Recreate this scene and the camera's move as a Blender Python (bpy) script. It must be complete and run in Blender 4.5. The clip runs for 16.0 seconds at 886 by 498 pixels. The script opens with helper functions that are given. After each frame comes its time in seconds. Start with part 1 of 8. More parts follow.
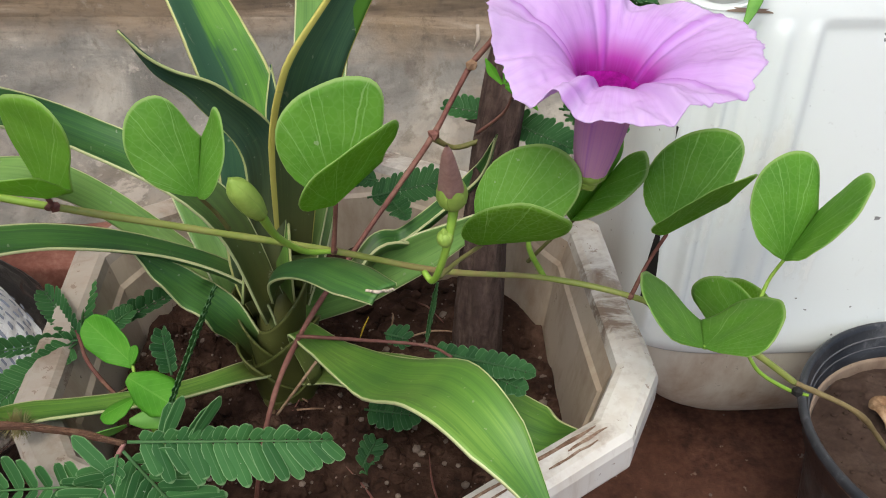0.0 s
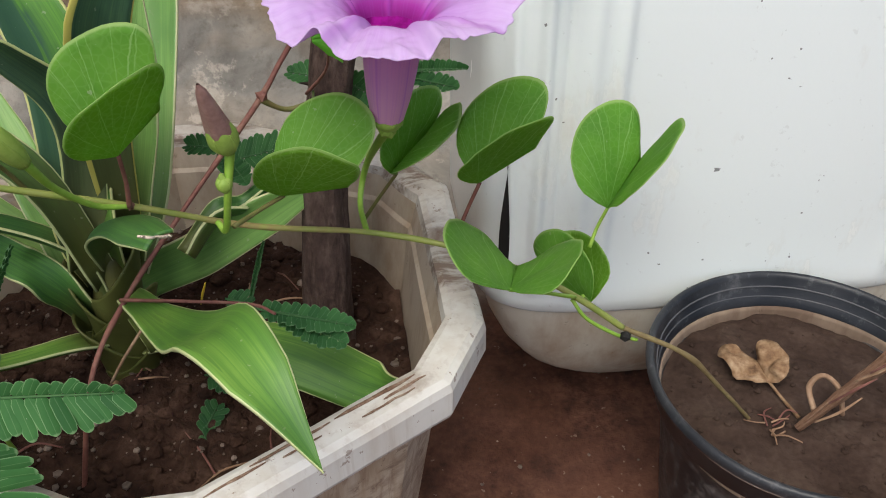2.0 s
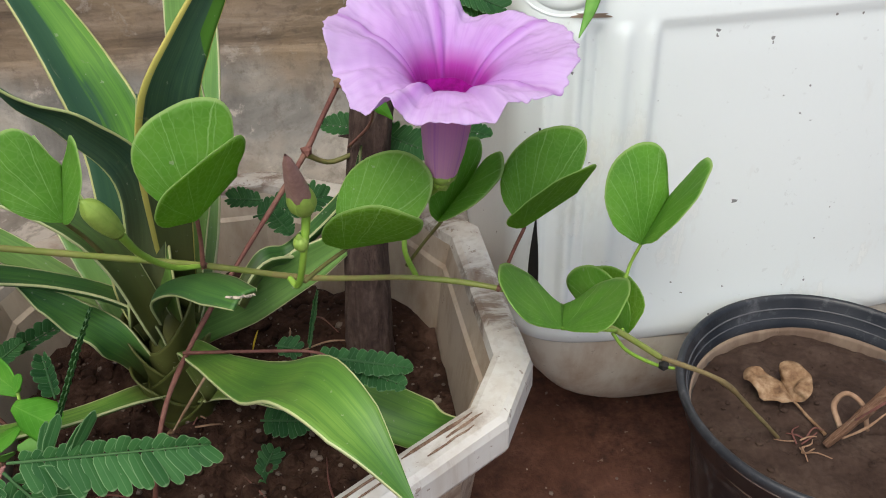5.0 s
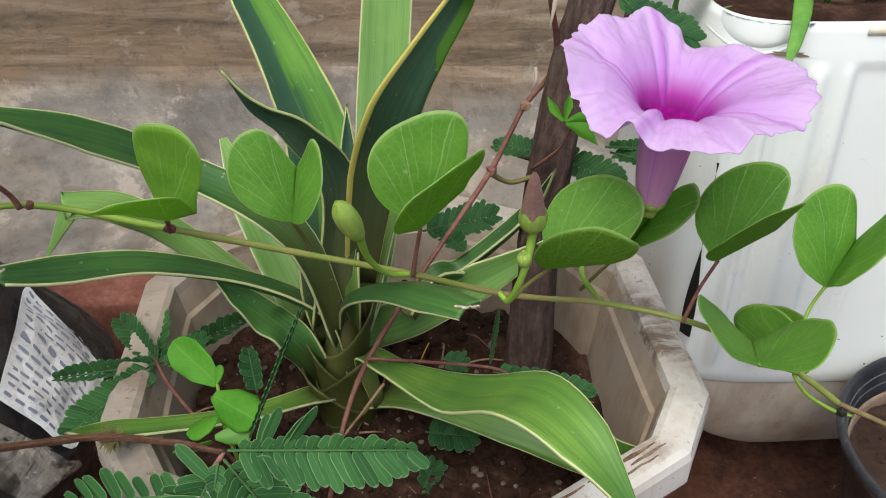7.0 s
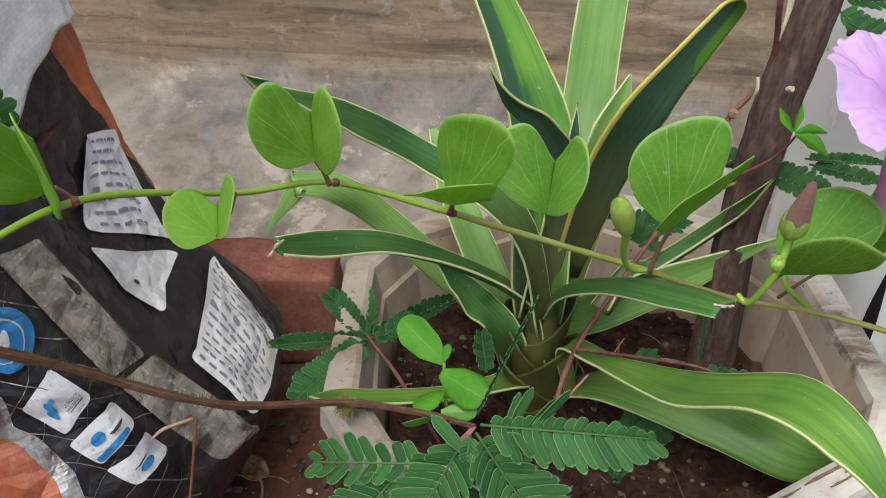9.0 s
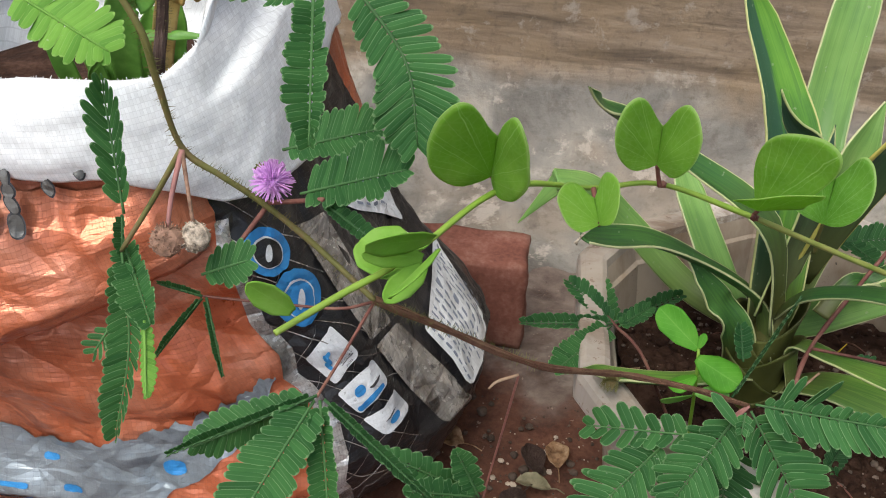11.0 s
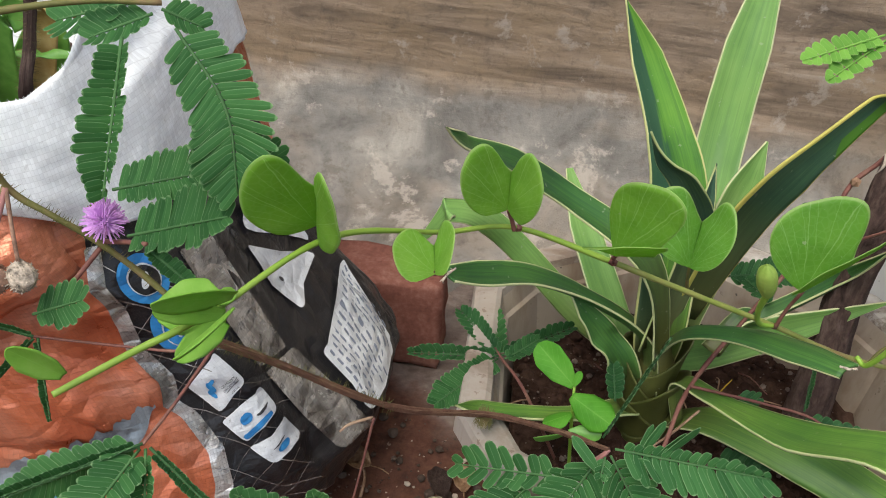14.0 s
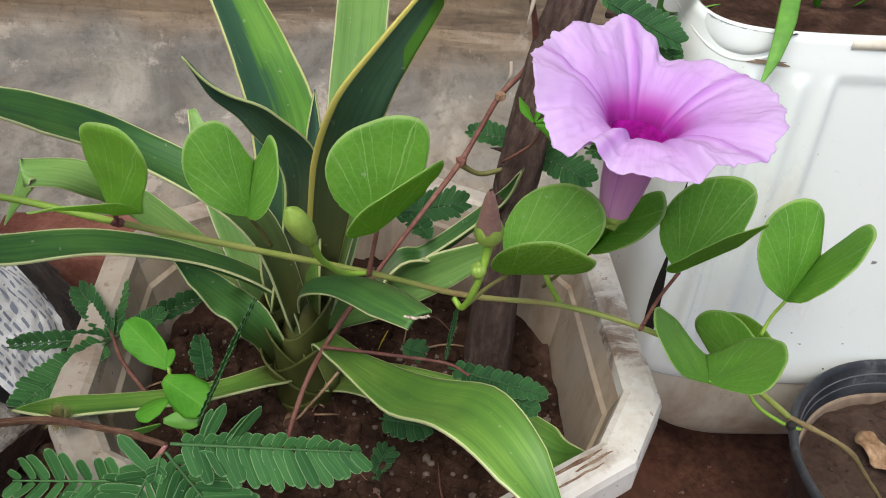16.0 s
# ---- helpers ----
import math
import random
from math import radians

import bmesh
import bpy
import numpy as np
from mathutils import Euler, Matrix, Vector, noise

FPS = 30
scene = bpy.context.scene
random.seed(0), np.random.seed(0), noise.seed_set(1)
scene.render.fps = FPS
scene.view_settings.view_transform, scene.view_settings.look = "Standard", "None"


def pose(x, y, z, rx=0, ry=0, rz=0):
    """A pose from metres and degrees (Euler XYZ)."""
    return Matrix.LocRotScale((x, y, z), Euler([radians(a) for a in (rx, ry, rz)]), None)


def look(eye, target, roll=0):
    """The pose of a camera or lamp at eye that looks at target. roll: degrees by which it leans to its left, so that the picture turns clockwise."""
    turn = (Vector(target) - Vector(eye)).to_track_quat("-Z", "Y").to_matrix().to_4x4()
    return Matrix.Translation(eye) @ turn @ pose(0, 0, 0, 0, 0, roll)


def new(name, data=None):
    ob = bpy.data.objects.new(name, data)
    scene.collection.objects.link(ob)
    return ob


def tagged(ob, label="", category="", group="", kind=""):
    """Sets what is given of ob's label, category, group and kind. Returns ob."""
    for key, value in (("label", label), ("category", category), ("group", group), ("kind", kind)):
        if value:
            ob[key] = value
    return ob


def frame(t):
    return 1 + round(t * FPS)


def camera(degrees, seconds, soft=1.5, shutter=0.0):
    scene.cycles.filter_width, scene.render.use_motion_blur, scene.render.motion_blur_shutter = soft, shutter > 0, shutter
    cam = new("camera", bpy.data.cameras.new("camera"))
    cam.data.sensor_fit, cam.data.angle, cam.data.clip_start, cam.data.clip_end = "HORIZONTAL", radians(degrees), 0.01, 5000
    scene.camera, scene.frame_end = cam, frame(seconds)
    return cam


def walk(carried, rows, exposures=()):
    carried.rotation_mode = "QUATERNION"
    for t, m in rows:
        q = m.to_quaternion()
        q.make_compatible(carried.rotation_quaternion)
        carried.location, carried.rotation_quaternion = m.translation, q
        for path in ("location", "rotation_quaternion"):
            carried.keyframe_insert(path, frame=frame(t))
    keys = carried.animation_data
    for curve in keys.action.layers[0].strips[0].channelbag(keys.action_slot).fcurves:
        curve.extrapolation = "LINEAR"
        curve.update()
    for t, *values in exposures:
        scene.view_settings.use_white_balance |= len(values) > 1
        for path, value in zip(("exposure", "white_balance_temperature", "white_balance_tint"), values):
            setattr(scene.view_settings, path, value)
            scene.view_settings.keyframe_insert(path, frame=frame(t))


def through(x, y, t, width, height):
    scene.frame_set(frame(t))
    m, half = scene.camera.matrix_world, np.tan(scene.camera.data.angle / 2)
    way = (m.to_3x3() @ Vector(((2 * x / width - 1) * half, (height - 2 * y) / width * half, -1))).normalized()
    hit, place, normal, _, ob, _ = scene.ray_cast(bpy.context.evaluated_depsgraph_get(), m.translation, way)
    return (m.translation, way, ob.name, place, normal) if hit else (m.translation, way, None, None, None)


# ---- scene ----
# camera and its walk
cam = camera(54.1, 16.0, 1.0)
METRES, EYE, TILT, LEAN, TURN = 0.62, 0.465, -37.0, 0.0, 0.0
ROWS = [
    (0.0, 0.0, 0.0, 0.0, 0.0, 0.0, -0.0),
    (0.5, -0.0009, -0.0031, 0.0092, -0.99, 0.14, -0.08),
    (1.0, 0.0068, -0.0097, 0.0152, -1.05, 0.13, -0.17),
    (1.5, 0.0394, -0.004, -0.0002, -1.31, 0.05, 0.12),
    (2.0, 0.0924, -0.0046, -0.0314, -2.56, -0.11, 2.15),
    (2.5, 0.1247, -0.0056, -0.0565, -5.13, -0.47, 3.87),
    (3.0, 0.1271, -0.0062, -0.0546, -6.68, -0.62, 5.01),
    (3.5, 0.1098, -0.0055, -0.0528, -7.11, -0.67, 5.1),
    (4.0, 0.0881, -0.0062, -0.0478, -6.91, -0.6, 5.09),
    (4.5, 0.0607, -0.0198, -0.0348, -5.52, -0.33, 5.01),
    (5.0, 0.0457, -0.0324, -0.0154, -3.81, 1.4, 4.55),
    (7.5, -0.07, -0.0382, -0.019, 0.93, 3.36, -0.98),
    (8.0, -0.0951, -0.0432, -0.0242, 1.97, 3.25, -1.89),
    (8.5, -0.1221, -0.0548, -0.0259, 2.93, 3.3, -2.95),
    (9.0, -0.1548, -0.064, -0.0254, 3.94, 3.0, -4.01),
    (9.5, -0.1984, -0.0808, -0.0273, 5.03, 2.88, -5.42),
    (10.0, -0.2383, -0.1132, -0.0337, 6.81, 2.61, -6.76),
    (12.5, -0.2974, -0.1811, -0.0608, 10.31, 1.95, -9.82),
    (13.0, -0.2855, -0.1769, -0.0535, 10.15, 2.04, -9.91),
    (13.5, -0.2572, -0.1699, -0.0313, 9.44, 2.16, -9.88),
    (14.0, -0.2187, -0.1416, -0.0135, 7.29, 2.5, -9.76),
    (14.5, -0.1796, -0.1044, 0.0022, 5.39, 2.05, -8.36),
    (15.0, -0.1373, -0.0861, 0.0097, 3.65, 1.38, -6.8),
    (15.5, -0.0833, -0.0655, 0.0104, 1.51, 0.64, -5.17),
    (16.0, -0.0259, -0.0312, 0.0185, -0.78, -0.27, -3.39),
]
walk(cam, [(t, pose(0, 0, EYE, TILT, LEAN, TURN) @ pose(METRES * x, METRES * y, METRES * z, 90 + pitch, roll, yaw)) for t, x, y, z, yaw, pitch, roll in ROWS],
     [(0.0, 0.48), (0.5, 0.52), (1.5, 0.33), (2.0, 0.33), (3.0, 0.40), (3.5, 0.40), (5.0, 0.34), (7.5, 0.48), (9.5, 0.54), (10.0, 0.52), (12.5, 0.59), (13.0, 0.55), (14.5, 0.55), (16.0, 0.47)])

# light: bright overcast day, wide soft sun from above and behind the camera
world = bpy.data.worlds.new("sky")
world.use_nodes = True
scene.world = world
wn = world.node_tree.nodes
sky = wn.new("ShaderNodeTexSky")
sky.sky_type, sky.sun_disc = "NISHITA", False
sky.sun_elevation, sky.sun_rotation = radians(62), radians(200)
sky.air_density, sky.dust_density, sky.ozone_density = 1.0, 4.0, 1.0
wn["Background"].inputs[1].default_value = 0.14
world.node_tree.links.new(sky.outputs[0], wn["Background"].inputs[0])
sun = new("sun", bpy.data.lights.new("sun", "SUN"))
sun.data.energy, sun.data.angle, sun.data.color = 1.5, radians(40), (0.97, 1.0, 0.935)
sun.matrix_world = look((-0.5, -1.6, 3.0), (0, 0, 0))

# ---- building helpers ----
V = Vector


def mesh_from(name, verts, faces, mat, smooth=True, uvs=None, uv2=None):
    me = bpy.data.meshes.new(name)
    me.from_pydata([tuple(v) for v in verts], [], faces)
    me.materials.append(mat)
    if smooth:
        me.polygons.foreach_set("use_smooth", [True] * len(me.polygons))
    for lay, src in (("UVMap", uvs), ("Second", uv2)):
        if src is not None:
            idx = np.empty(len(me.loops), dtype=np.int32)
            me.loops.foreach_get("vertex_index", idx)
            me.uv_layers.new(name=lay).data.foreach_set("uv", np.asarray(src, dtype=np.float32)[idx].ravel())
    me.validate()
    me.update()
    return me


def base(name, at=(0, 0, 0), label="", category="", group="", kind=""):
    ob = new(name)
    ob.location = at
    ob.empty_display_size = 0.02
    return tagged(ob, label, category, group, kind)


def put_mesh(name, me, parent=None, label="", thick=0.0):
    """A mesh given in world places, hung under its thing."""
    ob = new(name, me)
    if parent is not None:
        ob.parent = parent
        o = V((0, 0, 0))
        p = parent
        while p is not None:
            o += p.location
            p = p.parent
        me.transform(Matrix.Translation(-o))
    if thick:
        m = ob.modifiers.new("thickness", "SOLIDIFY")
        m.thickness, m.offset = thick, 0
    if label:
        ob["label"] = label
    return ob


def spline(pts, n):
    """Catmull-Rom through pts, n points evenly in the parameter."""
    p = [V(q) for q in pts]
    if len(p) == 2:
        return [p[0].lerp(p[1], i / (n - 1)) for i in range(n)]
    p = [2 * p[0] - p[1], *p, 2 * p[-1] - p[-2]]
    out = []
    for i in range(n):
        s = i / (n - 1) * (len(p) - 3)
        k = min(int(s), len(p) - 4)
        t = s - k
        a, b, c, d = p[k:k + 4]
        out.append(0.5 * (2 * b + (c - a) * t + (2 * a - 5 * b + 4 * c - d) * t * t + (3 * b - a - 3 * c + d) * t ** 3))
    return out


def lerp_list(vals, s):
    x = s * (len(vals) - 1)
    k = min(int(x), len(vals) - 2)
    return vals[k] + (vals[k + 1] - vals[k]) * (x - k)


def frames_along(line):
    """Tangent and two normals that turn as little as possible."""
    out, last = [], None
    for i, p in enumerate(line):
        t = (line[min(i + 1, len(line) - 1)] - line[max(i - 1, 0)]).normalized()
        if last is None:
            a = t.cross(V((0, 0, 1)) if abs(t.z) < 0.9 else V((1, 0, 0))).normalized()
        else:
            a = (last - t * last.dot(t)).normalized()
        last = a
        out.append((t, a, t.cross(a)))
    return out


def tube(name, pts, radii, mat, n=40, sides=10, rough=0.0, swell=0.0, seed=0, ridge=0.0):
    line = spline(pts, n)
    verts, faces, uvs = [], [], []
    length = 0
    for i, (p, (t, a, b)) in enumerate(zip(line, frames_along(line))):
        r = lerp_list(radii, i / (n - 1))
        length += (p - line[max(i - 1, 0)]).length
        for j in range(sides):
            w = 2 * math.pi * j / sides
            d = a * math.cos(w) + b * math.sin(w)
            q = p + d * r
            k = 1 + rough * noise.noise(q * 90 + V((seed, 0, 0))) + swell * noise.noise(q * 25 + V((0, seed, 0)))
            if ridge:
                k += ridge * (noise.noise(V((math.cos(w) * 2.6, math.sin(w) * 2.6, length * 16))) + 0.7 * abs(noise.noise(V((math.cos(w) * 6, math.sin(w) * 6, length * 28)))))
            verts.append(p + d * r * k)
            uvs.append((length, j / sides))
        if i:
            o = (i - 1) * sides
            for j in range(sides):
                faces.append((o + j, o + (j + 1) % sides, o + sides + (j + 1) % sides, o + sides + j))
    faces.append(tuple(reversed(range(sides))))
    faces.append(tuple(range((n - 1) * sides, n * sides)))
    return mesh_from(name, verts, faces, mat, uvs=uvs)


def join(name, bits, mat, smooth=True):
    """One mesh out of several (verts, faces) bits."""
    verts, faces = [], []
    for v, f in bits:
        o = len(verts)
        verts += v
        faces += [tuple(i + o for i in q) for q in f]
    return mesh_from(name, verts, faces, mat, smooth)


def bits_of(me):
    return [v.co.copy() for v in me.vertices], [tuple(p.vertices) for p in me.polygons]


def box(name, size, at, mat, bevel=0.003, rot=(0, 0, 0), wobble=0.0, segs=2):
    bm = bmesh.new()
    bmesh.ops.create_cube(bm, size=1)
    bmesh.ops.scale(bm, vec=size, verts=bm.verts)
    bmesh.ops.bevel(bm, geom=bm.edges[:], offset=bevel, segments=segs, affect="EDGES", profile=0.6)
    if wobble:
        bmesh.ops.subdivide_edges(bm, edges=[e for e in bm.edges if e.calc_length() > max(size) * 0.2], cuts=5, use_grid_fill=True)
        for v in bm.verts:
            v.co += v.co.normalized() * wobble * (noise.noise(v.co * 45) + 0.5 * noise.noise(v.co * 140))
    m = pose(*at, *rot)
    bmesh.ops.transform(bm, matrix=m, verts=bm.verts)
    me = bpy.data.meshes.new(name)
    bm.to_mesh(me)
    bm.free()
    me.materials.append(mat)
    me.polygons.foreach_set("use_smooth", [True] * len(me.polygons))
    return me


def lathe(name, profile, at, mat, n=72, wob=0.0):
    verts, faces = [], []
    c = V(at)
    for r, z in profile:
        for j in range(n):
            w = 2 * math.pi * j / n
            k = 1 + wob * noise.noise(V((math.cos(w) * 2, math.sin(w) * 2, z * 20)))
            verts.append(c + V((r * k * math.cos(w), r * k * math.sin(w), z)))
    for i in range(len(profile) - 1):
        for j in range(n):
            a, b = i * n + j, i * n + (j + 1) % n
            faces.append((a, b, b + n, a + n))
    return mesh_from(name, verts, faces, mat)


def ribbon(name, pts, widths, mat, side=None, fold=0.25, twist=(0, 0), n=36, m=10, wave=0.0, seed=0.0):
    """A strap leaf along a line. widths: full widths from base to tip. fold: how deep its channel is, as a share of the width.
    side: the way across the leaf at its base, twist: degrees at base and tip."""
    line = spline(pts, n)
    verts, faces, uvs = [], [], []
    for i, (p, (t, a, b)) in enumerate(zip(line, frames_along(line))):
        s = i / (n - 1)
        w = lerp_list(widths, s)
        if side is not None:
            a = V(side) - t * t.dot(V(side))
            a.normalize()
        else:
            a = t.cross(V((0, 0, 1))).normalized()
        up = a.cross(t)
        turn = radians(lerp_list(twist, s))
        a, up = a * math.cos(turn) + up * math.sin(turn), up * math.cos(turn) - a * math.sin(turn)
        for j in range(m + 1):
            v = j / m * 2 - 1
            lift = fold * w * (abs(v) ** 1.6) + wave * w * math.sin(s * 17 + seed + v * 2) * abs(v) ** 2
            verts.append(p + a * (v * w / 2) + up * lift)
            uvs.append((s, j / m))
        if i:
            o = (i - 1) * (m + 1)
            for j in range(m):
                faces.append((o + j, o + j + 1, o + m + 2 + j, o + m + 1 + j))
    return mesh_from(name, verts, faces, mat, uvs=uvs)


def sheet(name, fn, nu, nv, mat, closed=False, smooth=True, uv=None):
    """A grid mesh from fn(u, v), u and v from 0 to 1."""
    verts, faces, uvs = [], [], []
    for i in range(nv + 1):
        for j in range(nu + (0 if closed else 1)):
            verts.append(V(fn(j / nu, i / nv)))
            uvs.append(uv(j / nu, i / nv) if uv else (j / nu, i / nv))
    w = nu if closed else nu + 1
    for i in range(nv):
        for j in range(nu):
            a, b = i * w + j, i * w + (j + 1) % w
            faces.append((a, b, b + w, a + w))
    return mesh_from(name, verts, faces, mat, smooth, uvs)


# ---- materials ----
class Mat:
    """A Principled material with a small node builder."""

    def __init__(self, name, rough=0.6, spec=0.4, metal=0.0):
        self.m = bpy.data.materials.new(name)
        self.m.use_nodes = True
        self.t = self.m.node_tree
        self.b = self.t.nodes["Principled BSDF"]
        self.b.inputs["Roughness"].default_value = rough
        self.b.inputs["Specular IOR Level"].default_value = spec
        self.b.inputs["Metallic"].default_value = metal

    def node(self, kind, **kw):
        n = self.t.nodes.new(kind)
        for k, v in kw.items():
            n.inputs[k].default_value = v
        return n

    def link(self, a, b):
        self.t.links.new(a, b)

    def coords(self, which="Object", scale=(1, 1, 1)):
        tc = self.node("ShaderNodeTexCoord")
        mp = self.node("ShaderNodeMapping")
        mp.inputs["Scale"].default_value = scale
        self.link(tc.outputs[which], mp.inputs[0])
        return mp.outputs[0]

    def place(self, scale=(1, 1, 1)):
        g = self.node("ShaderNodeNewGeometry")
        mp = self.node("ShaderNodeMapping")
        mp.inputs["Scale"].default_value = scale
        self.link(g.outputs["Position"], mp.inputs[0])
        return mp.outputs[0]

    def noise(self, vec, scale, detail=6, rough=0.55, distort=0.0):
        n = self.node("ShaderNodeTexNoise", Scale=scale, Detail=detail, Roughness=rough, Distortion=distort)
        self.link(vec, n.inputs["Vector"])
        return n.outputs["Fac"]

    def ramp(self, fac, stops):
        r = self.node("ShaderNodeValToRGB")
        els = r.color_ramp.elements
        while len(els) < len(stops):
            els.new(0.5)
        for e, (p, c) in zip(els, stops):
            e.position = p
            e.color = (*c, 1) if len(c) == 3 else c
        self.link(fac, r.inputs[0])
        return r.outputs[0]

    def mix(self, fac, a, b, how="MIX"):
        n = self.t.nodes.new("ShaderNodeMix")
        n.data_type, n.blend_type = "RGBA", how
        for sock, val in ((n.inputs[0], fac), (n.inputs[6], a), (n.inputs[7], b)):
            if isinstance(val, (int, float)):
                sock.default_value = val
            elif isinstance(val, tuple):
                sock.default_value = (*val, 1)
            else:
                self.link(val, sock)
        return n.outputs[2]

    def math(self, op, a, b=0.0):
        n = self.t.nodes.new("ShaderNodeMath")
        n.operation = op
        for sock, val in ((n.inputs[0], a), (n.inputs[1], b)):
            if isinstance(val, (int, float)):
                sock.default_value = val
            else:
                self.link(val, sock)
        return n.outputs[0]

    def uv(self, layer="UVMap"):
        u = self.node("ShaderNodeUVMap")
        u.uv_map = layer
        s = self.node("ShaderNodeSeparateXYZ")
        self.link(u.outputs[0], s.inputs[0])
        return s.outputs[0], s.outputs[1]

    def colour(self, sock):
        if isinstance(sock, tuple):
            self.b.inputs["Base Color"].default_value = (*sock, 1)
        else:
            self.link(sock, self.b.inputs["Base Color"])
        return self

    def bump(self, sock, strength=0.3, dist=0.001):
        n = self.node("ShaderNodeBump", Strength=strength, Distance=dist)
        self.link(sock, n.inputs["Height"])
        self.link(n.outputs[0], self.b.inputs["Normal"])
        return self

    def rough_from(self, sock):
        self.link(sock, self.b.inputs["Roughness"])
        return self

    def thin(self, amount, tint):
        """Light that shines through a thin leaf or petal."""
        tr = self.node("ShaderNodeBsdfTranslucent")
        if isinstance(tint, tuple):
            tr.inputs[0].default_value = (*tint, 1)
        else:
            self.link(tint, tr.inputs[0])
        ms = self.node("ShaderNodeMixShader")
        ms.inputs[0].default_value = amount
        self.link(self.b.outputs[0], ms.inputs[1])
        self.link(tr.outputs[0], ms.inputs[2])
        self.link(ms.outputs[0], self.t.nodes["Material Output"].inputs[0])
        return self


def mottled(name, stops, scale, rough=0.7, spec=0.3, bump=0.3, dist=0.001, fine=8.0, stretch=(1, 1, 1), detail=8):
    m = Mat(name, rough, spec)
    p = m.place(stretch)
    a = m.noise(p, scale, detail)
    b = m.noise(p, scale * fine, 4)
    f = m.math("ADD", m.math("MULTIPLY", a, 0.7), m.math("MULTIPLY", b, 0.3))
    m.colour(m.ramp(f, stops)).bump(f, bump, dist)
    return m.m


def make_vine_leaf(name, body_stops, vein_col, strength, cells_amount, through):
    """A notched vine leaf: veins fan out from the stalk and branch towards the margin, with a fine net between."""
    m = Mat(name, 0.58, 0.22)
    ang, rad = m.uv()
    p = m.coords("Object")
    n = m.noise(p, 60, 5)
    big = m.noise(p, 18, 3)
    body = m.ramp(m.math("ADD", m.math("MULTIPLY", n, 0.6), m.math("MULTIPLY", big, 0.4)), [(0.32, body_stops[0]), (0.5, body_stops[1]), (0.68, body_stops[2])])
    wob = m.math("ADD", ang, m.math("MULTIPLY", m.math("SUBTRACT", m.noise(p, 110, 3), 0.5), 0.018))
    fan = m.math("ABSOLUTE", m.math("SUBTRACT", m.math("FRACT", m.math("MULTIPLY", wob, 11.0)), 0.5))
    fan2 = m.math("ABSOLUTE", m.math("SUBTRACT", m.math("FRACT", m.math("ADD", m.math("MULTIPLY", wob, 26.0), m.math("MULTIPLY", rad, 0.8))), 0.5))
    thin_line = m.math("MULTIPLY", m.math("SUBTRACT", 1.15, m.math("MULTIPLY", rad, 0.75)), 0.042)
    soft = m.ramp(m.math("DIVIDE", fan, thin_line), [(0.35, (1, 1, 1)), (1.0, (0, 0, 0))])
    soft2 = m.ramp(m.math("DIVIDE", fan2, m.math("MULTIPLY", thin_line, 1.7)), [(0.3, (1, 1, 1)), (1.0, (0, 0, 0))])
    fine_vein = m.math("MULTIPLY", soft2, m.ramp(rad, [(0.36, (0, 0, 0)), (0.5, (1, 1, 1))]))
    vein = m.math("MAXIMUM", soft, m.math("MULTIPLY", fine_vein, 0.6))
    net = m.node("ShaderNodeTexVoronoi", Scale=330.0)
    net.feature = "DISTANCE_TO_EDGE"
    m.link(p, net.inputs["Vector"])
    cells = m.math("MULTIPLY", m.ramp(net.outputs["Distance"], [(0.02, (1, 1, 1)), (0.12, (0, 0, 0))]), cells_amount)
    lines = m.math("MINIMUM", m.math("ADD", m.math("MULTIPLY", vein, strength), cells), 1.0)
    col = m.mix(lines, body, vein_col)
    edge = m.ramp(rad, [(0.965, (0, 0, 0)), (0.982, (1, 1, 1))])
    col = m.mix(m.math("MULTIPLY", edge, 0.7), col, (0.40, 0.54, 0.20))
    speck = m.noise(p, 300, 2)
    col = m.mix(m.math("MULTIPLY", m.math("GREATER_THAN", speck, 0.745), 0.5), col, (0.42, 0.44, 0.30))
    m.colour(col).bump(m.math("SUBTRACT", m.math("MULTIPLY", n, 0.5), lines), 0.3, 0.0004)
    m.rough_from(m.math("ADD", 0.48, m.math("MULTIPLY", n, 0.22)))
    m.thin(through, m.mix(0.6, col, (0.5, 0.88, 0.14)))
    return m.m


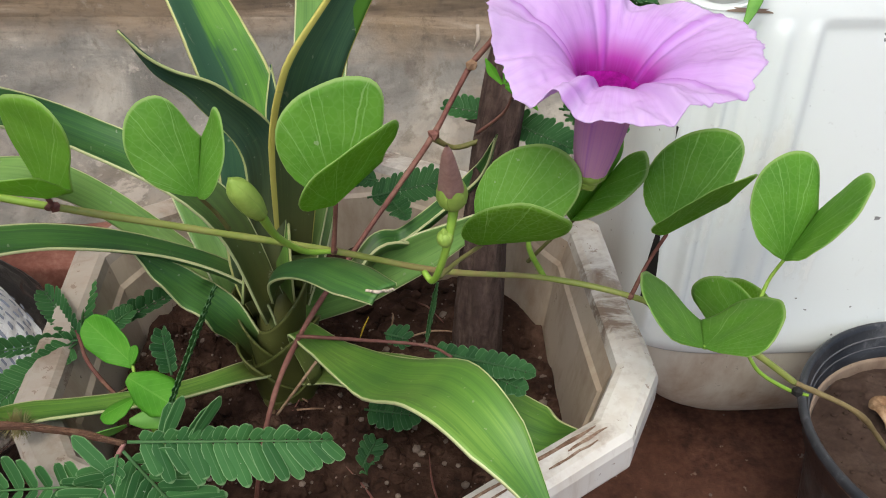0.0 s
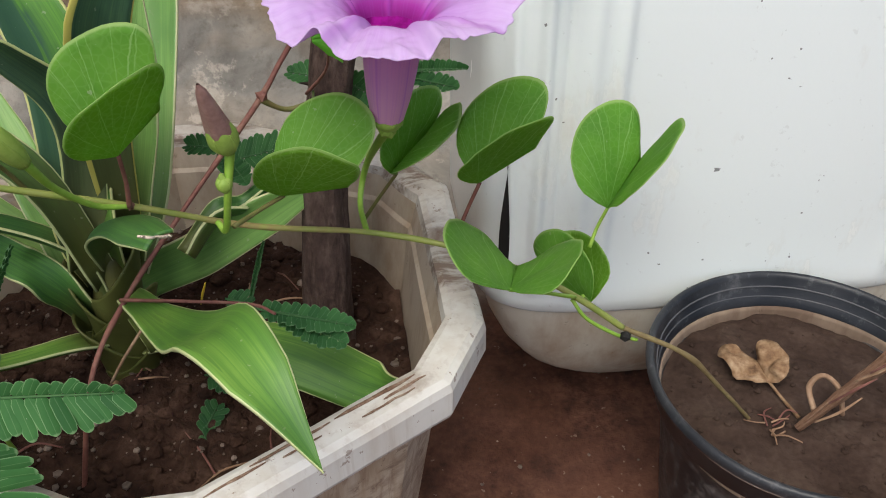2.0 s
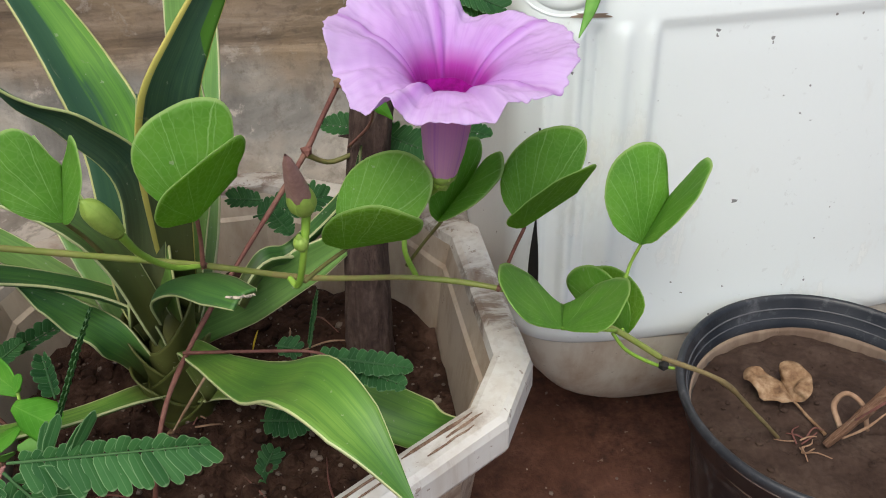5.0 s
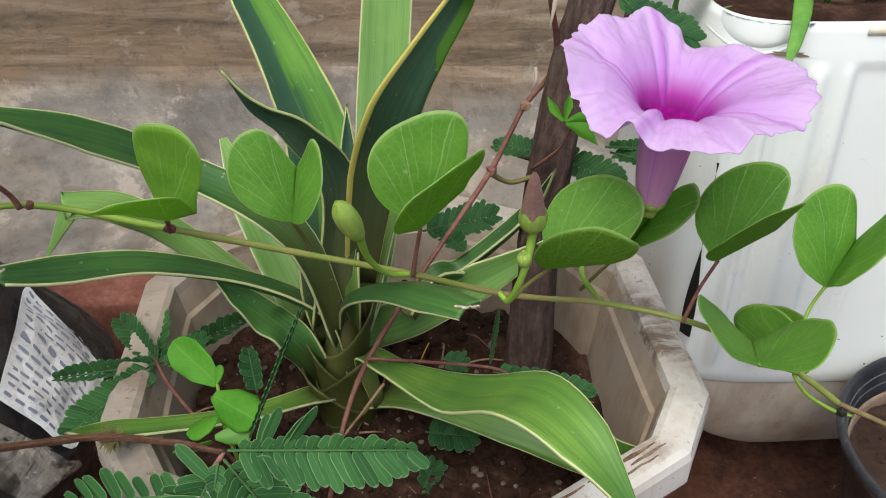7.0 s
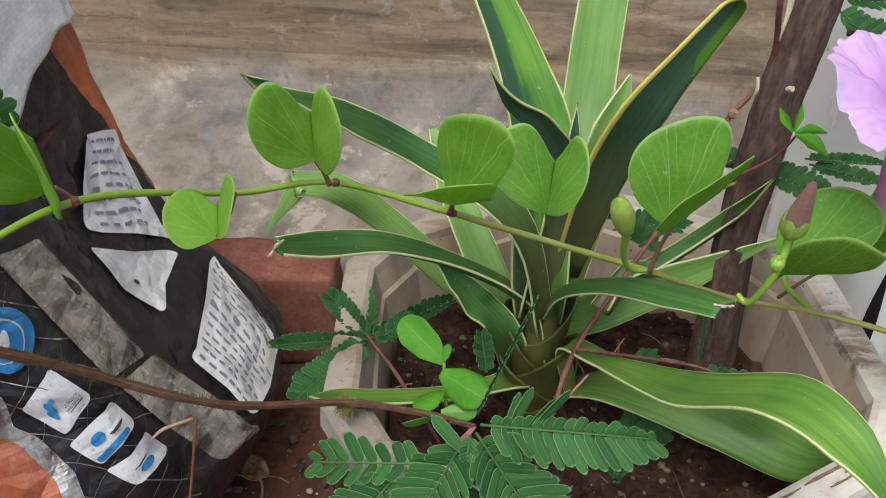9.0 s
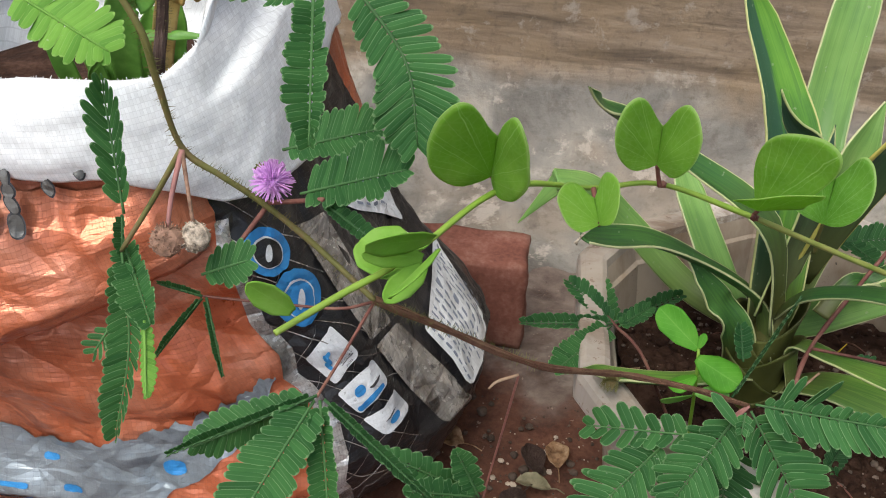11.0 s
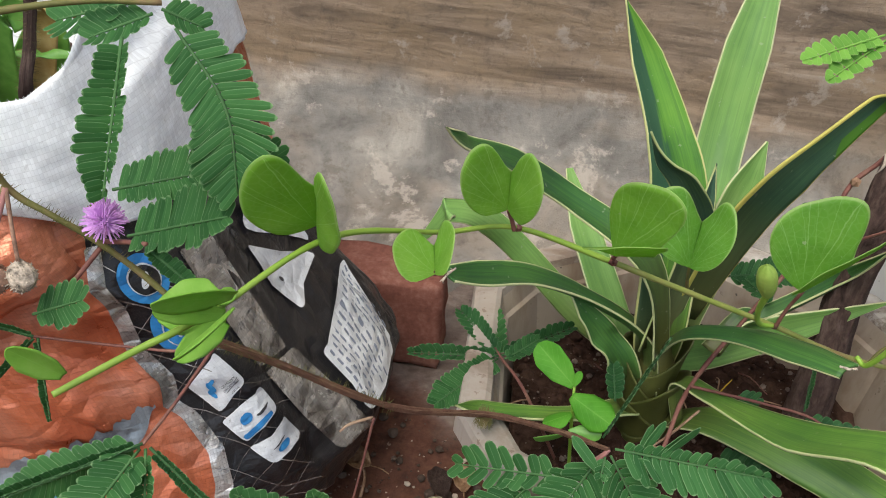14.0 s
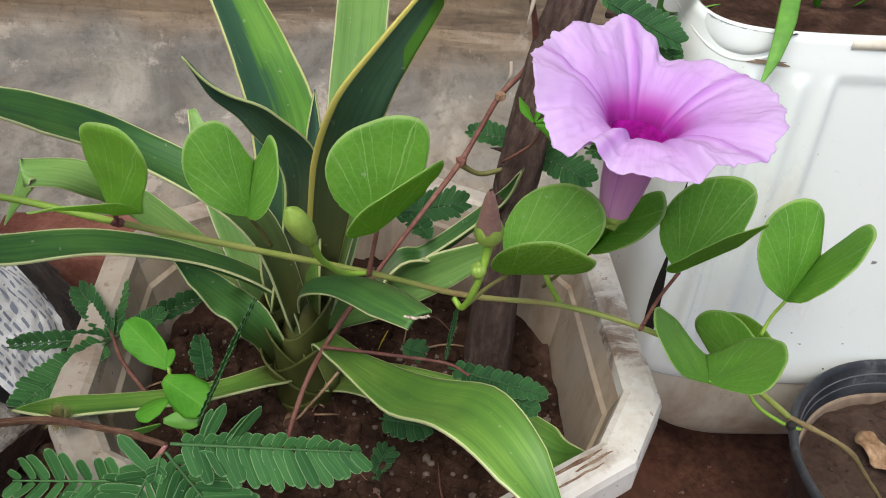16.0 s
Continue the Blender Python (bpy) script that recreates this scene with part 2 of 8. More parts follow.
def make_agave(name, dark, mid, light, margin=(0.56, 0.55, 0.17), edge=0.024, band=None, gold=0.0, patch=None):
    m = Mat(name, 0.40, 0.35)
    s, v = m.uv()
    c = m.math("ABSOLUTE", m.math("SUBTRACT", m.math("MULTIPLY", v, 2.0), 1.0))
    comb = m.node("ShaderNodeCombineXYZ")
    m.link(m.math("MULTIPLY", v, 40.0), comb.inputs[0])
    m.link(m.math("MULTIPLY", s, 1.6), comb.inputs[1])
    streak = m.noise(comb.outputs[0], 1.0, 4, 0.5)
    pl = m.place()
    cloud = m.noise(pl, 22, 4, 0.5)
    comb2 = m.node("ShaderNodeCombineXYZ")
    m.link(m.math("MULTIPLY", v, 9.0), comb2.inputs[0])
    m.link(m.math("MULTIPLY", s, 2.0), comb2.inputs[1])
    m.link(m.math("MULTIPLY", cloud, 2.0), comb2.inputs[2])
    blot = m.noise(comb2.outputs[0], 1.0, 2, 0.4, 0.2)
    body = m.ramp(m.math("ADD", m.math("MULTIPLY", streak, 0.24), m.math("ADD", m.math("MULTIPLY", cloud, 0.42), m.math("MULTIPLY", blot, 0.34))),
                  [(0.38, dark), (0.50, mid), (0.62, light)])
    body = m.mix(m.math("MULTIPLY", m.ramp(blot, [(0.60, (0, 0, 0)), (0.615, (1, 1, 1))]), 0.55), body, dark)
    if band:
        lim = m.math("ADD", v, m.math("MULTIPLY", m.math("SUBTRACT", blot, 0.5), 0.25))
        body = m.mix(m.math("MULTIPLY", m.ramp(lim, [(0.40, (1, 1, 1)), (0.44, (0, 0, 0))]), 0.85), body, band)
    if patch:
        turn = m.math("ADD", v, m.math("MULTIPLY", m.math("SUBTRACT", m.noise(comb2.outputs[0], 1.6, 2, 0.4, 0.2), 0.5), 0.9))
        half = m.math("MULTIPLY", m.math("GREATER_THAN", turn, 0.62), m.math("GREATER_THAN", m.math("ADD", s, m.math("MULTIPLY", v, 0.25)), 0.80))
        body = m.mix(m.math("MULTIPLY", half, 0.9), body, patch)
    foot = m.ramp(s, [(0.04, (1, 1, 1)), (0.32, (0, 0, 0))])
    body = m.mix(m.math("MULTIPLY", foot, 0.85), body, (0.120, 0.118, 0.036))
    wav = m.math("ADD", c, m.math("MULTIPLY", m.math("SUBTRACT", m.noise(pl, 45, 3), 0.5), 0.07))
    rim = m.ramp(wav, [(1.0 - edge * 2.4, (0, 0, 0)), (1.0 - edge * 1.9, (1, 1, 1))])
    if gold:
        rim = m.math("MAXIMUM", rim, m.ramp(m.math("ADD", v, m.math("MULTIPLY", m.math("SUBTRACT", cloud, 0.5), 0.03)), [(gold, (1, 1, 1)), (gold + 0.012, (0, 0, 0))]))
    col = m.mix(rim, body, margin if gold else m.mix(streak, margin, (0.60, 0.62, 0.32)))
    spots = m.noise(pl, 300, 3)
    col = m.mix(m.math("MULTIPLY", m.math("GREATER_THAN", spots, 0.71), 0.35), col, (0.42, 0.44, 0.32))
    scar = m.noise(m.place((1, 1, 1)), 90, 6, 0.7, 0.8)
    col = m.mix(m.math("MULTIPLY", m.ramp(scar, [(0.66, (0, 0, 0)), (0.72, (1, 1, 1))]), 0.4), col, (0.30, 0.32, 0.20))
    m.colour(col).bump(m.math("ADD", m.math("MULTIPLY", streak, 0.6), m.math("MULTIPLY", scar, 0.3)), 0.16, 0.0007)
    m.rough_from(m.math("ADD", 0.30, m.math("MULTIPLY", cloud, 0.25)))
    m.thin(0.12, m.mix(0.4, col, (0.25, 0.5, 0.05)))
    return m.m


def make_pinna(name, dark, light, pale):
    m = Mat(name, 0.62, 0.14)
    s, v = m.uv()
    r = m.node("ShaderNodeNewGeometry").outputs["Random Per Island"]
    col = m.ramp(r, [(0.0, dark), (0.7, light), (1.0, light)])
    c = m.math("ABSOLUTE", m.math("SUBTRACT", v, 0.5))
    p = m.place()
    col = m.mix(m.math("MULTIPLY", m.ramp(m.noise(p, 130, 4), [(0.3, (1, 1, 1)), (0.6, (0, 0, 0))]), 0.30), col, dark)
    rim = m.math("MAXIMUM", m.ramp(c, [(0.43, (0, 0, 0)), (0.462, (1, 1, 1))]), m.ramp(s, [(0.93, (0, 0, 0)), (0.97, (1, 1, 1))]))
    col = m.mix(m.math("MULTIPLY", rim, 0.55), col, pale)
    col = m.mix(m.math("MULTIPLY", m.math("LESS_THAN", c, 0.03), 0.2), col, pale)
    col = m.mix(m.math("MULTIPLY", m.math("GREATER_THAN", m.noise(p, 420, 2), 0.76), 0.5), col, (0.5, 0.52, 0.4))
    m.colour(col).bump(m.noise(p, 300, 3), 0.15, 0.0003)
    m.thin(0.24, m.mix(0.5, col, (0.15, 0.42, 0.05)))
    return m.m


def make_petal():
    m = Mat("petal", 0.65, 0.2)
    a, r = m.uv()
    comb = m.node("ShaderNodeCombineXYZ")
    m.link(m.math("MULTIPLY", a, 90.0), comb.inputs[0])
    m.link(m.math("MULTIPLY", r, 2.0), comb.inputs[1])
    streak = m.noise(comb.outputs[0], 1.0, 4, 0.6)
    col = m.ramp(r, [(0.0, (0.74, 0.40, 0.58)), (0.35, (0.70, 0.26, 0.58)), (0.375, (0.34, 0.008, 0.26)), (0.46, (0.48, 0.05, 0.42)),
                     (0.62, (0.64, 0.36, 0.74)), (1.0, (0.735, 0.55, 0.83))])
    star = m.math("ABSOLUTE", m.math("SUBTRACT", m.math("FRACT", m.math("ADD", m.math("MULTIPLY", a, 5.0), 0.18)), 0.5))
    ray = m.ramp(star, [(0.012, (1, 1, 1)), (0.055, (0, 0, 0))])
    col = m.mix(m.math("MULTIPLY", ray, 0.42), col, (0.46, 0.10, 0.58))
    col = m.mix(m.math("MULTIPLY", m.ramp(streak, [(0.48, (0, 0, 0)), (0.64, (1, 1, 1))]), 0.22), col, (0.48, 0.16, 0.60))
    m.colour(col).bump(m.math("ADD", m.math("MULTIPLY", streak, 0.5), m.noise(m.place(), 160, 4, 0.6, 0.6)), 0.22, 0.0006)
    m.thin(0.35, m.mix(0.3, col, (0.72, 0.45, 0.85)))
    return m.m


def make_wall():
    """Old plaster: grey below with pale and dark patches, rain-streaked ochre above."""
    m = Mat("old_plaster", 0.92, 0.12)
    p = m.place((1, 1, 1))
    band = m.place((0.8, 1, 6.0))
    big = m.noise(p, 6, 6, 0.55, 0.5)
    patch = m.noise(p, 15, 7, 0.6, 0.5)
    warm = m.noise(m.place((1, 1, 1.6)), 9, 5, 0.55, 0.3)
    streak = m.noise(band, 9, 8, 0.62, 0.5)
    fine = m.noise(p, 95, 6, 0.68)
    grey = m.ramp(patch, [(0.30, (0.115, 0.107, 0.094)), (0.45, (0.195, 0.184, 0.165)), (0.56, (0.26, 0.244, 0.214)), (0.68, (0.385, 0.355, 0.305))])
    grey = m.mix(m.math("MULTIPLY", m.ramp(warm, [(0.48, (0, 0, 0)), (0.64, (1, 1, 1))]), 0.45), grey, (0.28, 0.22, 0.16))
    ochre = m.ramp(streak, [(0.28, (0.105, 0.082, 0.062)), (0.44, (0.228, 0.175, 0.126)), (0.58, (0.35, 0.27, 0.194)), (0.75, (0.49, 0.41, 0.325))])
    ochre = m.mix(m.math("MULTIPLY", m.ramp(warm, [(0.46, (0, 0, 0)), (0.62, (1, 1, 1))]), 0.4), ochre, (0.36, 0.26, 0.155))
    z = m.node("ShaderNodeSeparateXYZ")
    m.link(p, z.inputs[0])
    zone = m.math("ADD", m.math("MULTIPLY", m.math("SUBTRACT", z.outputs[2], 0.12), 9.0), m.math("ADD", big, -0.1))
    zone = m.ramp(zone, [(0.35, (0, 0, 0)), (0.65, (1, 1, 1))])
    col = m.mix(zone, grey, ochre)
    chips = m.noise(p, 19, 9, 0.7, 0.2)
    col = m.mix(m.math("MULTIPLY", m.ramp(chips, [(0.575, (0, 0, 0)), (0.625, (1, 1, 1))]), 0.55), col, (0.48, 0.425, 0.36))
    col = m.mix(m.math("MULTIPLY", m.ramp(chips, [(0.36, (1, 1, 1)), (0.43, (0, 0, 0))]), 0.5), col, (0.115, 0.092, 0.072))
    col = m.mix(m.math("MULTIPLY", m.ramp(fine, [(0.30, (1, 1, 1)), (0.48, (0, 0, 0))]), 0.4), col, (0.09, 0.075, 0.062))
    h = m.math("ADD", m.math("MULTIPLY", streak, 0.5), m.math("ADD", m.math("MULTIPLY", chips, 0.7), m.math("MULTIPLY", fine, 0.35)))
    m.colour(col).bump(h, 0.6, 0.006)
    return m.m


def make_ground():
    m = Mat("red_earth", 0.85, 0.25)
    p = m.place()
    big = m.noise(p, 5, 6, 0.6, 0.5)
    mid = m.noise(p, 38, 8, 0.65)
    fine = m.noise(p, 220, 4, 0.6)
    earth = m.ramp(m.math("ADD", m.math("MULTIPLY", mid, 0.6), m.math("MULTIPLY", fine, 0.4)),
                   [(0.3, (0.022, 0.011, 0.008)), (0.46, (0.080, 0.034, 0.022)), (0.60, (0.14, 0.063, 0.040)), (0.8, (0.23, 0.135, 0.095))])
    dust = m.ramp(mid, [(0.3, (0.075, 0.052, 0.042)), (0.55, (0.165, 0.128, 0.108)), (0.8, (0.29, 0.25, 0.215))])
    xyz = m.node("ShaderNodeSeparateXYZ")
    m.link(p, xyz.inputs[0])
    z = m.math("ADD", m.math("MULTIPLY", m.math("SUBTRACT", xyz.outputs[1], 0.50), 7.0), m.math("MULTIPLY", m.math("SUBTRACT", big, 0.5), 2.5))
    near = m.math("DIVIDE", m.math("ADD", xyz.outputs[0], 0.19), 0.085)
    tongue = m.math("MAXIMUM", m.math("SUBTRACT", 1.0, m.math("MULTIPLY", near, near)), 0.0)
    z = m.math("ADD", z, m.math("MULTIPLY", tongue, 0.6))
    zone = m.ramp(m.math("ADD", z, 0.5), [(0.3, (0, 0, 0)), (0.7, (1, 1, 1))])
    col = m.mix(zone, earth, dust)
    col = m.mix(m.math("MULTIPLY", m.ramp(big, [(0.36, (1, 1, 1)), (0.5, (0, 0, 0))]), 0.5), col, (0.15, 0.068, 0.045))
    col = m.mix(m.math("MULTIPLY", m.ramp(m.noise(p, 13, 7, 0.65, 0.5), [(0.52, (0, 0, 0)), (0.64, (1, 1, 1))]), 0.55), col, (0.026, 0.013, 0.010))
    col = m.mix(m.math("MULTIPLY", m.math("GREATER_THAN", m.noise(p, 150, 3), 0.70), 0.5), col, (0.34, 0.27, 0.22))
    m.colour(col).bump(m.math("ADD", mid, m.math("MULTIPLY", fine, 0.5)), 0.6, 0.003)
    wet = m.ramp(m.noise(p, 7, 6, 0.6, 0.6), [(0.42, (0.25, 0.25, 0.25)), (0.58, (0.75, 0.75, 0.75))])
    m.rough_from(m.math("ADD", wet, m.math("MULTIPLY", mid, 0.3)))
    return m.m


def make_stained_plastic(name, clean, dirt, amount=0.5, rough=0.45, spec=0.4, streak=True):
    m = Mat(name, rough, spec)
    p = m.place((1, 1, 0.35) if streak else (1, 1, 1))
    q = m.place()
    a = m.noise(p, 30, 8, 0.65)
    b = m.noise(q, 9, 5, 0.6)
    c = m.noise(q, 160, 5, 0.7)
    f = m.math("ADD", m.math("MULTIPLY", a, 0.55), m.math("MULTIPLY", b, 0.45))
    lo = 0.62 - 0.25 * amount
    mask = m.ramp(f, [(lo, (0, 0, 0)), (lo + 0.15, (1, 1, 1))])
    col = m.mix(m.math("MULTIPLY", mask, 0.85), clean, dirt)
    dark = tuple(0.45 * x for x in dirt)
    col = m.mix(m.math("MULTIPLY", m.math("GREATER_THAN", c, 0.66), 0.6 * amount), col, dark)
    spot = m.noise(q, 230, 2, 0.4)
    col = m.mix(m.math("MULTIPLY", m.math("GREATER_THAN", spot, 0.765), 0.75), col, (0.06, 0.05, 0.045))
    m.colour(col).bump(c, 0.12, 0.0008)
    m.rough_from(m.math("ADD", rough - 0.08, m.math("MULTIPLY", mask, 0.3)))
    return m.m


def make_weave(name, stops, scale=16.0, gloss=0.29, sheen=0.55, weave=0.10, metal=0.0, crease=1.0, specks=0.0, tape=0.05):
    """Woven plastic tape, about 2.4 mm wide, printed and crinkled. The UV map is in metres."""
    m = Mat(name, gloss, sheen, metal)
    p = m.place()
    n = m.noise(p, scale, 7, 0.62, 0.4)
    u, v = m.uv()
    uu, vv = m.math("MULTIPLY", u, 410.0), m.math("MULTIPLY", v, 410.0)
    cell = m.node("ShaderNodeCombineXYZ")
    m.link(m.math("FLOOR", uu), cell.inputs[0])
    m.link(m.math("FLOOR", vv), cell.inputs[1])
    rnd = m.node("ShaderNodeTexWhiteNoise")
    m.link(cell.outputs[0], rnd.inputs["Vector"])
    r = rnd.outputs["Value"]
    gap = m.math("MAXIMUM", m.math("ABSOLUTE", m.math("SUBTRACT", m.math("FRACT", uu), 0.5)), m.math("ABSOLUTE", m.math("SUBTRACT", m.math("FRACT", vv), 0.5)))
    line = m.math("GREATER_THAN", gap, 0.45)
    dark = tuple(0.45 * x for x in stops[0][1])
    col = m.mix(m.math("MULTIPLY", r, weave), m.ramp(n, stops), dark)
    col = m.mix(m.math("MULTIPLY", line, weave * 1.1), col, dark)
    if specks:
        dirt = m.noise(p, 330, 4, 0.6)
        col = m.mix(m.math("MULTIPLY", m.math("GREATER_THAN", dirt, 0.66), specks), col, (0.16, 0.14, 0.12))
        smear = m.noise(m.place((1, 1, 0.4)), 26, 6, 0.65, 0.6)
        col = m.mix(m.math("MULTIPLY", m.ramp(smear, [(0.55, (0, 0, 0)), (0.75, (1, 1, 1))]), specks * 0.7), col, (0.30, 0.26, 0.21))
    bent = m.node("ShaderNodeVectorMath")
    bent.operation = "ADD"
    wob = m.node("ShaderNodeTexNoise", Scale=11.0)
    m.link(p, wob.inputs["Vector"])
    pull = m.node("ShaderNodeVectorMath")
    pull.operation = "SCALE"
    pull.inputs["Scale"].default_value = 0.06
    m.link(wob.outputs["Color"], pull.inputs[0])
    m.link(m.place((1, 1, 1.5)), bent.inputs[0])
    m.link(pull.outputs[0], bent.inputs[1])
    folds = []
    for size in (11.0, 33.0):
        facet = m.node("ShaderNodeTexVoronoi", Scale=size)
        facet.feature = "DISTANCE_TO_EDGE"
        m.link(bent.outputs[0], facet.inputs["Vector"])
        folds.append(facet.outputs["Distance"])
    ripple = m.noise(m.place((0.35, 0.35, 3.0)), 62, 4, 0.6, 0.7)
    crinkle = m.noise(p, 48, 3, 0.55, 0.9)
    rel = m.math("ADD", m.math("ADD", m.math("MULTIPLY", folds[0], 4.4), m.math("MULTIPLY", folds[1], 1.8)), m.math("ADD", m.math("MULTIPLY", crinkle, 0.5), m.math("MULTIPLY", ripple, 0.26)))
    m.colour(col).bump(m.math("ADD", m.math("MULTIPLY", m.math("SUBTRACT", r, m.math("MULTIPLY", line, 0.8)), tape), rel), 0.75 * crease, 0.0035)
    m.rough_from(m.math("ADD", gloss - 0.08, m.math("MULTIPLY", n, 0.2)))
    return m.m


def make_planter(name, clean, worn, runny, smear):
    """Old cream plastic: soil smears, runs down the sides, specks, hairline cracks and a left side browned for dirt and
    leaf shade.
    """
    m = Mat(name, 0.5, 0.4)
    q = m.place()
    runs = m.noise(m.place((1, 1, 0.10)), 75, 6, 0.6, 0.3)
    big = m.noise(q, 14, 7, 0.62, 0.4)
    fine = m.noise(q, 130, 5, 0.65)
    rub = m.noise(m.place(smear), 60, 6, 0.7, 0.5)
    col = m.mix(m.ramp(big, [(0.35, (0, 0, 0)), (0.75, (1, 1, 1))]), clean, worn)
    col = m.mix(m.math("MULTIPLY", m.ramp(runs, [(0.44, (0, 0, 0)), (0.64, (1, 1, 1))]), runny), col, (0.37, 0.27, 0.175))
    grain = m.noise(m.place((1, 1, 0.07)), 230, 5, 0.65, 0.2)
    col = m.mix(m.math("MULTIPLY", m.ramp(grain, [(0.53, (0, 0, 0)), (0.62, (1, 1, 1))]), runny * 0.7), col, (0.27, 0.18, 0.12))
    stain = m.math("MULTIPLY", m.ramp(big, [(0.46, (0, 0, 0)), (0.57, (1, 1, 1))]), m.ramp(rub, [(0.44, (0, 0, 0)), (0.55, (1, 1, 1))]))
    col = m.mix(m.math("MULTIPLY", stain, 0.85), col, (0.17, 0.105, 0.07))
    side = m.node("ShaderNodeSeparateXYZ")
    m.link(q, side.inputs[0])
    # browner towards -x: dried mud, with the overhanging leaves' shade painted in
    mud_shade = m.math("ADD", m.math("MULTIPLY", m.math("ADD", side.outputs[0], 0.085), -14.0), m.math("MULTIPLY", m.math("SUBTRACT", big, 0.5), 3.0))
    col = m.mix(m.math("MULTIPLY", m.ramp(mud_shade, [(0.1, (0, 0, 0)), (0.7, (1, 1, 1))]), 0.62), col, (0.25, 0.19, 0.14))
    col = m.mix(m.math("MULTIPLY", m.math("GREATER_THAN", fine, 0.635), 0.65), col, (0.20, 0.13, 0.09))
    m.colour(col).bump(m.math("ADD", m.math("MULTIPLY", fine, 0.5), rub), 0.2, 0.0009)
    m.rough_from(m.math("ADD", 0.38, m.math("MULTIPLY", big, 0.3)))
    return m.m


def make_black(name, clean, dust, level):
    """Black plastic with dried dust, scuffs and scratches."""
    m = Mat(name, 0.42, 0.34)
    p = m.place()
    big = m.noise(p, 20, 6, 0.6, 0.4)
    fine = m.noise(p, 170, 6, 0.72, 0.3)
    run = m.noise(m.place((1, 1, 0.25)), 85, 5, 0.65, 0.5)
    f = m.math("ADD", m.math("MULTIPLY", fine, 0.5), m.math("ADD", m.math("MULTIPLY", run, 0.25), m.math("MULTIPLY", big, 0.25)))
    mask = m.ramp(f, [(level - 0.08, (0, 0, 0)), (level + 0.05, (1, 1, 1))])
    haze = m.ramp(big, [(0.4, (0, 0, 0)), (0.7, (1, 1, 1))])
    col = m.mix(m.math("MULTIPLY", haze, 0.25), clean, dust)
    col = m.mix(m.math("MULTIPLY", mask, 0.8), col, dust)
    m.colour(col).bump(fine, 0.25, 0.0008)
    m.rough_from(m.math("ADD", 0.34, m.math("MULTIPLY", mask, 0.4)))
    return m.m


def make_fresh(name, low, middle, high):
    """A soft young leaf: midrib, side veins, uneven green."""
    m = Mat(name, 0.55, 0.2)
    s, v = m.uv()
    p = m.place()
    n = m.noise(p, 70, 5, 0.6)
    c = m.math("ABSOLUTE", m.math("SUBTRACT", v, 0.5))
    side = m.math("LESS_THAN", m.math("FRACT", m.math("ADD", m.math("MULTIPLY", s, 8.0), m.math("MULTIPLY", c, -5.0))), 0.10)
    rib = m.math("MAXIMUM", m.math("LESS_THAN", c, 0.022), m.math("MULTIPLY", side, 0.5))
    body = m.ramp(n, [(0.3, low), (0.5, middle), (0.7, high)])
    col = m.mix(m.math("MULTIPLY", rib, 0.3), body, (0.26, 0.50, 0.10))
    m.colour(col).bump(m.math("ADD", rib, m.math("MULTIPLY", n, 0.6)), 0.35, 0.0005)
    m.thin(0.3, m.mix(0.5, col, (0.25, 0.55, 0.04)))
    return m.m


def make_bark(name, dark, mid, pale):
    """Fibrous bark: ridges along the stem. The UV map is the way along in metres and the turn round it."""
    m = Mat(name, 0.88, 0.2)
    u, v = m.uv()
    c = m.node("ShaderNodeCombineXYZ")
    m.link(m.math("MULTIPLY", u, 38.0), c.inputs[0])
    m.link(m.math("MULTIPLY", v, 9.0), c.inputs[1])
    fibre = m.noise(c.outputs[0], 1.6, 8, 0.68, 0.4)
    p = m.place()
    fine = m.noise(p, 260, 5, 0.65)
    big = m.noise(p, 26, 5, 0.6)
    f = m.math("ADD", m.math("MULTIPLY", fibre, 0.55), m.math("ADD", m.math("MULTIPLY", fine, 0.2), m.math("MULTIPLY", big, 0.25)))
    m.colour(m.ramp(f, [(0.36, dark), (0.5, mid), (0.66, pale)])).bump(m.math("ADD", fibre, m.math("MULTIPLY", fine, 0.3)), 1.0, 0.0035)
    return m.m


def plain(name, col, rough=0.5, spec=0.4, var=0.12, scale=60.0):
    m = Mat(name, rough, spec)
    n = m.noise(m.place(), scale, 5, 0.6)
    lo, hi = tuple(c * (1 - 2 * var) for c in col), tuple(min(1, c * (1 + 2 * var)) for c in col)
    m.colour(m.ramp(n, [(0.3, lo), (0.7, hi)])).bump(n, 0.15, 0.0006)
    return m.m


M_leaf = make_vine_leaf("vine_leaf", ((0.070, 0.215, 0.022), (0.108, 0.290, 0.030), (0.150, 0.350, 0.042)), (0.29, 0.47, 0.15), 0.75, 0.18, 0.36)
M_leaf_under = make_vine_leaf("vine_leaf_underside", ((0.095, 0.225, 0.016), (0.135, 0.290, 0.022), (0.175, 0.340, 0.030)), (0.36, 0.52, 0.16), 0.75, 0.30, 0.50)
M_leaf_young = make_vine_leaf("young_vine_leaf", ((0.140, 0.320, 0.034), (0.200, 0.410, 0.048), (0.260, 0.470, 0.070)), (0.40, 0.58, 0.20), 0.72, 0.16, 0.50)
M_agave = make_agave("agave_green", (0.028, 0.088, 0.033), (0.054, 0.152, 0.036), (0.105, 0.240, 0.050), (0.50, 0.55, 0.27), 0.020)
M_agave_two = make_agave("agave_two_tone", (0.055, 0.165, 0.030), (0.105, 0.275, 0.034), (0.17, 0.37, 0.048), (0.56, 0.55, 0.17), 0.022, band=(0.030, 0.082, 0.060))
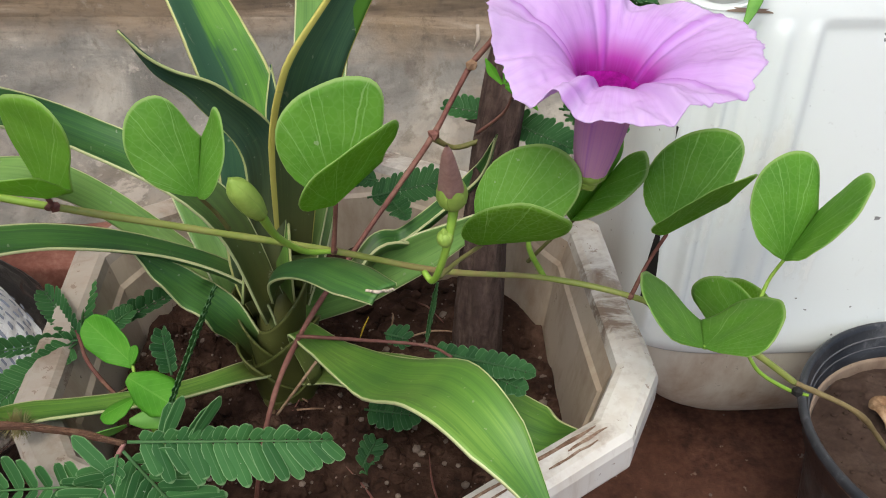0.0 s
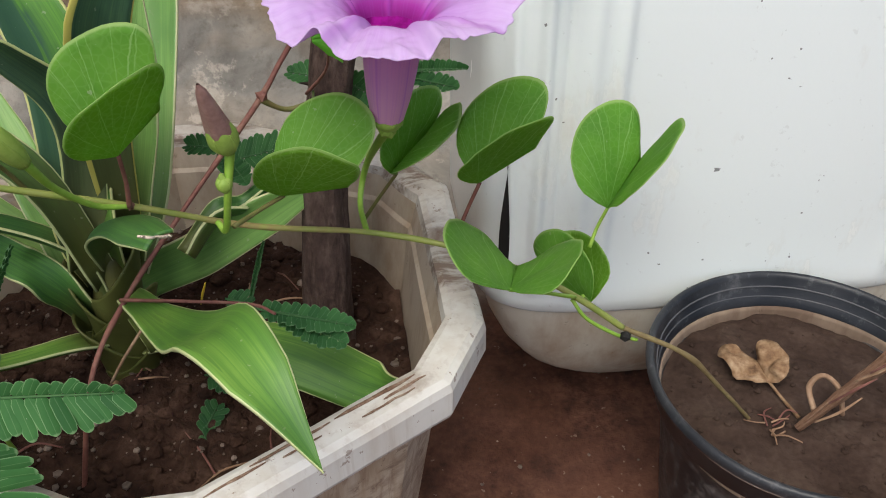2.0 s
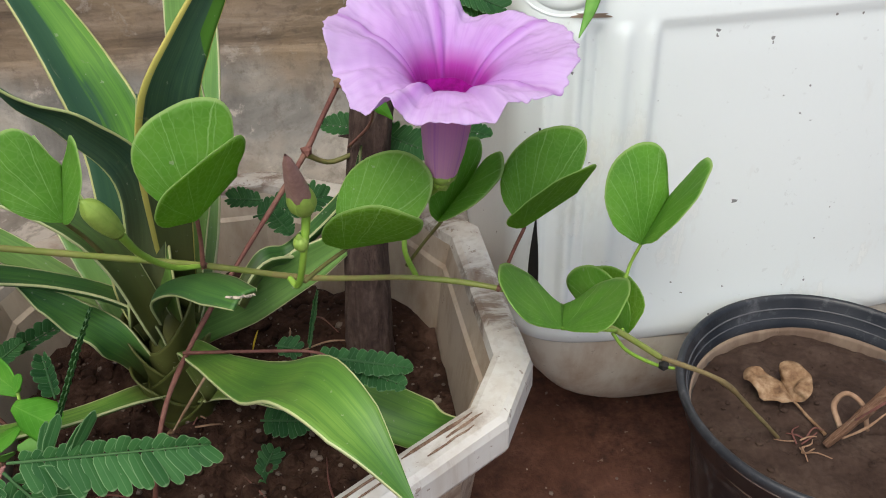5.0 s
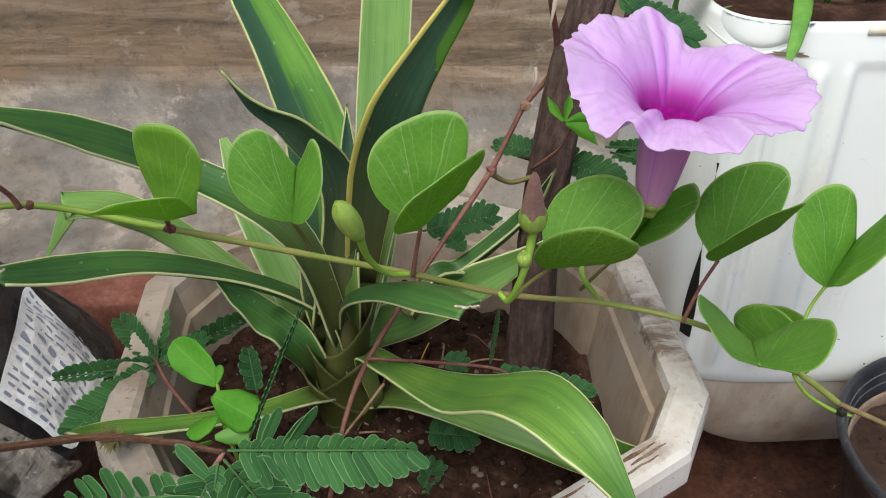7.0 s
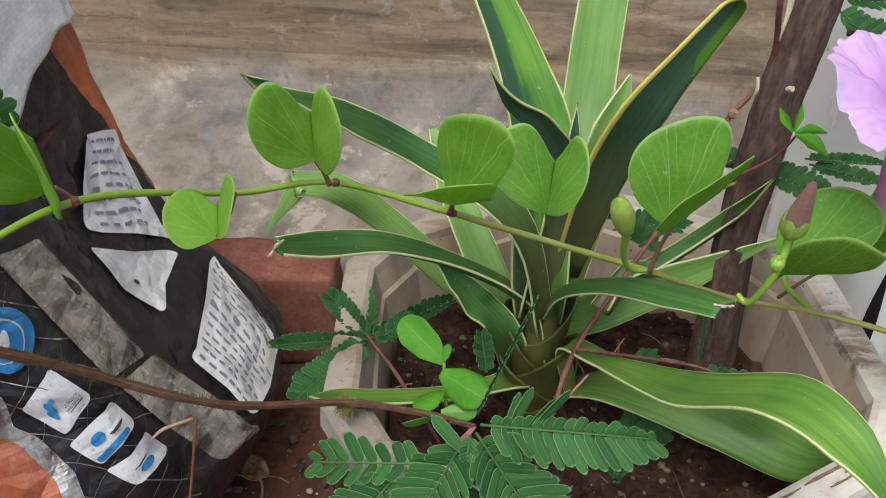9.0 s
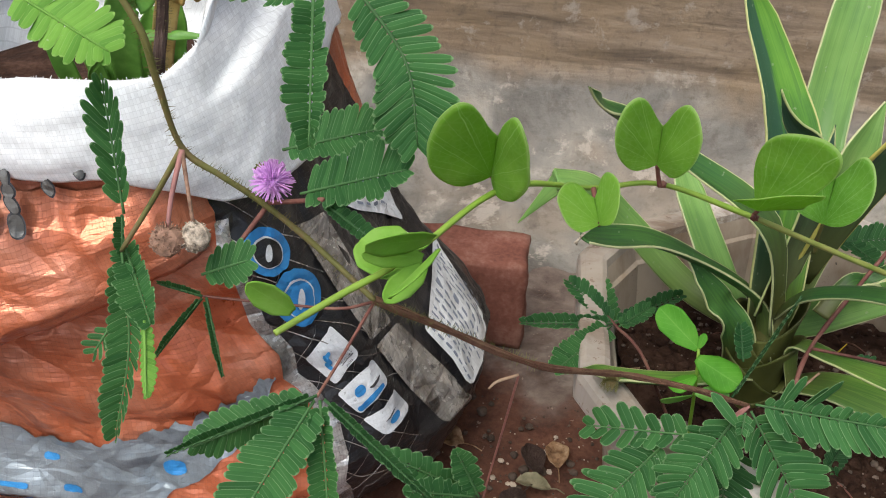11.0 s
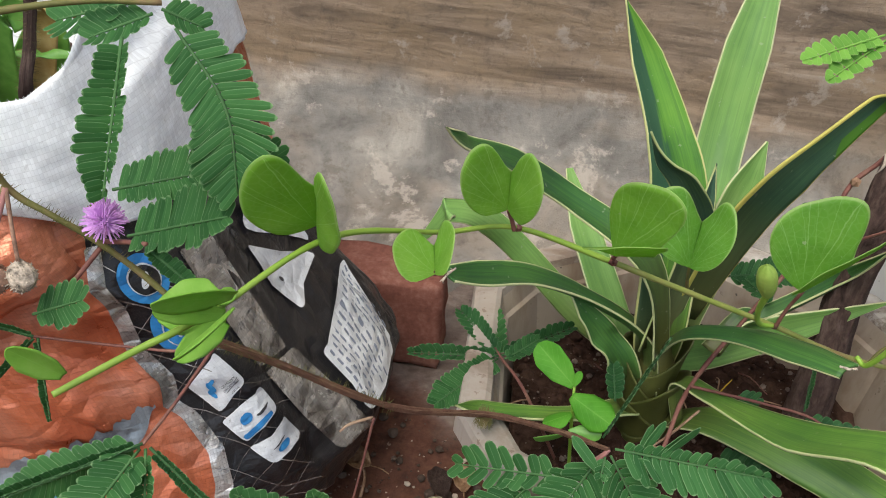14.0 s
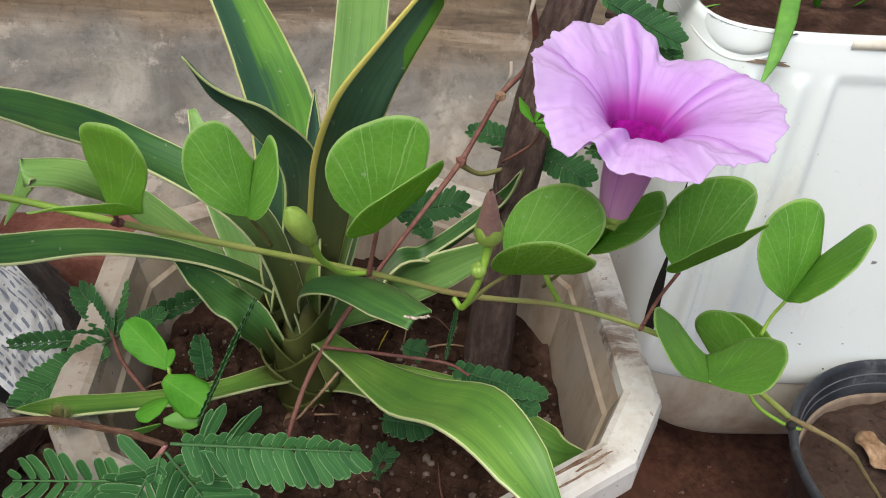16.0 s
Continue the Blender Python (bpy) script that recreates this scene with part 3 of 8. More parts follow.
M_agave_blue = make_agave("agave_blue_green", (0.030, 0.072, 0.054), (0.055, 0.120, 0.075), (0.100, 0.185, 0.088), (0.40, 0.50, 0.16), 0.012)
M_agave_gold = make_agave("agave_gold_edged", (0.034, 0.082, 0.056), (0.058, 0.128, 0.072), (0.105, 0.195, 0.085), (0.62, 0.56, 0.14), 0.014, gold=0.10, patch=(0.085, 0.23, 0.024))
M_agave_pale = make_agave("agave_pale", (0.13, 0.27, 0.070), (0.19, 0.36, 0.090), (0.27, 0.44, 0.13), (0.60, 0.62, 0.36), 0.018)
M_agave_bright = make_agave("agave_bright", (0.068, 0.175, 0.034), (0.120, 0.265, 0.042), (0.215, 0.385, 0.065), (0.50, 0.58, 0.26), 0.016)
M_pinna = make_pinna("mimosa_leaflet", (0.021, 0.084, 0.025), (0.050, 0.158, 0.045), (0.27, 0.42, 0.20))
M_pinna_light = make_pinna("mimosa_leaflet_light", (0.10, 0.26, 0.04), (0.20, 0.42, 0.07), (0.34, 0.52, 0.16))
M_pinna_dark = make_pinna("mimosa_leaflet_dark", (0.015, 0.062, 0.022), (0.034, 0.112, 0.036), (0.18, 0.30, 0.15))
M_petal = make_petal()
M_throat = plain("magenta_throat", (0.32, 0.008, 0.25), 0.7, 0.1, 0.2, 300.0)
M_wall = make_wall()
M_ground = make_ground()
M_soil = mottled("dark_soil", [(0.32, (0.013, 0.007, 0.005)), (0.5, (0.042, 0.021, 0.014)), (0.66, (0.092, 0.052, 0.036)), (0.78, (0.22, 0.15, 0.11))], 60, 0.95, 0.15, 1.0, 0.004, 5.0)
M_mud = mottled("dried_mud", [(0.3, (0.026, 0.015, 0.011)), (0.5, (0.050, 0.031, 0.023)), (0.75, (0.088, 0.060, 0.045))], 40, 0.92, 0.15, 0.8, 0.0020)
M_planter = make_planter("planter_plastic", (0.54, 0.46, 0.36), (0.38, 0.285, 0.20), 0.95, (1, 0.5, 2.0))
M_rim = make_planter("planter_rim", (0.63, 0.61, 0.565), (0.49, 0.44, 0.37), 0.24, (0.55, 1.6, 1.6))
M_planter_in = make_stained_plastic("planter_inside", (0.48, 0.40, 0.31), (0.27, 0.18, 0.115), 0.6, 0.6)
M_black = make_black("black_plastic", (0.012, 0.012, 0.014), (0.15, 0.13, 0.12), 0.56)
M_black_rim = make_black("scuffed_blue_black_rim", (0.012, 0.014, 0.018), (0.125, 0.125, 0.13), 0.61)
M_agave_base = make_agave("agave_sheath", (0.060, 0.068, 0.018), (0.100, 0.108, 0.030), (0.150, 0.165, 0.048), (0.22, 0.24, 0.08), 0.008)
M_can = make_stained_plastic("white_jerrycan", (0.80, 0.85, 0.83), (0.62, 0.59, 0.51), 0.22, 0.3, 0.5)
M_can_low = make_stained_plastic("jerrycan_stained", (0.66, 0.62, 0.52), (0.40, 0.28, 0.18), 0.55, 0.4, 0.4)
M_soil_smear = mottled("soil_smear", [(0.3, (0.09, 0.05, 0.032)), (0.5, (0.19, 0.115, 0.075)), (0.7, (0.40, 0.31, 0.235))], 120, 0.9, 0.15, 0.5, 0.0006)
M_crust = make_stained_plastic("mud_crust", (0.27, 0.20, 0.145), (0.12, 0.078, 0.055), 0.75, 0.8, 0.2)
# palest stop lightens random patches to paint in some of the cloth's sheen
M_orange = make_weave("orange_weave", [(0.3, (0.42, 0.085, 0.034)), (0.5, (0.60, 0.17, 0.075)), (0.70, (0.74, 0.33, 0.21))], 13, 0.28, 0.7, 0.18, 0.38, 1.0, 0.0, 0.12)
M_white_weave = make_weave("white_weave", [(0.3, (0.86, 0.89, 0.89)), (0.5, (0.91, 0.94, 0.945)), (0.7, (0.94, 0.96, 0.965))], 14, 0.50, 0.35, 0.24, 0.0, 0.14, 0.16, 1.1)
M_silver = make_weave("silver_weave", [(0.3, (0.16, 0.19, 0.21)), (0.5, (0.27, 0.315, 0.345)), (0.7, (0.40, 0.46, 0.50))], 20, 0.29, 0.6, 0.14, 0.3, 1.0, 0.2)
M_blackprint = make_weave("black_print", [(0.3, (0.009, 0.009, 0.011)), (0.55, (0.018, 0.018, 0.020)), (0.8, (0.055, 0.052, 0.05))], 20, 0.28, 0.5, 0.1, 0.0, 0.9, 0.12)
M_greyprint = make_weave("grey_print", [(0.34, (0.20, 0.185, 0.165)), (0.5, (0.52, 0.505, 0.475)), (0.64, (0.78, 0.77, 0.74))], 46, 0.25, 0.7, 0.3, 0.55, 1.5, 0.7)
M_blot = make_weave("dark_grey_blot", [(0.3, (0.10, 0.10, 0.095)), (0.5, (0.17, 0.17, 0.16)), (0.7, (0.27, 0.265, 0.25))], 40, 0.32, 0.5, 0.15, 0.2, 1.0, 0.3)
M_whiteprint = make_weave("white_print", [(0.3, (0.52, 0.54, 0.55)), (0.5, (0.72, 0.745, 0.76)), (0.8, (0.84, 0.85, 0.85))], 30, 0.36, 0.5, 0.14, 0.0, 0.8, 0.45)
M_blueprint = make_weave("blue_print", [(0.3, (0.02, 0.17, 0.45)), (0.7, (0.05, 0.31, 0.66))], 30, 0.42, 0.4)
M_ink_grey = plain("worn_grey_ink", (0.20, 0.23, 0.29), 0.5)
M_ink = plain("dark_ink", (0.05, 0.05, 0.055), 0.5)
M_brick = mottled("red_brick", [(0.3, (0.12, 0.045, 0.034)), (0.5, (0.20, 0.082, 0.06)), (0.75, (0.31, 0.17, 0.13))], 30, 0.9, 0.15, 0.6, 0.003)
M_bark = make_bark("grey_brown_bark", (0.030, 0.018, 0.014), (0.084, 0.053, 0.043), (0.175, 0.128, 0.104))
M_vine = mottled("vine_stem", [(0.35, (0.19, 0.25, 0.045)), (0.52, (0.26, 0.28, 0.075)), (0.66, (0.27, 0.20, 0.08)), (0.8, (0.17, 0.09, 0.05))], 18, 0.5, 0.4, 0.15, 0.0005)
M_young = mottled("young_stem", [(0.3, (0.17, 0.30, 0.035)), (0.55, (0.26, 0.38, 0.06)), (0.72, (0.30, 0.30, 0.08))], 14, 0.45, 0.4, 0.1, 0.0004)
M_green_stem = mottled("green_stalk", [(0.3, (0.17, 0.33, 0.03)), (0.7, (0.30, 0.47, 0.07))], 40, 0.45, 0.4, 0.1, 0.0004)
M_brown_stem = mottled("reddish_brown_stem", [(0.3, (0.10, 0.036, 0.030)), (0.5, (0.18, 0.072, 0.056)), (0.7, (0.26, 0.14, 0.10))], 40, 0.65, 0.3, 0.3, 0.0006)
M_olive_stem = mottled("olive_stem", [(0.3, (0.10, 0.11, 0.032)), (0.5, (0.16, 0.155, 0.048)), (0.7, (0.23, 0.15, 0.075))], 40, 0.6, 0.3, 0.3, 0.0006)
M_root_stem = mottled("rooted_stem", [(0.3, (0.11, 0.075, 0.038)), (0.5, (0.18, 0.135, 0.060)), (0.7, (0.24, 0.20, 0.085))], 40, 0.6, 0.3, 0.3, 0.0006)
M_branch = make_bark("mimosa_bark", (0.105, 0.045, 0.030), (0.235, 0.118, 0.075), (0.37, 0.25, 0.14))
M_dry_stem = mottled("dry_stem", [(0.3, (0.17, 0.095, 0.055)), (0.5, (0.30, 0.185, 0.115)), (0.7, (0.44, 0.31, 0.21))], 50, 0.8, 0.2, 0.5, 0.001, 8.0, (1, 1, 0.4))
M_dry_branch = make_bark("peeling_red_brown_bark", (0.12, 0.058, 0.036), (0.26, 0.14, 0.085), (0.42, 0.29, 0.20))
M_dead_leaf = mottled("dead_leaf", [(0.34, (0.10, 0.052, 0.028)), (0.5, (0.24, 0.145, 0.080)), (0.66, (0.40, 0.28, 0.175))], 120, 0.85, 0.15, 1.0, 0.0018, 3.0)
M_bud_green = mottled("bud_green", [(0.3, (0.20, 0.32, 0.05)), (0.7, (0.33, 0.45, 0.10))], 60, 0.5, 0.3, 0.1, 0.0004)
M_bud_pink = mottled("bud_mauve", [(0.3, (0.21, 0.105, 0.085)), (0.7, (0.36, 0.22, 0.19))], 80, 0.6, 0.3, 0.2, 0.0005)
M_puff = plain("pink_filaments", (0.62, 0.34, 0.68), 0.7)
M_pink_stalk = plain("pinkish_brown_stalk", (0.36, 0.17, 0.15), 0.7)
M_seed = plain("dry_seed_head", (0.30, 0.18, 0.125), 0.9, 0.2, 0.25, 400.0)
M_seed_pale = plain("pale_seed_head", (0.44, 0.37, 0.29), 0.9, 0.2, 0.35, 500.0)
M_grey_line = plain("grey_highlight_line", (0.075, 0.075, 0.08), 0.6)
M_pebble = plain("pebble", (0.17, 0.13, 0.105), 0.9, 0.2, 0.3)
M_chip = plain("pale_chip", (0.42, 0.35, 0.28), 0.9)
M_yellow = plain("yellow_scrap", (0.60, 0.40, 0.03), 0.6)
M_fresh = make_fresh("fresh_leaf", (0.060, 0.245, 0.016), (0.090, 0.325, 0.024), (0.14, 0.39, 0.042))
M_tip_leaf = make_fresh("tip_leaf", (0.14, 0.32, 0.036), (0.20, 0.41, 0.055), (0.27, 0.48, 0.095))
M_grass = mottled("grass_blade", [(0.3, (0.07, 0.20, 0.026)), (0.5, (0.12, 0.30, 0.045)), (0.7, (0.19, 0.39, 0.075))], 40, 0.45, 0.4, 0.2, 0.0004, 4.0)
# flat near-black; its strips stand in for the darkness of open gaps
M_dark_gap = plain("near_black", (0.012, 0.011, 0.010), 0.8)
M_dead_grey = mottled("dead_leaf_grey", [(0.3, (0.075, 0.065, 0.038)), (0.5, (0.16, 0.145, 0.09)), (0.7, (0.27, 0.245, 0.16))], 70, 0.85, 0.15, 0.9, 0.0015, 3.0)
M_dead_yellow = mottled("dead_leaf_yellow", [(0.3, (0.20, 0.11, 0.03)), (0.5, (0.42, 0.28, 0.09)), (0.7, (0.55, 0.42, 0.18))], 60, 0.7, 0.25, 0.7, 0.0012, 3.0)
M_stone = mottled("dark_stone", [(0.3, (0.040, 0.028, 0.022)), (0.7, (0.125, 0.092, 0.072))], 20, 0.9, 0.2, 0.5, 0.004)

# ---- setting: ground, wall ----
def graded(s, near, far, mid=0.0):
    k = s * 2 - 1
    return mid + near * k + math.copysign(abs(k) ** 9, k) * far


def ground_at(u, v):
    x, y = graded(u, 0.9, 60.0), graded(v, 0.9, 60.0, 0.3)
    h = 0.0
    if abs(x) < 1.2 and abs(y) < 1.5:
        h = 0.0035 * noise.noise(V((x * 9, y * 9, 0))) + 0.0018 * noise.noise(V((x * 38, y * 38, 3))) - 0.002
    return (x, y, h)


tagged(put_mesh("ground", sheet("ground", ground_at, 150, 150, M_ground)), "damp red-brown earth floor fading to dusty grey", "ground", kind="structure")
wall = box("wall_back", (4.4, 0.22, 2.3), (0.2, 0.90, 1.12), M_wall, 0.006)
tagged(put_mesh("wall_back", wall), "weathered grey and ochre plastered wall, stained", "wall", kind="structure")


def foot_at(u, v):
    x = -1.9 + 4.1 * u
    w = v * math.pi / 2
    y = 0.585 + 0.2035 * math.sin(w)
    z = 0.15 * (1 - math.cos(w)) + 0.005 * noise.noise(V((x * 12, y * 12, 5))) * min(1, 3 * v, 8 * (1 - v)) - 0.004
    return (x, y, z)


tagged(put_mesh("trim_wall_foot", sheet("trim_wall_foot", foot_at, 160, 24, M_wall)), "rough cement fillet at the wall's foot", "trim", kind="structure")

# ---- hexagonal planter ----
HEX = V((-0.0464, 0.3013, 0.0))
HEX_TURN = -0.0867


def hex_ring(R, z, cut=0.293, per=6):
    """A ring of a hexagon with cut corners, points in order."""
    pts = []
    corners = [HEX + V((R * math.sin(math.pi / 3 * k + HEX_TURN), R * math.cos(math.pi / 3 * k + HEX_TURN), z)) for k in range(6)]
    outline = []
    for k in range(6):
        a, b, c = corners[k - 1], corners[k], corners[(k + 1) % 6]
        outline += [b.lerp(a, cut * 0.5), b.lerp(c, cut * 0.5)]
    for k in range(12):
        a, b = outline[k], outline[(k + 1) % 12]
        pts += [a.lerp(b, j / per) for j in range(per)]
    return pts


def hex_shell(name, rings, mat, wob=0.0008):
    verts, faces = [], []
    for R, z in rings:
        for p in hex_ring(R, z):
            verts.append(p + V((1, 1, 0.6)) * wob * noise.noise(p * 40))
    n = 72
    for i in range(len(rings) - 1):
        for j in range(n):
            a, b = i * n + j, i * n + (j + 1) % n
            faces.append((a, b, b + n, a + n))
    me = mesh_from(name, verts, faces, mat, smooth=False)
    return me


planter = base("planter", HEX, "off-white hexagonal plastic planter with dirty rim, full of soil", "planter")
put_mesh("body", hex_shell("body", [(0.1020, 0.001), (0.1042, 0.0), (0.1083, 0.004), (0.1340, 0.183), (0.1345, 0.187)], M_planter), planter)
put_mesh("rim", hex_shell("rim", [(0.1345, 0.187), (0.1524, 0.1865), (0.1536, 0.189), (0.1534, 0.201), (0.1521, 0.2045), (0.1488, 0.2060), (0.1377, 0.2060), (0.1345, 0.2045),
                                  (0.1330, 0.200)], M_rim), planter, "thick white rim with scuffed brown stains")
put_mesh("inner_wall", hex_shell("inner_wall", [(0.1330, 0.200), (0.1297, 0.188), (0.1275, 0.186), (0.1180, 0.120), (0.0520, 0.118)], M_planter_in), planter, "brown-stained inside wall")


def rim_smear(u0, u1, across, width, seed):
    """A thin ragged streak of dried soil on the top of the rim's front edge: u along the edge, across from its inner side."""
    a, b = (hex_ring(0.1377 + 0.0111 * across, 0.2064)[k] for k in (30, 36))
    pts = [a.lerp(b, u0 + (u1 - u0) * k / 5) + V((0, 0.0010 * noise.noise(V((k * 1.7, seed, 0))), 0)) for k in range(6)]
    wid = [0.0003] + [width * (0.55 + 0.9 * abs(noise.noise(V((k * 1.3, seed, 4))))) for k in range(5)] + [0.0003]
    put_mesh("soil_smear", ribbon("soil_smear", pts, wid, M_soil_smear, side=(0.5, -0.85, 0), fold=0.0, n=60, m=4), planter, "dried brown soil smear on the rim", 0.0003)


for row in ((0.04, 0.42, 0.10, 0.0022, 1.0), (0.02, 0.22, 0.42, 0.0016, 2.0), (0.10, 0.34, 0.70, 0.0012, 3.0), (0.44, 0.78, 0.12, 0.0018, 4.0), (0.50, 0.66, 0.50, 0.0012, 5.0), (0.72, 0.96, 0.30, 0.0014, 6.0)):
    rim_smear(*row)


def soil_disc(name, c, R, z, mat, bumps, hexagon=False, rings=46, n=120):
    verts, faces = [V((c[0], c[1], z))], []
    verts[0].z += bumps(verts[0])
    for i in range(1, rings + 1):
        for j in range(n):
            w = 2 * math.pi * j / n
            r = R * i / rings
            if hexagon:
                t = (math.pi / 2 - w - HEX_TURN) % (math.pi / 3) - math.pi / 6
                r *= math.cos(math.pi / 6) / math.cos(t)
            p = V((c[0] + r * math.cos(w), c[1] + r * math.sin(w), z))
            p.z += bumps(p)
            verts.append(p)
    for j in range(n):
        faces.append((0, 1 + j, 1 + (j + 1) % n))
    for i in range(rings - 1):
        for j in range(n):
            a, b = 1 + i * n + j, 1 + i * n + (j + 1) % n
            faces.append((a, a + n, b + n, b))
    return mesh_from(name, verts, faces, mat)


def planter_bumps(p):
    return 0.009 * noise.noise(p * 18) + 0.007 * noise.noise(p * 55) + 0.0045 * noise.noise(p * 150) - 0.10 * (p.x - HEX.x)


put_mesh("soil", soil_disc("soil", HEX, 0.1205, 0.152, M_soil, planter_bumps, True), planter, "dark crumbly soil")


def pebbles(name, spots, mat, seed, flat=0.7):
    rnd = random.Random(seed)
    bits = []
    for p, r in spots:
        bm = bmesh.new()
        bmesh.ops.create_icosphere(bm, subdivisions=2 if r > 0.003 else 1, radius=r)
        o = V((rnd.random() * 9, rnd.random() * 9, rnd.random() * 9))
        for v in bm.verts:
            v.co *= 1 + 0.35 * noise.noise(v.co / r * 0.9 + o)
            v.co.z *= flat
        bmesh.ops.rotate(bm, matrix=Matrix.Rotation(rnd.random() * 6.3, 3, "Z"), verts=bm.verts)
        bits.append(([v.co + V(p) for v in bm.verts], [tuple(v.index for v in f.verts) for f in bm.faces]))
        bm.free()
    return join(name, bits, mat, False)


def scatter(n, c, R, z, seed, lo, hi, bumps=None):
    rnd = random.Random(seed)
    out = []
    for _ in range(n):
        w, r = rnd.random() * 6.283, R * math.sqrt(rnd.random())
        p = V((c[0] + r * math.cos(w), c[1] + r * math.sin(w), z))
        if bumps:
            p.z += bumps(p)
        out.append((p, lo + (hi - lo) * rnd.random() ** 4))
    return out


tagged(put_mesh("soil_crumbs", pebbles("soil_crumbs", scatter(3200, HEX, 0.104, 0.1515, 5, 0.0007, 0.0050, planter_bumps), M_soil, 1, 0.6)), "loose soil crumbs and clods on the planter's soil", "soil", kind="stuff")
tagged(put_mesh("soil_grit", pebbles("soil_grit", scatter(650, HEX, 0.104, 0.153, 6, 0.0005, 0.0024, planter_bumps), M_pebble, 2)), "small pale grit scattered on the soil", "grit", kind="stuff")

# ---- black nursery pot ----
POT = V((0.257, 0.283, 0.0))
pot = base("nursery_pot", POT, "round black plastic nursery pot with scuffed rim and dried mud", "flower pot")
put_mesh("body", lathe("body", [(0.0, 0.002), (0.052, 0.0), (0.054, 0.003), (0.0595, 0.04), (0.0675, 0.104), (0.0695, 0.118), (0.0725, 0.119)], POT, M_black, wob=0.004), pot)
put_mesh("rim", lathe("rim", [(0.0725, 0.119), (0.0735, 0.1195), (0.0765, 0.134), (0.0795, 0.1365), (0.0805, 0.139), (0.0800, 0.1415), (0.0785, 0.1428), (0.0768, 0.1420),
                              (0.0758, 0.140), (0.0742, 0.135), (0.0738, 0.1345), (0.0728, 0.129), (0.0720, 0.1285), (0.0705, 0.118)], POT, M_black_rim, wob=0.004), pot, "scuffed bluish-black rim")
put_mesh("chalk_line", lathe("chalk_line", [(0.0765, 0.1342), (0.0771, 0.1338), (0.0768, 0.1328), (0.0762, 0.1330)], POT, M_chip, wob=0.006), pot, "pale dried splash line under the rim")
# thin grey rings paint the highlights on the two inner step ridges
for r, z in ((0.0740, 0.1352), (0.0727, 0.1292)):
    put_mesh("ridge_highlight", lathe("ridge_highlight", [(r + 0.0004, z + 0.0004), (r - 0.0002, z + 0.0002), (r - 0.0003, z - 0.0002), (r, z - 0.0004)], POT, M_grey_line, wob=0.004), pot, "step ridge inside the rim with its highlight painted grey")
put_mesh("mud_line", lathe("mud_line", [(0.0712, 0.1232), (0.0704, 0.1235), (0.0695, 0.1212), (0.0690, 0.113)], POT, M_crust, wob=0.02), pot, "tan dried mud ring inside the wall")


CRACKS = ((((0.2742, 0.2710, 0.1205), (0.2868, 0.2684, 0.1205), (0.2957, 0.2630, 0.1205), (0.2994, 0.2544, 0.1205))), (((0.2994, 0.2707, 0.1205), (0.3104, 0.2690, 0.1205), (0.2994, 0.2544, 0.1205), (0.2999, 0.2409, 0.1205))), (((0.3104, 0.2690, 0.1205), (0.3160, 0.2899, 0.1205), (0.3085, 0.3049, 0.1205))))
CRACK_PTS = [[(q.x + 0.001 * noise.noise(q * 300), q.y + 0.001 * noise.noise(q * 300 + V((5, 5, 5)))) for q in spline(c, 40)] for c in CRACKS]


def pot_bumps(p):
    d = math.hypot(p.x - POT.x, p.y - POT.y)
    near = min(math.hypot(p.x - x, p.y - y) for c in CRACK_PTS for x, y in c)
    return 0.0036 * noise.noise(p * 30) + 0.0016 * noise.noise(p * 90) + 0.0010 * noise.noise(p * 220) - 0.007 * max(0, 1 - near / 0.0011) - 0.003 * (d / 0.07) ** 8


put_mesh("soil", soil_disc("soil", POT, 0.0695, 0.1205, M_mud, pot_bumps, rings=90, n=260), pot, "smooth cracked grey-brown dried mud")
tagged(put_mesh("mud_crumbs", pebbles("mud_crumbs", scatter(420, POT, 0.064, 0.1207, 41, 0.0004, 0.0026, pot_bumps), M_mud, 42, 0.6)), "small mud crumbs on the pot's dried mud", "soil", kind="stuff")

# ---- white jerrycan cut open as a planter ----
CAN = V((0.245, 0.460, 0.0))
CAN_TURN = radians(4)


def can_scale(z):
    table = [(0.0, 0.34), (0.008, 0.42), (0.021, 0.55), (0.036, 0.675), (0.051, 0.775), (0.070, 0.865), (0.09, 0.930), (0.112, 0.972), (0.1165, 0.974), (0.120, 1.0), (0.20, 1.0), (0.30, 1.0), (0.318, 0.992), (0.335, 0.965)]
    for (z0, s0), (z1, s1) in zip(table, table[1:]):
        if z <= z1:
            return s0 + (s1 - s0) * (z - z0) / (z1 - z0)
    return table[-1][1]


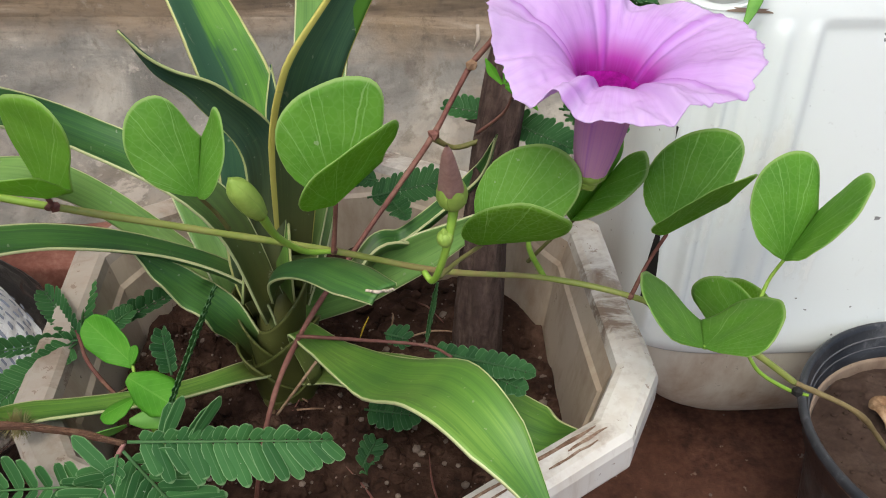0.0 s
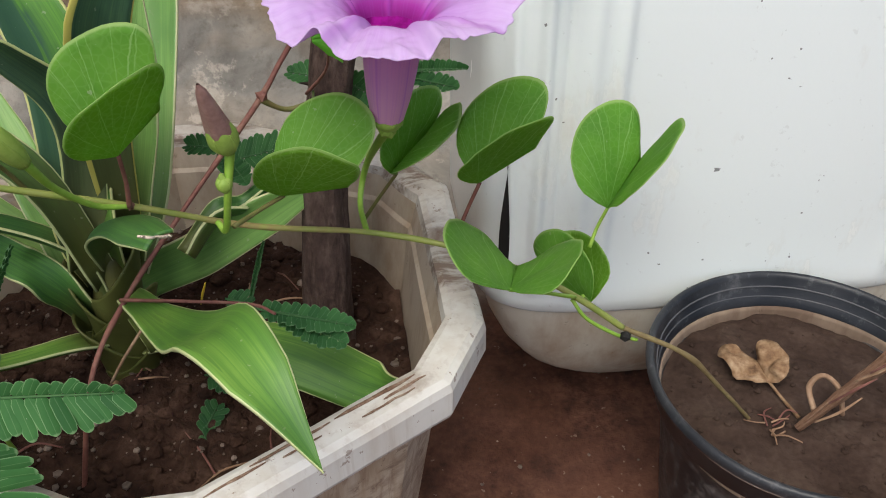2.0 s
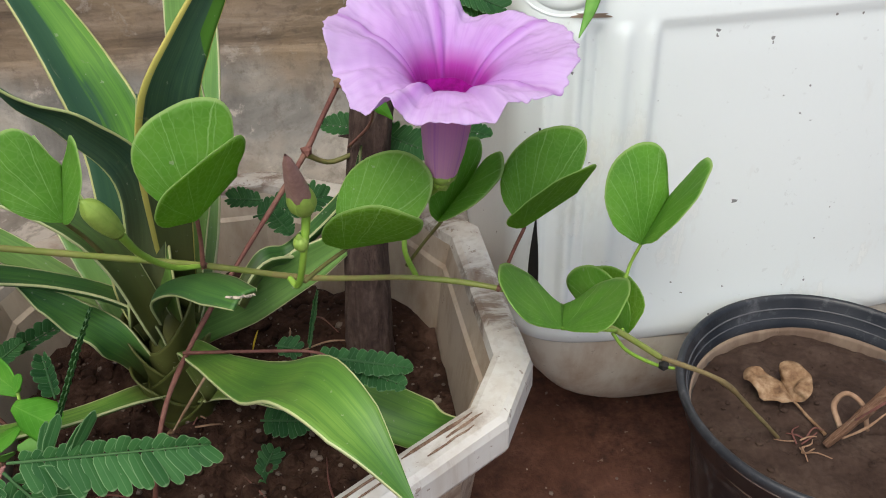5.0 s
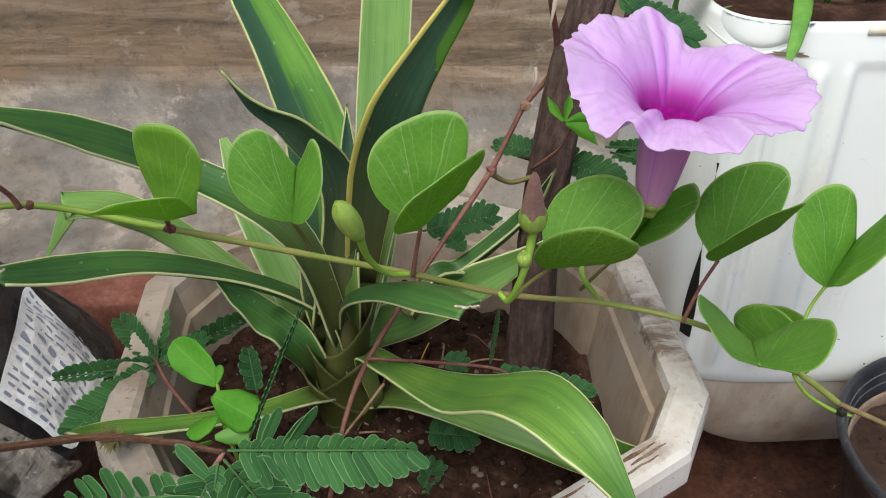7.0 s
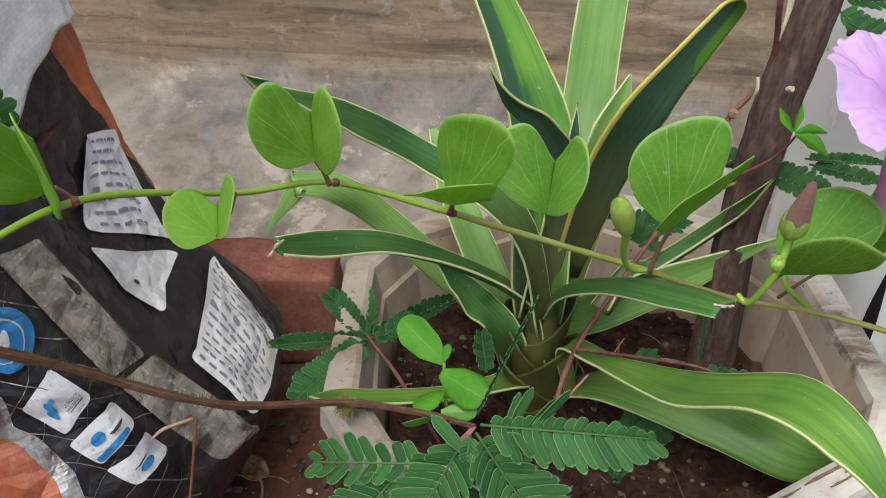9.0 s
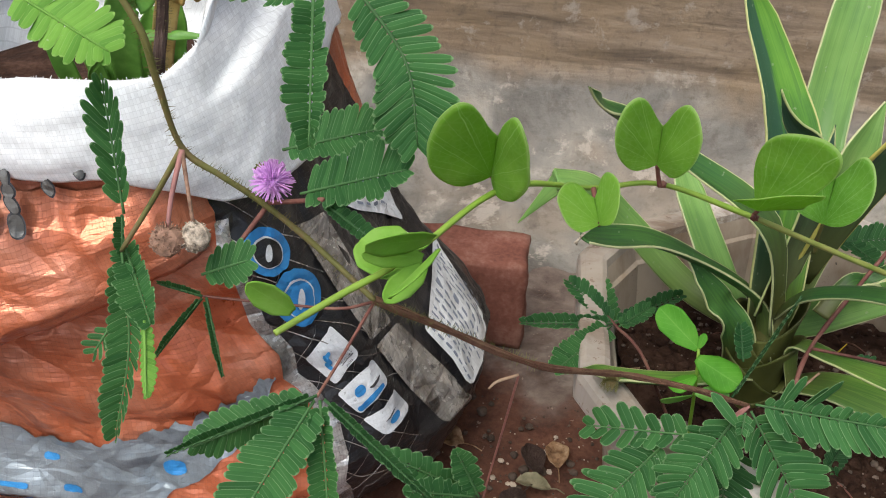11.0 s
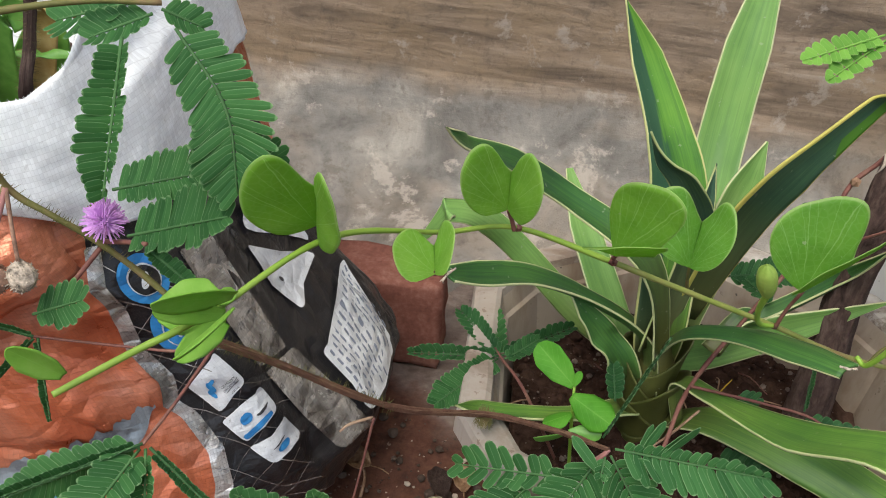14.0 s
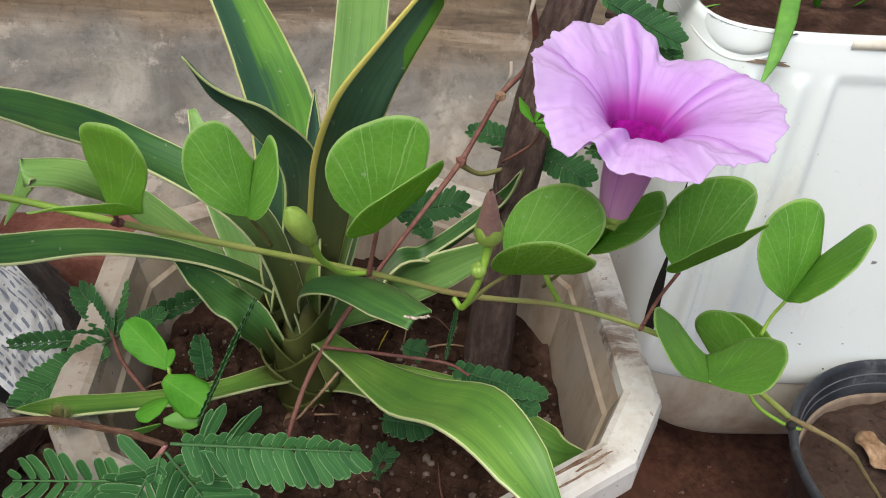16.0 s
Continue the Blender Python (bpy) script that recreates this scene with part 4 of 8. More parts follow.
def can_point(w, z, grow=0.0):
    """w: the angle round the can, 0 at the middle of its front face."""
    e = 0.30
    c, s = math.cos(w), math.sin(w)
    x = math.copysign(abs(s) ** e, s) * (0.150 if s < 0 else 0.146 - 0.024 * max(0.0, min(1.0, (z - 0.10) / 0.20)))
    y = -math.copysign(abs(c) ** e, c) * 0.090
    k = can_scale(z)
    x, y = x * k, y * k
    if c > 0 and 0.128 < z < 0.316:
        g = 0.0
        for xr, wide, tall in ((-0.137, 0.0030, 0.0030), (-0.123, 0.0026, 0.0034), (-0.113, 0.0022, -0.0016), (-0.101, 0.0040, 0.0022), (-0.087, 0.0030, 0.0014), (0.088, 0.0030, 0.0016), (0.100, 0.0028, 0.0034), (0.109, 0.0018, -0.0014)):
            g += tall * math.exp(-((x - xr) / wide) ** 2)
        g -= 0.0016 / (1 + math.exp((abs(x - 0.0005) - 0.084) / 0.0012))
        y -= g * min(1, (z - 0.128) / 0.012, (0.316 - z) / 0.004)
    y -= 0.006 * math.cos(min(1.5, abs(x) / 0.146 * 1.5)) * math.sin(min(1, z / 0.33) * math.pi) * (1 if c > 0 else -1)
    x, y = x * (1 + grow), y * (1 + grow)
    return CAN + V((x * math.cos(CAN_TURN) - y * math.sin(CAN_TURN), x * math.sin(CAN_TURN) + y * math.cos(CAN_TURN), z))


def can_w_from_x(x):
    """The angle at which the front face reaches x of its half width."""
    return math.asin(max(-1, min(1, math.copysign(abs(x) ** (1 / 0.30), x))))


front = sorted({round(i / 150, 4) for i in range(-150, 151)})
angles = [can_w_from_x(x) for x in front]
back_side = [math.pi - a for a in reversed(angles)][1:-1]
ring = angles + back_side
zs_low = [0.0005, 0.004, 0.008, 0.014, 0.021, 0.028, 0.04, 0.05, 0.058, 0.075, 0.095, 0.112, 0.1165]
zs_up = [0.1165, 0.1172, 0.120, 0.126, 0.128, 0.134, 0.142, 0.17, 0.20, 0.235, 0.265, 0.288, 0.300, 0.306, 0.310, 0.313, 0.316, 0.318, 0.322, 0.326, 0.330, 0.335]


def can_shell(name, zs, mat, grow=0.0):
    verts, faces = [], []
    for z in zs:
        verts += [can_point(w, z, grow) for w in ring]
    n = len(ring)
    for i in range(len(zs) - 1):
        for j in range(n):
            a, b = i * n + j, i * n + (j + 1) % n
            faces.append((a, b, b + n, a + n))
    return mesh_from(name, verts, faces, mat)


can = base("jerrycan", CAN, "white plastic jerrycan cut open at the top and filled with soil", "jerrycan")
put_mesh("base_shell", can_shell("base_shell", zs_low, M_can_low), can, "stained yellowish lower part")
put_mesh("body", can_shell("body", zs_up, M_can), can, thick=0.002)


def can_soil(u, v):
    x, y = (u - 0.5) * 0.262, (v - 0.5) * 0.155
    return CAN + V((x, y, 0.322 + 0.006 * noise.noise(V((x * 40, y * 40, 1)))))


put_mesh("soil", sheet("soil", can_soil, 30, 30, M_soil), can, "reddish dark soil")


def front_patch(name, x0, x1, z0, z1, mat, off, nx=14, nz=20, bow=0.0):
    def fn(u, v):
        z = z0 + (z1 - z0) * v
        p = can_point(can_w_from_x(x0 + (x1 - x0) * u + bow * math.sin(v * 5 + 1) * (u - 0.5)), z)
        return p + V((0, -off, 0))
    return sheet(name, fn, nx, nz, mat)


put_mesh("split", front_patch("split", -0.930, -0.919, 0.150, 0.262, M_dark_gap, 0.0022, 4, 24, 0.02), can, "black split down the corner")


def strip(name, pts, w, mat, n=40):
    return ribbon(name, pts, [w, w, w], mat, side=(0.3, -1, 0), fold=0.1, n=n, m=4)


torn = put_mesh("torn_edge", strip("torn_edge", [(0.4226, 0.4750, 0.2784), (0.3979, 0.4392, 0.2437), (0.3902, 0.4009, 0.1926), (0.3790, 0.3756, 0.1576), (0.3618, 0.3631, 0.1382)], 0.0020, M_can_low), can, "bent white torn edge strip", 0.0015)
put_mesh("dark_seam", ribbon("dark_seam", [(0.4126, 0.4713, 0.2799), (0.3937, 0.4428, 0.2426), (0.3853, 0.4043, 0.1911), (0.3723, 0.3791, 0.1559), (0.3561, 0.3627, 0.1315)], [0.010, 0.010, 0.009, 0.011, 0.004], M_dark_gap, side=(1, 0.2, 0), fold=0.0), can,
         "black torn seam")


BOSS = V((0.1228, 0.3660, 0.3430))


def on_front(x, z, off):
    """A place on the front face at world x and height z, off metres proud of it."""
    return can_point(can_w_from_x((x - 0.0063 - CAN.x) / 0.145), min(z, 0.3345)) + V((0, -off, 0))


def boss_at(u, v):
    """A half-round boss that swells from the front face under the top edge."""
    w = u * math.pi * 2
    return on_front(BOSS.x + 0.0225 * v * math.cos(w), BOSS.z + 0.0215 * v * math.sin(w), 0.0030 * (1 - v ** 10) + 0.0004)


put_mesh("moulded_boss", sheet("moulded_boss", boss_at, 64, 20, M_can, True), can, "half-round moulded boss under the cut top")
lip = [on_front(BOSS.x + 0.0245 * math.cos(w), BOSS.z + 0.0235 * math.sin(w), 0.0004) for w in (math.radians(d) for d in range(200, 341, 10))]
put_mesh("moulded_lip", tube("moulded_lip", lip, [0.0005, 0.0011, 0.0011, 0.0005], M_can, 60, 8), can, "raised moulded lip round the boss")
put_mesh("dirt_run", front_patch("dirt_run", -0.845, -0.735, 0.3195, 0.3215, M_crust, 0.0016, 16, 3, 0.03), can, "brown dirt caught under the boss")
put_mesh("moulded_slot", tube("moulded_slot", [on_front(x, 0.3310, 0.0002) for x in (0.1700, 0.2000, 0.2300, 0.2600)], [0.0026, 0.0030, 0.0030, 0.0026], M_can_low, 30, 10), can, "long moulded handle slot with brown dirt")
put_mesh("moulded_line", tube("moulded_line", [on_front(x, 0.3255 - 0.002 * (x - 0.16), 0.0) for x in (0.1580, 0.2000, 0.2500, 0.3000)], [0.0003, 0.0009, 0.0009, 0.0003], M_can_low, 30, 8), can, "shallow moulded line under the top edge")

# ---- brick behind the planter ----
brick = base("brick", (-0.262, 0.525, 0), "worn red brick lying by the wall", "brick")
put_mesh("body", box("body", (0.115, 0.055, 0.09), (-0.285, 0.508, 0.043), M_brick, 0.006, (0, 0, 4), 0.004), brick)

# ---- beach vine: stem, notched leaves, flower, buds ----
vine = base("vine", (0.226, 0.273, 0.121), "long trailing vine with notched round leaves rooted in the black pot", "vine")
VINE = [(-0.2515, 0.0594, 0.3570), (-0.2395, 0.0765, 0.3590), (-0.2260, 0.0945, 0.3612), (-0.205, 0.137, 0.363), (-0.178, 0.183, 0.341), (-0.153, 0.203, 0.335), (-0.115, 0.213, 0.320),
        (-0.076, 0.231, 0.298), (-0.039, 0.247, 0.278), (-0.001, 0.262, 0.257), (0.042, 0.280, 0.239), (0.077, 0.273, 0.235), (0.110, 0.268, 0.223), (0.131, 0.266, 0.210),
        (0.152, 0.265, 0.193), (0.181, 0.261, 0.179), (0.203, 0.266, 0.152), (0.226, 0.273, 0.121), (0.230, 0.274, 0.115)]
put_mesh("young_stem", tube("young_stem", VINE[:7], [0.0009, 0.0010, 0.0010, 0.0010, 0.0010, 0.0010, 0.0012], M_young, 90, 10, 0.10, 0.1), vine, "bright green young end of the stem")
put_mesh("old_stem", tube("old_stem", VINE[6:-4], [0.0012, 0.0012, 0.0012, 0.0012, 0.0013, 0.0013, 0.0013, 0.0014, 0.0015], M_vine, 150, 10, 0.14, 0.12), vine, "olive-brown older stem")


put_mesh("rooted_end", tube("rooted_end", VINE[-5:], [0.0015, 0.0014, 0.0012, 0.0011, 0.0014], M_root_stem, 50, 10, 0.3, 0.2), vine, "brownish rooted end of the stem")


def node_knob(p, r, mat=None):
    p = V(p)
    put_mesh("node", pebbles("node", [(p, r)], mat or M_brown_stem, 3, 1.0), vine)


def half_leaf(heart, notch=1.0):
    """One lobe's margin from the notch to the stalk: across, along. heart: how far it runs back past the stalk, notch: its depth."""
    low = [(0.96, 0.46 - 0.08 * heart), (0.80, 0.14 - 0.18 * heart), (0.52, -0.07 - 0.24 * heart), (0.18, -0.06 - 0.10 * heart)]
    top = [(0, 1.0), (0.16, 1.18), (0.31, 1.41), (0.48, 1.60), (0.67, 1.63), (0.86, 1.43), (0.98, 1.10), (1.01, 0.80)]
    top = [(x, 1 + (y - 1) * notch if y > 1 else y) for x, y in top]
    return spline([(x, y, 0) for x, y in top + low], 29)


def vine_leaf(B, N, L, R, cup=0.12, stalk=None, stalk_mat=None, seed=0, heart=0.0, name="leaf", mat=None, owner=None, notch=1.0):
    """A two-lobed leaf. B: where the stalk meets it, N: the notch at the end of the midrib, L and R: the outermost points of the lobes."""
    B, N, L, R = V(B), V(N), V(L), V(R)
    mid = N - B
    HALF = half_leaf(heart, notch)
    cups = cup if isinstance(cup, tuple) else (cup, cup)
    verts, faces, uvs, uv2 = [], [], [], []
    na, nr = 28, 12
    cols = []
    for side, E in ((0, L), (1, R)):
        vec = E - (B + 0.62 * mid)
        other = R - (B + 0.62 * mid) if side == 0 else L - (B + 0.62 * mid)
        nrm = vec.cross(mid) if side == 0 else mid.cross(vec)
        nrm.normalize()
        for i in range(na + 1):
            deg = math.degrees(math.atan2(HALF[i].x, HALF[i].y))
            col = []
            for j in range(nr + 1):
                x, y = HALF[i].x * j / nr, HALF[i].y * j / nr
                p = B + mid * y + vec * x
                c = cups[side] * mid.length * 1.5 * (1.3 * x * x - 0.55 * x) + (0.0050 if owner else 0.0011) * noise.noise(p * (150 if owner else 90) + V((seed, 0, 0))) * min(1, x * 3)
                p = p + nrm * c
                col.append(len(verts))
                verts.append(p)
                uvs.append((0.5 + (deg / 220 if side else -deg / 220), j / nr))
                uv2.append((y, x))
            cols.append(col)
        blk = cols[-(na + 1):]
        for i in range(na):
            for j in range(nr):
                q = (blk[i][j], blk[i][j + 1], blk[i + 1][j + 1], blk[i + 1][j])
                faces.append(q if side else q[::-1])
    me = mesh_from(name, verts, faces, mat or M_leaf_under, True, uvs, uv2)
    me.materials.append(mat or M_leaf)
    lf = put_mesh(name, me, owner or vine, thick=0.0003)
    lf.modifiers["thickness"].material_offset = 1
    if stalk is not None:
        put_mesh("petiole", tube("petiole", [stalk, (V(stalk) + B) / 2 + V((0, 0.002, -0.001)), B + mid * 0.02], [0.0010, 0.0008, 0.0008], stalk_mat or M_brown_stem, 14, 8), owner or vine)
    return lf


# from the growing tip to the pot
def lens_leaf(B, T, width, side, fold=0.14, curl=0.0):
    B, T = V(B), V(T)
    m = V((0, 0, curl))
    put_mesh("leaf", ribbon("leaf", [B, B.lerp(T, 0.3) + m, B.lerp(T, 0.65) + m, B.lerp(T, 0.92), T], [width * 0.35, width * 0.92, width, width * 0.55, 0.0005], M_tip_leaf, side=side, fold=fold, n=30, m=10), vine, "fresh yellow-green young leaf", 0.0004)


lens_leaf((-0.2451, 0.0570, 0.3671), (-0.2532, 0.0511, 0.3783), 0.0070, (0.4, 0.3, 0.8))
lens_leaf((-0.2229, 0.0922, 0.3576), (-0.2413, 0.1011, 0.3607), 0.0178, (0.46, 0.83, 0.32), 0.14, 0.0000)
lens_leaf((-0.2214, 0.0940, 0.3625), (-0.2348, 0.0814, 0.3697), 0.0068, (0.19, 0.33, 0.93), 0.10, 0.0000)
lens_leaf((-0.2206, 0.0926, 0.3604), (-0.2276, 0.0773, 0.3581), 0.0078, (-0.86, 0.33, 0.39), 0.14, 0.0000)
lens_leaf((-0.2245, 0.0964, 0.3634), (-0.2222, 0.1027, 0.3639), 0.0045, (0.76, -0.22, -0.61), 0.14, 0.0000)
lens_leaf((-0.2190, 0.0960, 0.3680), (-0.2325, 0.0775, 0.3755), 0.0105, (0.1, -0.5, 0.85), 0.10)
lens_leaf((-0.2160, 0.0880, 0.3700), (-0.2249, 0.0712, 0.3646), 0.0092, (0.6, 0.4, 0.6), 0.14)
vine_leaf((-0.2100, 0.1382, 0.3657), (-0.2078, 0.1315, 0.3833), (-0.2257, 0.1206, 0.3758), (-0.2008, 0.1158, 0.3739), (0.13, 0.22), (-0.2061, 0.1387, 0.3607), None, 3, -0.08, mat=M_leaf_young, notch=1.40)
vine_leaf((-0.1748, 0.1510, 0.3452), (-0.1775, 0.1616, 0.3490), (-0.1884, 0.1487, 0.3517), (-0.1700, 0.1537, 0.3575), (0.04, 0.03), (-0.1785, 0.1777, 0.3435), None, 4, 0.78, mat=M_leaf_young, notch=0.89)
vine_leaf((-0.1571, 0.1942, 0.3477), (-0.1574, 0.1945, 0.3632), (-0.1731, 0.1828, 0.3608), (-0.1468, 0.1773, 0.3617), (0.07, 0.16), (-0.1542, 0.1995, 0.3360), None, 5, 0.35, mat=M_leaf_young, notch=1.08)
vine_leaf((-0.1152, 0.2106, 0.3246), (-0.1016, 0.1998, 0.3340), (-0.1165, 0.2065, 0.3595), (-0.1267, 0.1842, 0.3469), (-0.03, 0.13), (-0.1162, 0.2105, 0.3210), None, 6, -0.41, mat=M_leaf_young, notch=1.35)
vine_leaf((-0.0817, 0.2414, 0.3049), (-0.0798, 0.2513, 0.3220), (-0.1008, 0.2399, 0.3257), (-0.0703, 0.2320, 0.3235), (0.23, 0.06), (-0.0775, 0.2552, 0.2819), M_olive_stem, 7, -0.35, notch=0.79)
vine_leaf((-0.0358, 0.2381, 0.3037), (-0.0197, 0.2416, 0.3185), (-0.0513, 0.2429, 0.3346), (-0.0394, 0.2148, 0.3271), (0.06, 0.00), (-0.0389, 0.2454, 0.2788), None, 8, -0.15, notch=1.35)
vine_leaf((0.0137, 0.2530, 0.2762), (0.0380, 0.2483, 0.2820), (0.0262, 0.2699, 0.3077), (0.0161, 0.2303, 0.3019), (0.10, -0.20), (-0.0012, 0.2338, 0.2768), M_olive_stem, 9, -0.16, notch=0.79)
vine_leaf((0.0548, 0.2983, 0.2552), (0.0709, 0.3148, 0.2656), (0.0588, 0.2944, 0.2862), (0.0673, 0.2884, 0.2824), (0.13, 0.33), (0.0390, 0.3150, 0.2204), M_olive_stem, 10, 0.30, notch=0.78)
vine_leaf((0.0880, 0.2775, 0.2629), (0.1101, 0.2781, 0.2780), (0.0876, 0.2974, 0.2922), (0.0859, 0.2576, 0.2909), (0.14, 0.03), (0.0777, 0.2738, 0.2351), None, 11, -0.15, notch=0.91)
vine_leaf((0.1471, 0.2964, 0.2354), (0.1640, 0.3128, 0.2501), (0.1359, 0.3087, 0.2675), (0.1617, 0.2845, 0.2683), (0.19, 0.11), (0.1407, 0.2943, 0.2159), M_green_stem, 12, 0.11, notch=0.87)
vine_leaf((0.0961, 0.2331, 0.2437), (0.1019, 0.2573, 0.2358), (0.0701, 0.2455, 0.2614), (0.1233, 0.2301, 0.2587), (-0.13, -0.16), (0.1287, 0.2634, 0.2131), M_green_stem, 13, 1.04, notch=0.87)
vine_leaf((0.1405, 0.2807, 0.1945), (0.1295, 0.3047, 0.1851), (0.1467, 0.3096, 0.2093), (0.1305, 0.3042, 0.2154), (0.12, 0.12), (0.1333, 0.2681, 0.2093), M_green_stem, 14, 0.30, notch=1.00)
put_mesh("side_shoot", tube("side_shoot", [(0.1282, 0.2659, 0.2097), (0.1352, 0.2637, 0.2002), (0.1496, 0.2636, 0.1900), (0.1590, 0.2635, 0.1866)], [0.0009, 0.0009, 0.0009, 0.0008], M_green_stem, 20, 8), vine, "thin yellow-green side shoot")
for q, r in (((-0.153, 0.203, 0.335), 0.0018), ((-0.115, 0.213, 0.320), 0.0019), ((-0.039, 0.247, 0.278), 0.0018), ((0.077, 0.273, 0.235), 0.0019), ((-0.205, 0.137, 0.363), 0.0018)):
    node_knob(q, r)
node_knob((0.153, 0.262, 0.1905), 0.0027, M_dark_gap)

# flower
FB, FT = V((0.053, 0.266, 0.299)), V((0.0572, 0.2655, 0.350))
fl_axis = (FT - FB).normalized()
fl_x = V((1, 0, 0)) - fl_axis * fl_axis.x
fl_x.normalize()
fl_y = fl_axis.cross(fl_x)
# tube from calyx to throat: radius and height, then the rim's lobes: degrees, radius, height
TUBE = [(0.0055, 0.0), (0.0078, 0.010), (0.0090, 0.019), (0.0098, 0.027), (0.0108, 0.034)]
RIM = [(-170, 0.0450, 0.0600), (-158, 0.0440, 0.0480), (-132, 0.0460, 0.0410), (-127.5, 0.0400, 0.0465), (-114, 0.0410, 0.0415), (-95, 0.0430, 0.0430), (-78.5, 0.0470, 0.0435), (-72, 0.0445, 0.0508),
       (-60, 0.0450, 0.0500), (-47, 0.0470, 0.0482), (-30, 0.0460, 0.0568), (-5, 0.0430, 0.0570), (17, 0.0410, 0.0565), (37, 0.0360, 0.0550), (75, 0.0340, 0.0510), (81, 0.0370, 0.0553), (100, 0.0420, 0.0610),
       (117, 0.0360, 0.0610), (138, 0.0370, 0.0615), (160, 0.0410, 0.0565)]
RIM = RIM + [(d + 360, r, h) for d, r, h in RIM[:2]]


def rim_at(deg):
    d = (deg + 170) % 360 - 170
    for (d0, r0, h0), (d1, r1, h1) in zip(RIM, RIM[1:]):
        if d <= d1:
            f = (d - d0) / (d1 - d0)
            f = f * f * (3 - 2 * f)
            return r0 + (r1 - r0) * f, h0 + (h1 - h0) * f
    return RIM[-1][1], RIM[-1][2]


def flower_at(u, v):
    w = u * 2 * math.pi
    cw, sw = math.cos(w), math.sin(w)
    if v < 0.36:
        r, h = (lerp_list([q[n] for q in TUBE], v / 0.36) for n in (0, 1))
        r *= 1 + 0.05 * math.cos(5 * w + 0.4) * v / 0.36
    else:
        k = (v - 0.36) / 0.64
        R, H = rim_at(math.degrees(w))
        r0, h0 = TUBE[-1]
        r1, h1 = r0 + 0.20 * (R - r0), 0.0520 + 0.15 * (H - 0.050)
        r = (1 - k) ** 2 * r0 + 2 * k * (1 - k) * r1 + k * k * R
        h = (1 - k) ** 2 * h0 + 2 * k * (1 - k) * h1 + k * k * H
        r *= 1 + 0.030 * k ** 8 * noise.noise(V((cw * 14, sw * 14, 2))) + 0.014 * k ** 14 * noise.noise(V((cw * 40, sw * 40, 6))) + 0.012 * k ** 4 * noise.noise(V((cw * 6, sw * 6, 8))) + 0.05 * (1 - k) ** 2 * math.cos(5 * w + 0.4)
        h += k * (0.0016 * noise.noise(V((cw * r * 110, sw * r * 110, 4))) + 0.0006 * noise.noise(V((cw * r * 330, sw * r * 330, 1))) + 0.0007 * k ** 6 * noise.noise(V((cw * 9, sw * 9, 5))))
        pucker = max(0.0, k - 0.45) / 0.55
        h += pucker * (0.0030 * abs(noise.noise(V((cw * 1.9 + 4, sw * 1.9, k * 2.5)))) - 0.0022 * abs(noise.noise(V((cw * 2.6, sw * 2.6 + 7, k * 4.6)))) ** 0.7 + 0.0008)
        r *= 1 - 0.020 * k ** 12 * max(0.0, noise.noise(V((cw * 9, sw * 9, 3)))) * 2
        fold = abs(math.cos(2.5 * (w - math.radians(95)))) ** 22
        h += (0.0016 * fold - 0.0022 * (abs(math.cos(2.5 * (w - math.radians(89)))) ** 40 + abs(math.cos(2.5 * (w - math.radians(101)))) ** 40)) * math.sin(math.pi * min(1, k * 1.05)) ** 0.8
    return FB + fl_axis * h + (fl_x * cw + fl_y * sw) * r


put_mesh("flower", sheet("flower", flower_at, 360, 80, M_petal, True), vine, "open pink-mauve trumpet flower with a magenta throat", 0.0003)


put_mesh("throat", sheet("throat", lambda u, v: flower_at(u, 0.05 + 0.33 * v) - (fl_x * math.cos(u * 6.2832) + fl_y * math.sin(u * 6.2832)) * 0.0008, 60, 20, M_throat, True), vine, "deep magenta inside of the flower's tube")


def sepal(c, axis, w, length, width, mat, out=0.3):
    a = axis.orthogonal().normalized()
    b = axis.cross(a)
    d = a * math.cos(w) + b * math.sin(w)
    return ribbon("sepal", [c + d * width * 0.5, c + axis * length * 0.35 + d * width, c + axis * length * 0.75 + d * width * 0.92, c + axis * length + d * width * (0.85 - out)],
                  [width * 1.0, width * 1.5, width * 1.15, 0.0004], mat, side=axis.cross(d), fold=-0.20, n=14, m=8)


calyx = put_mesh("calyx", pebbles("calyx", [(FB - fl_axis * 0.003, 0.0040)], M_bud_green, 4, 0.9), vine, "green calyx under the flower")
for k in range(5):
    put_mesh("sepal", sepal(FB - fl_axis * 0.004, fl_axis, k * 1.257, 0.0105, 0.0058, M_bud_green, -0.18), calyx, thick=0.0004)
put_mesh("peduncle", tube("peduncle", [(0.042, 0.280, 0.239), (0.0383, 0.3121, 0.2329), (0.0422, 0.3160, 0.2504), FB - fl_axis * 0.004], [0.0013, 0.0013, 0.0015, 0.0020], M_green_stem, 26, 9), vine, "curved green flower stalk")


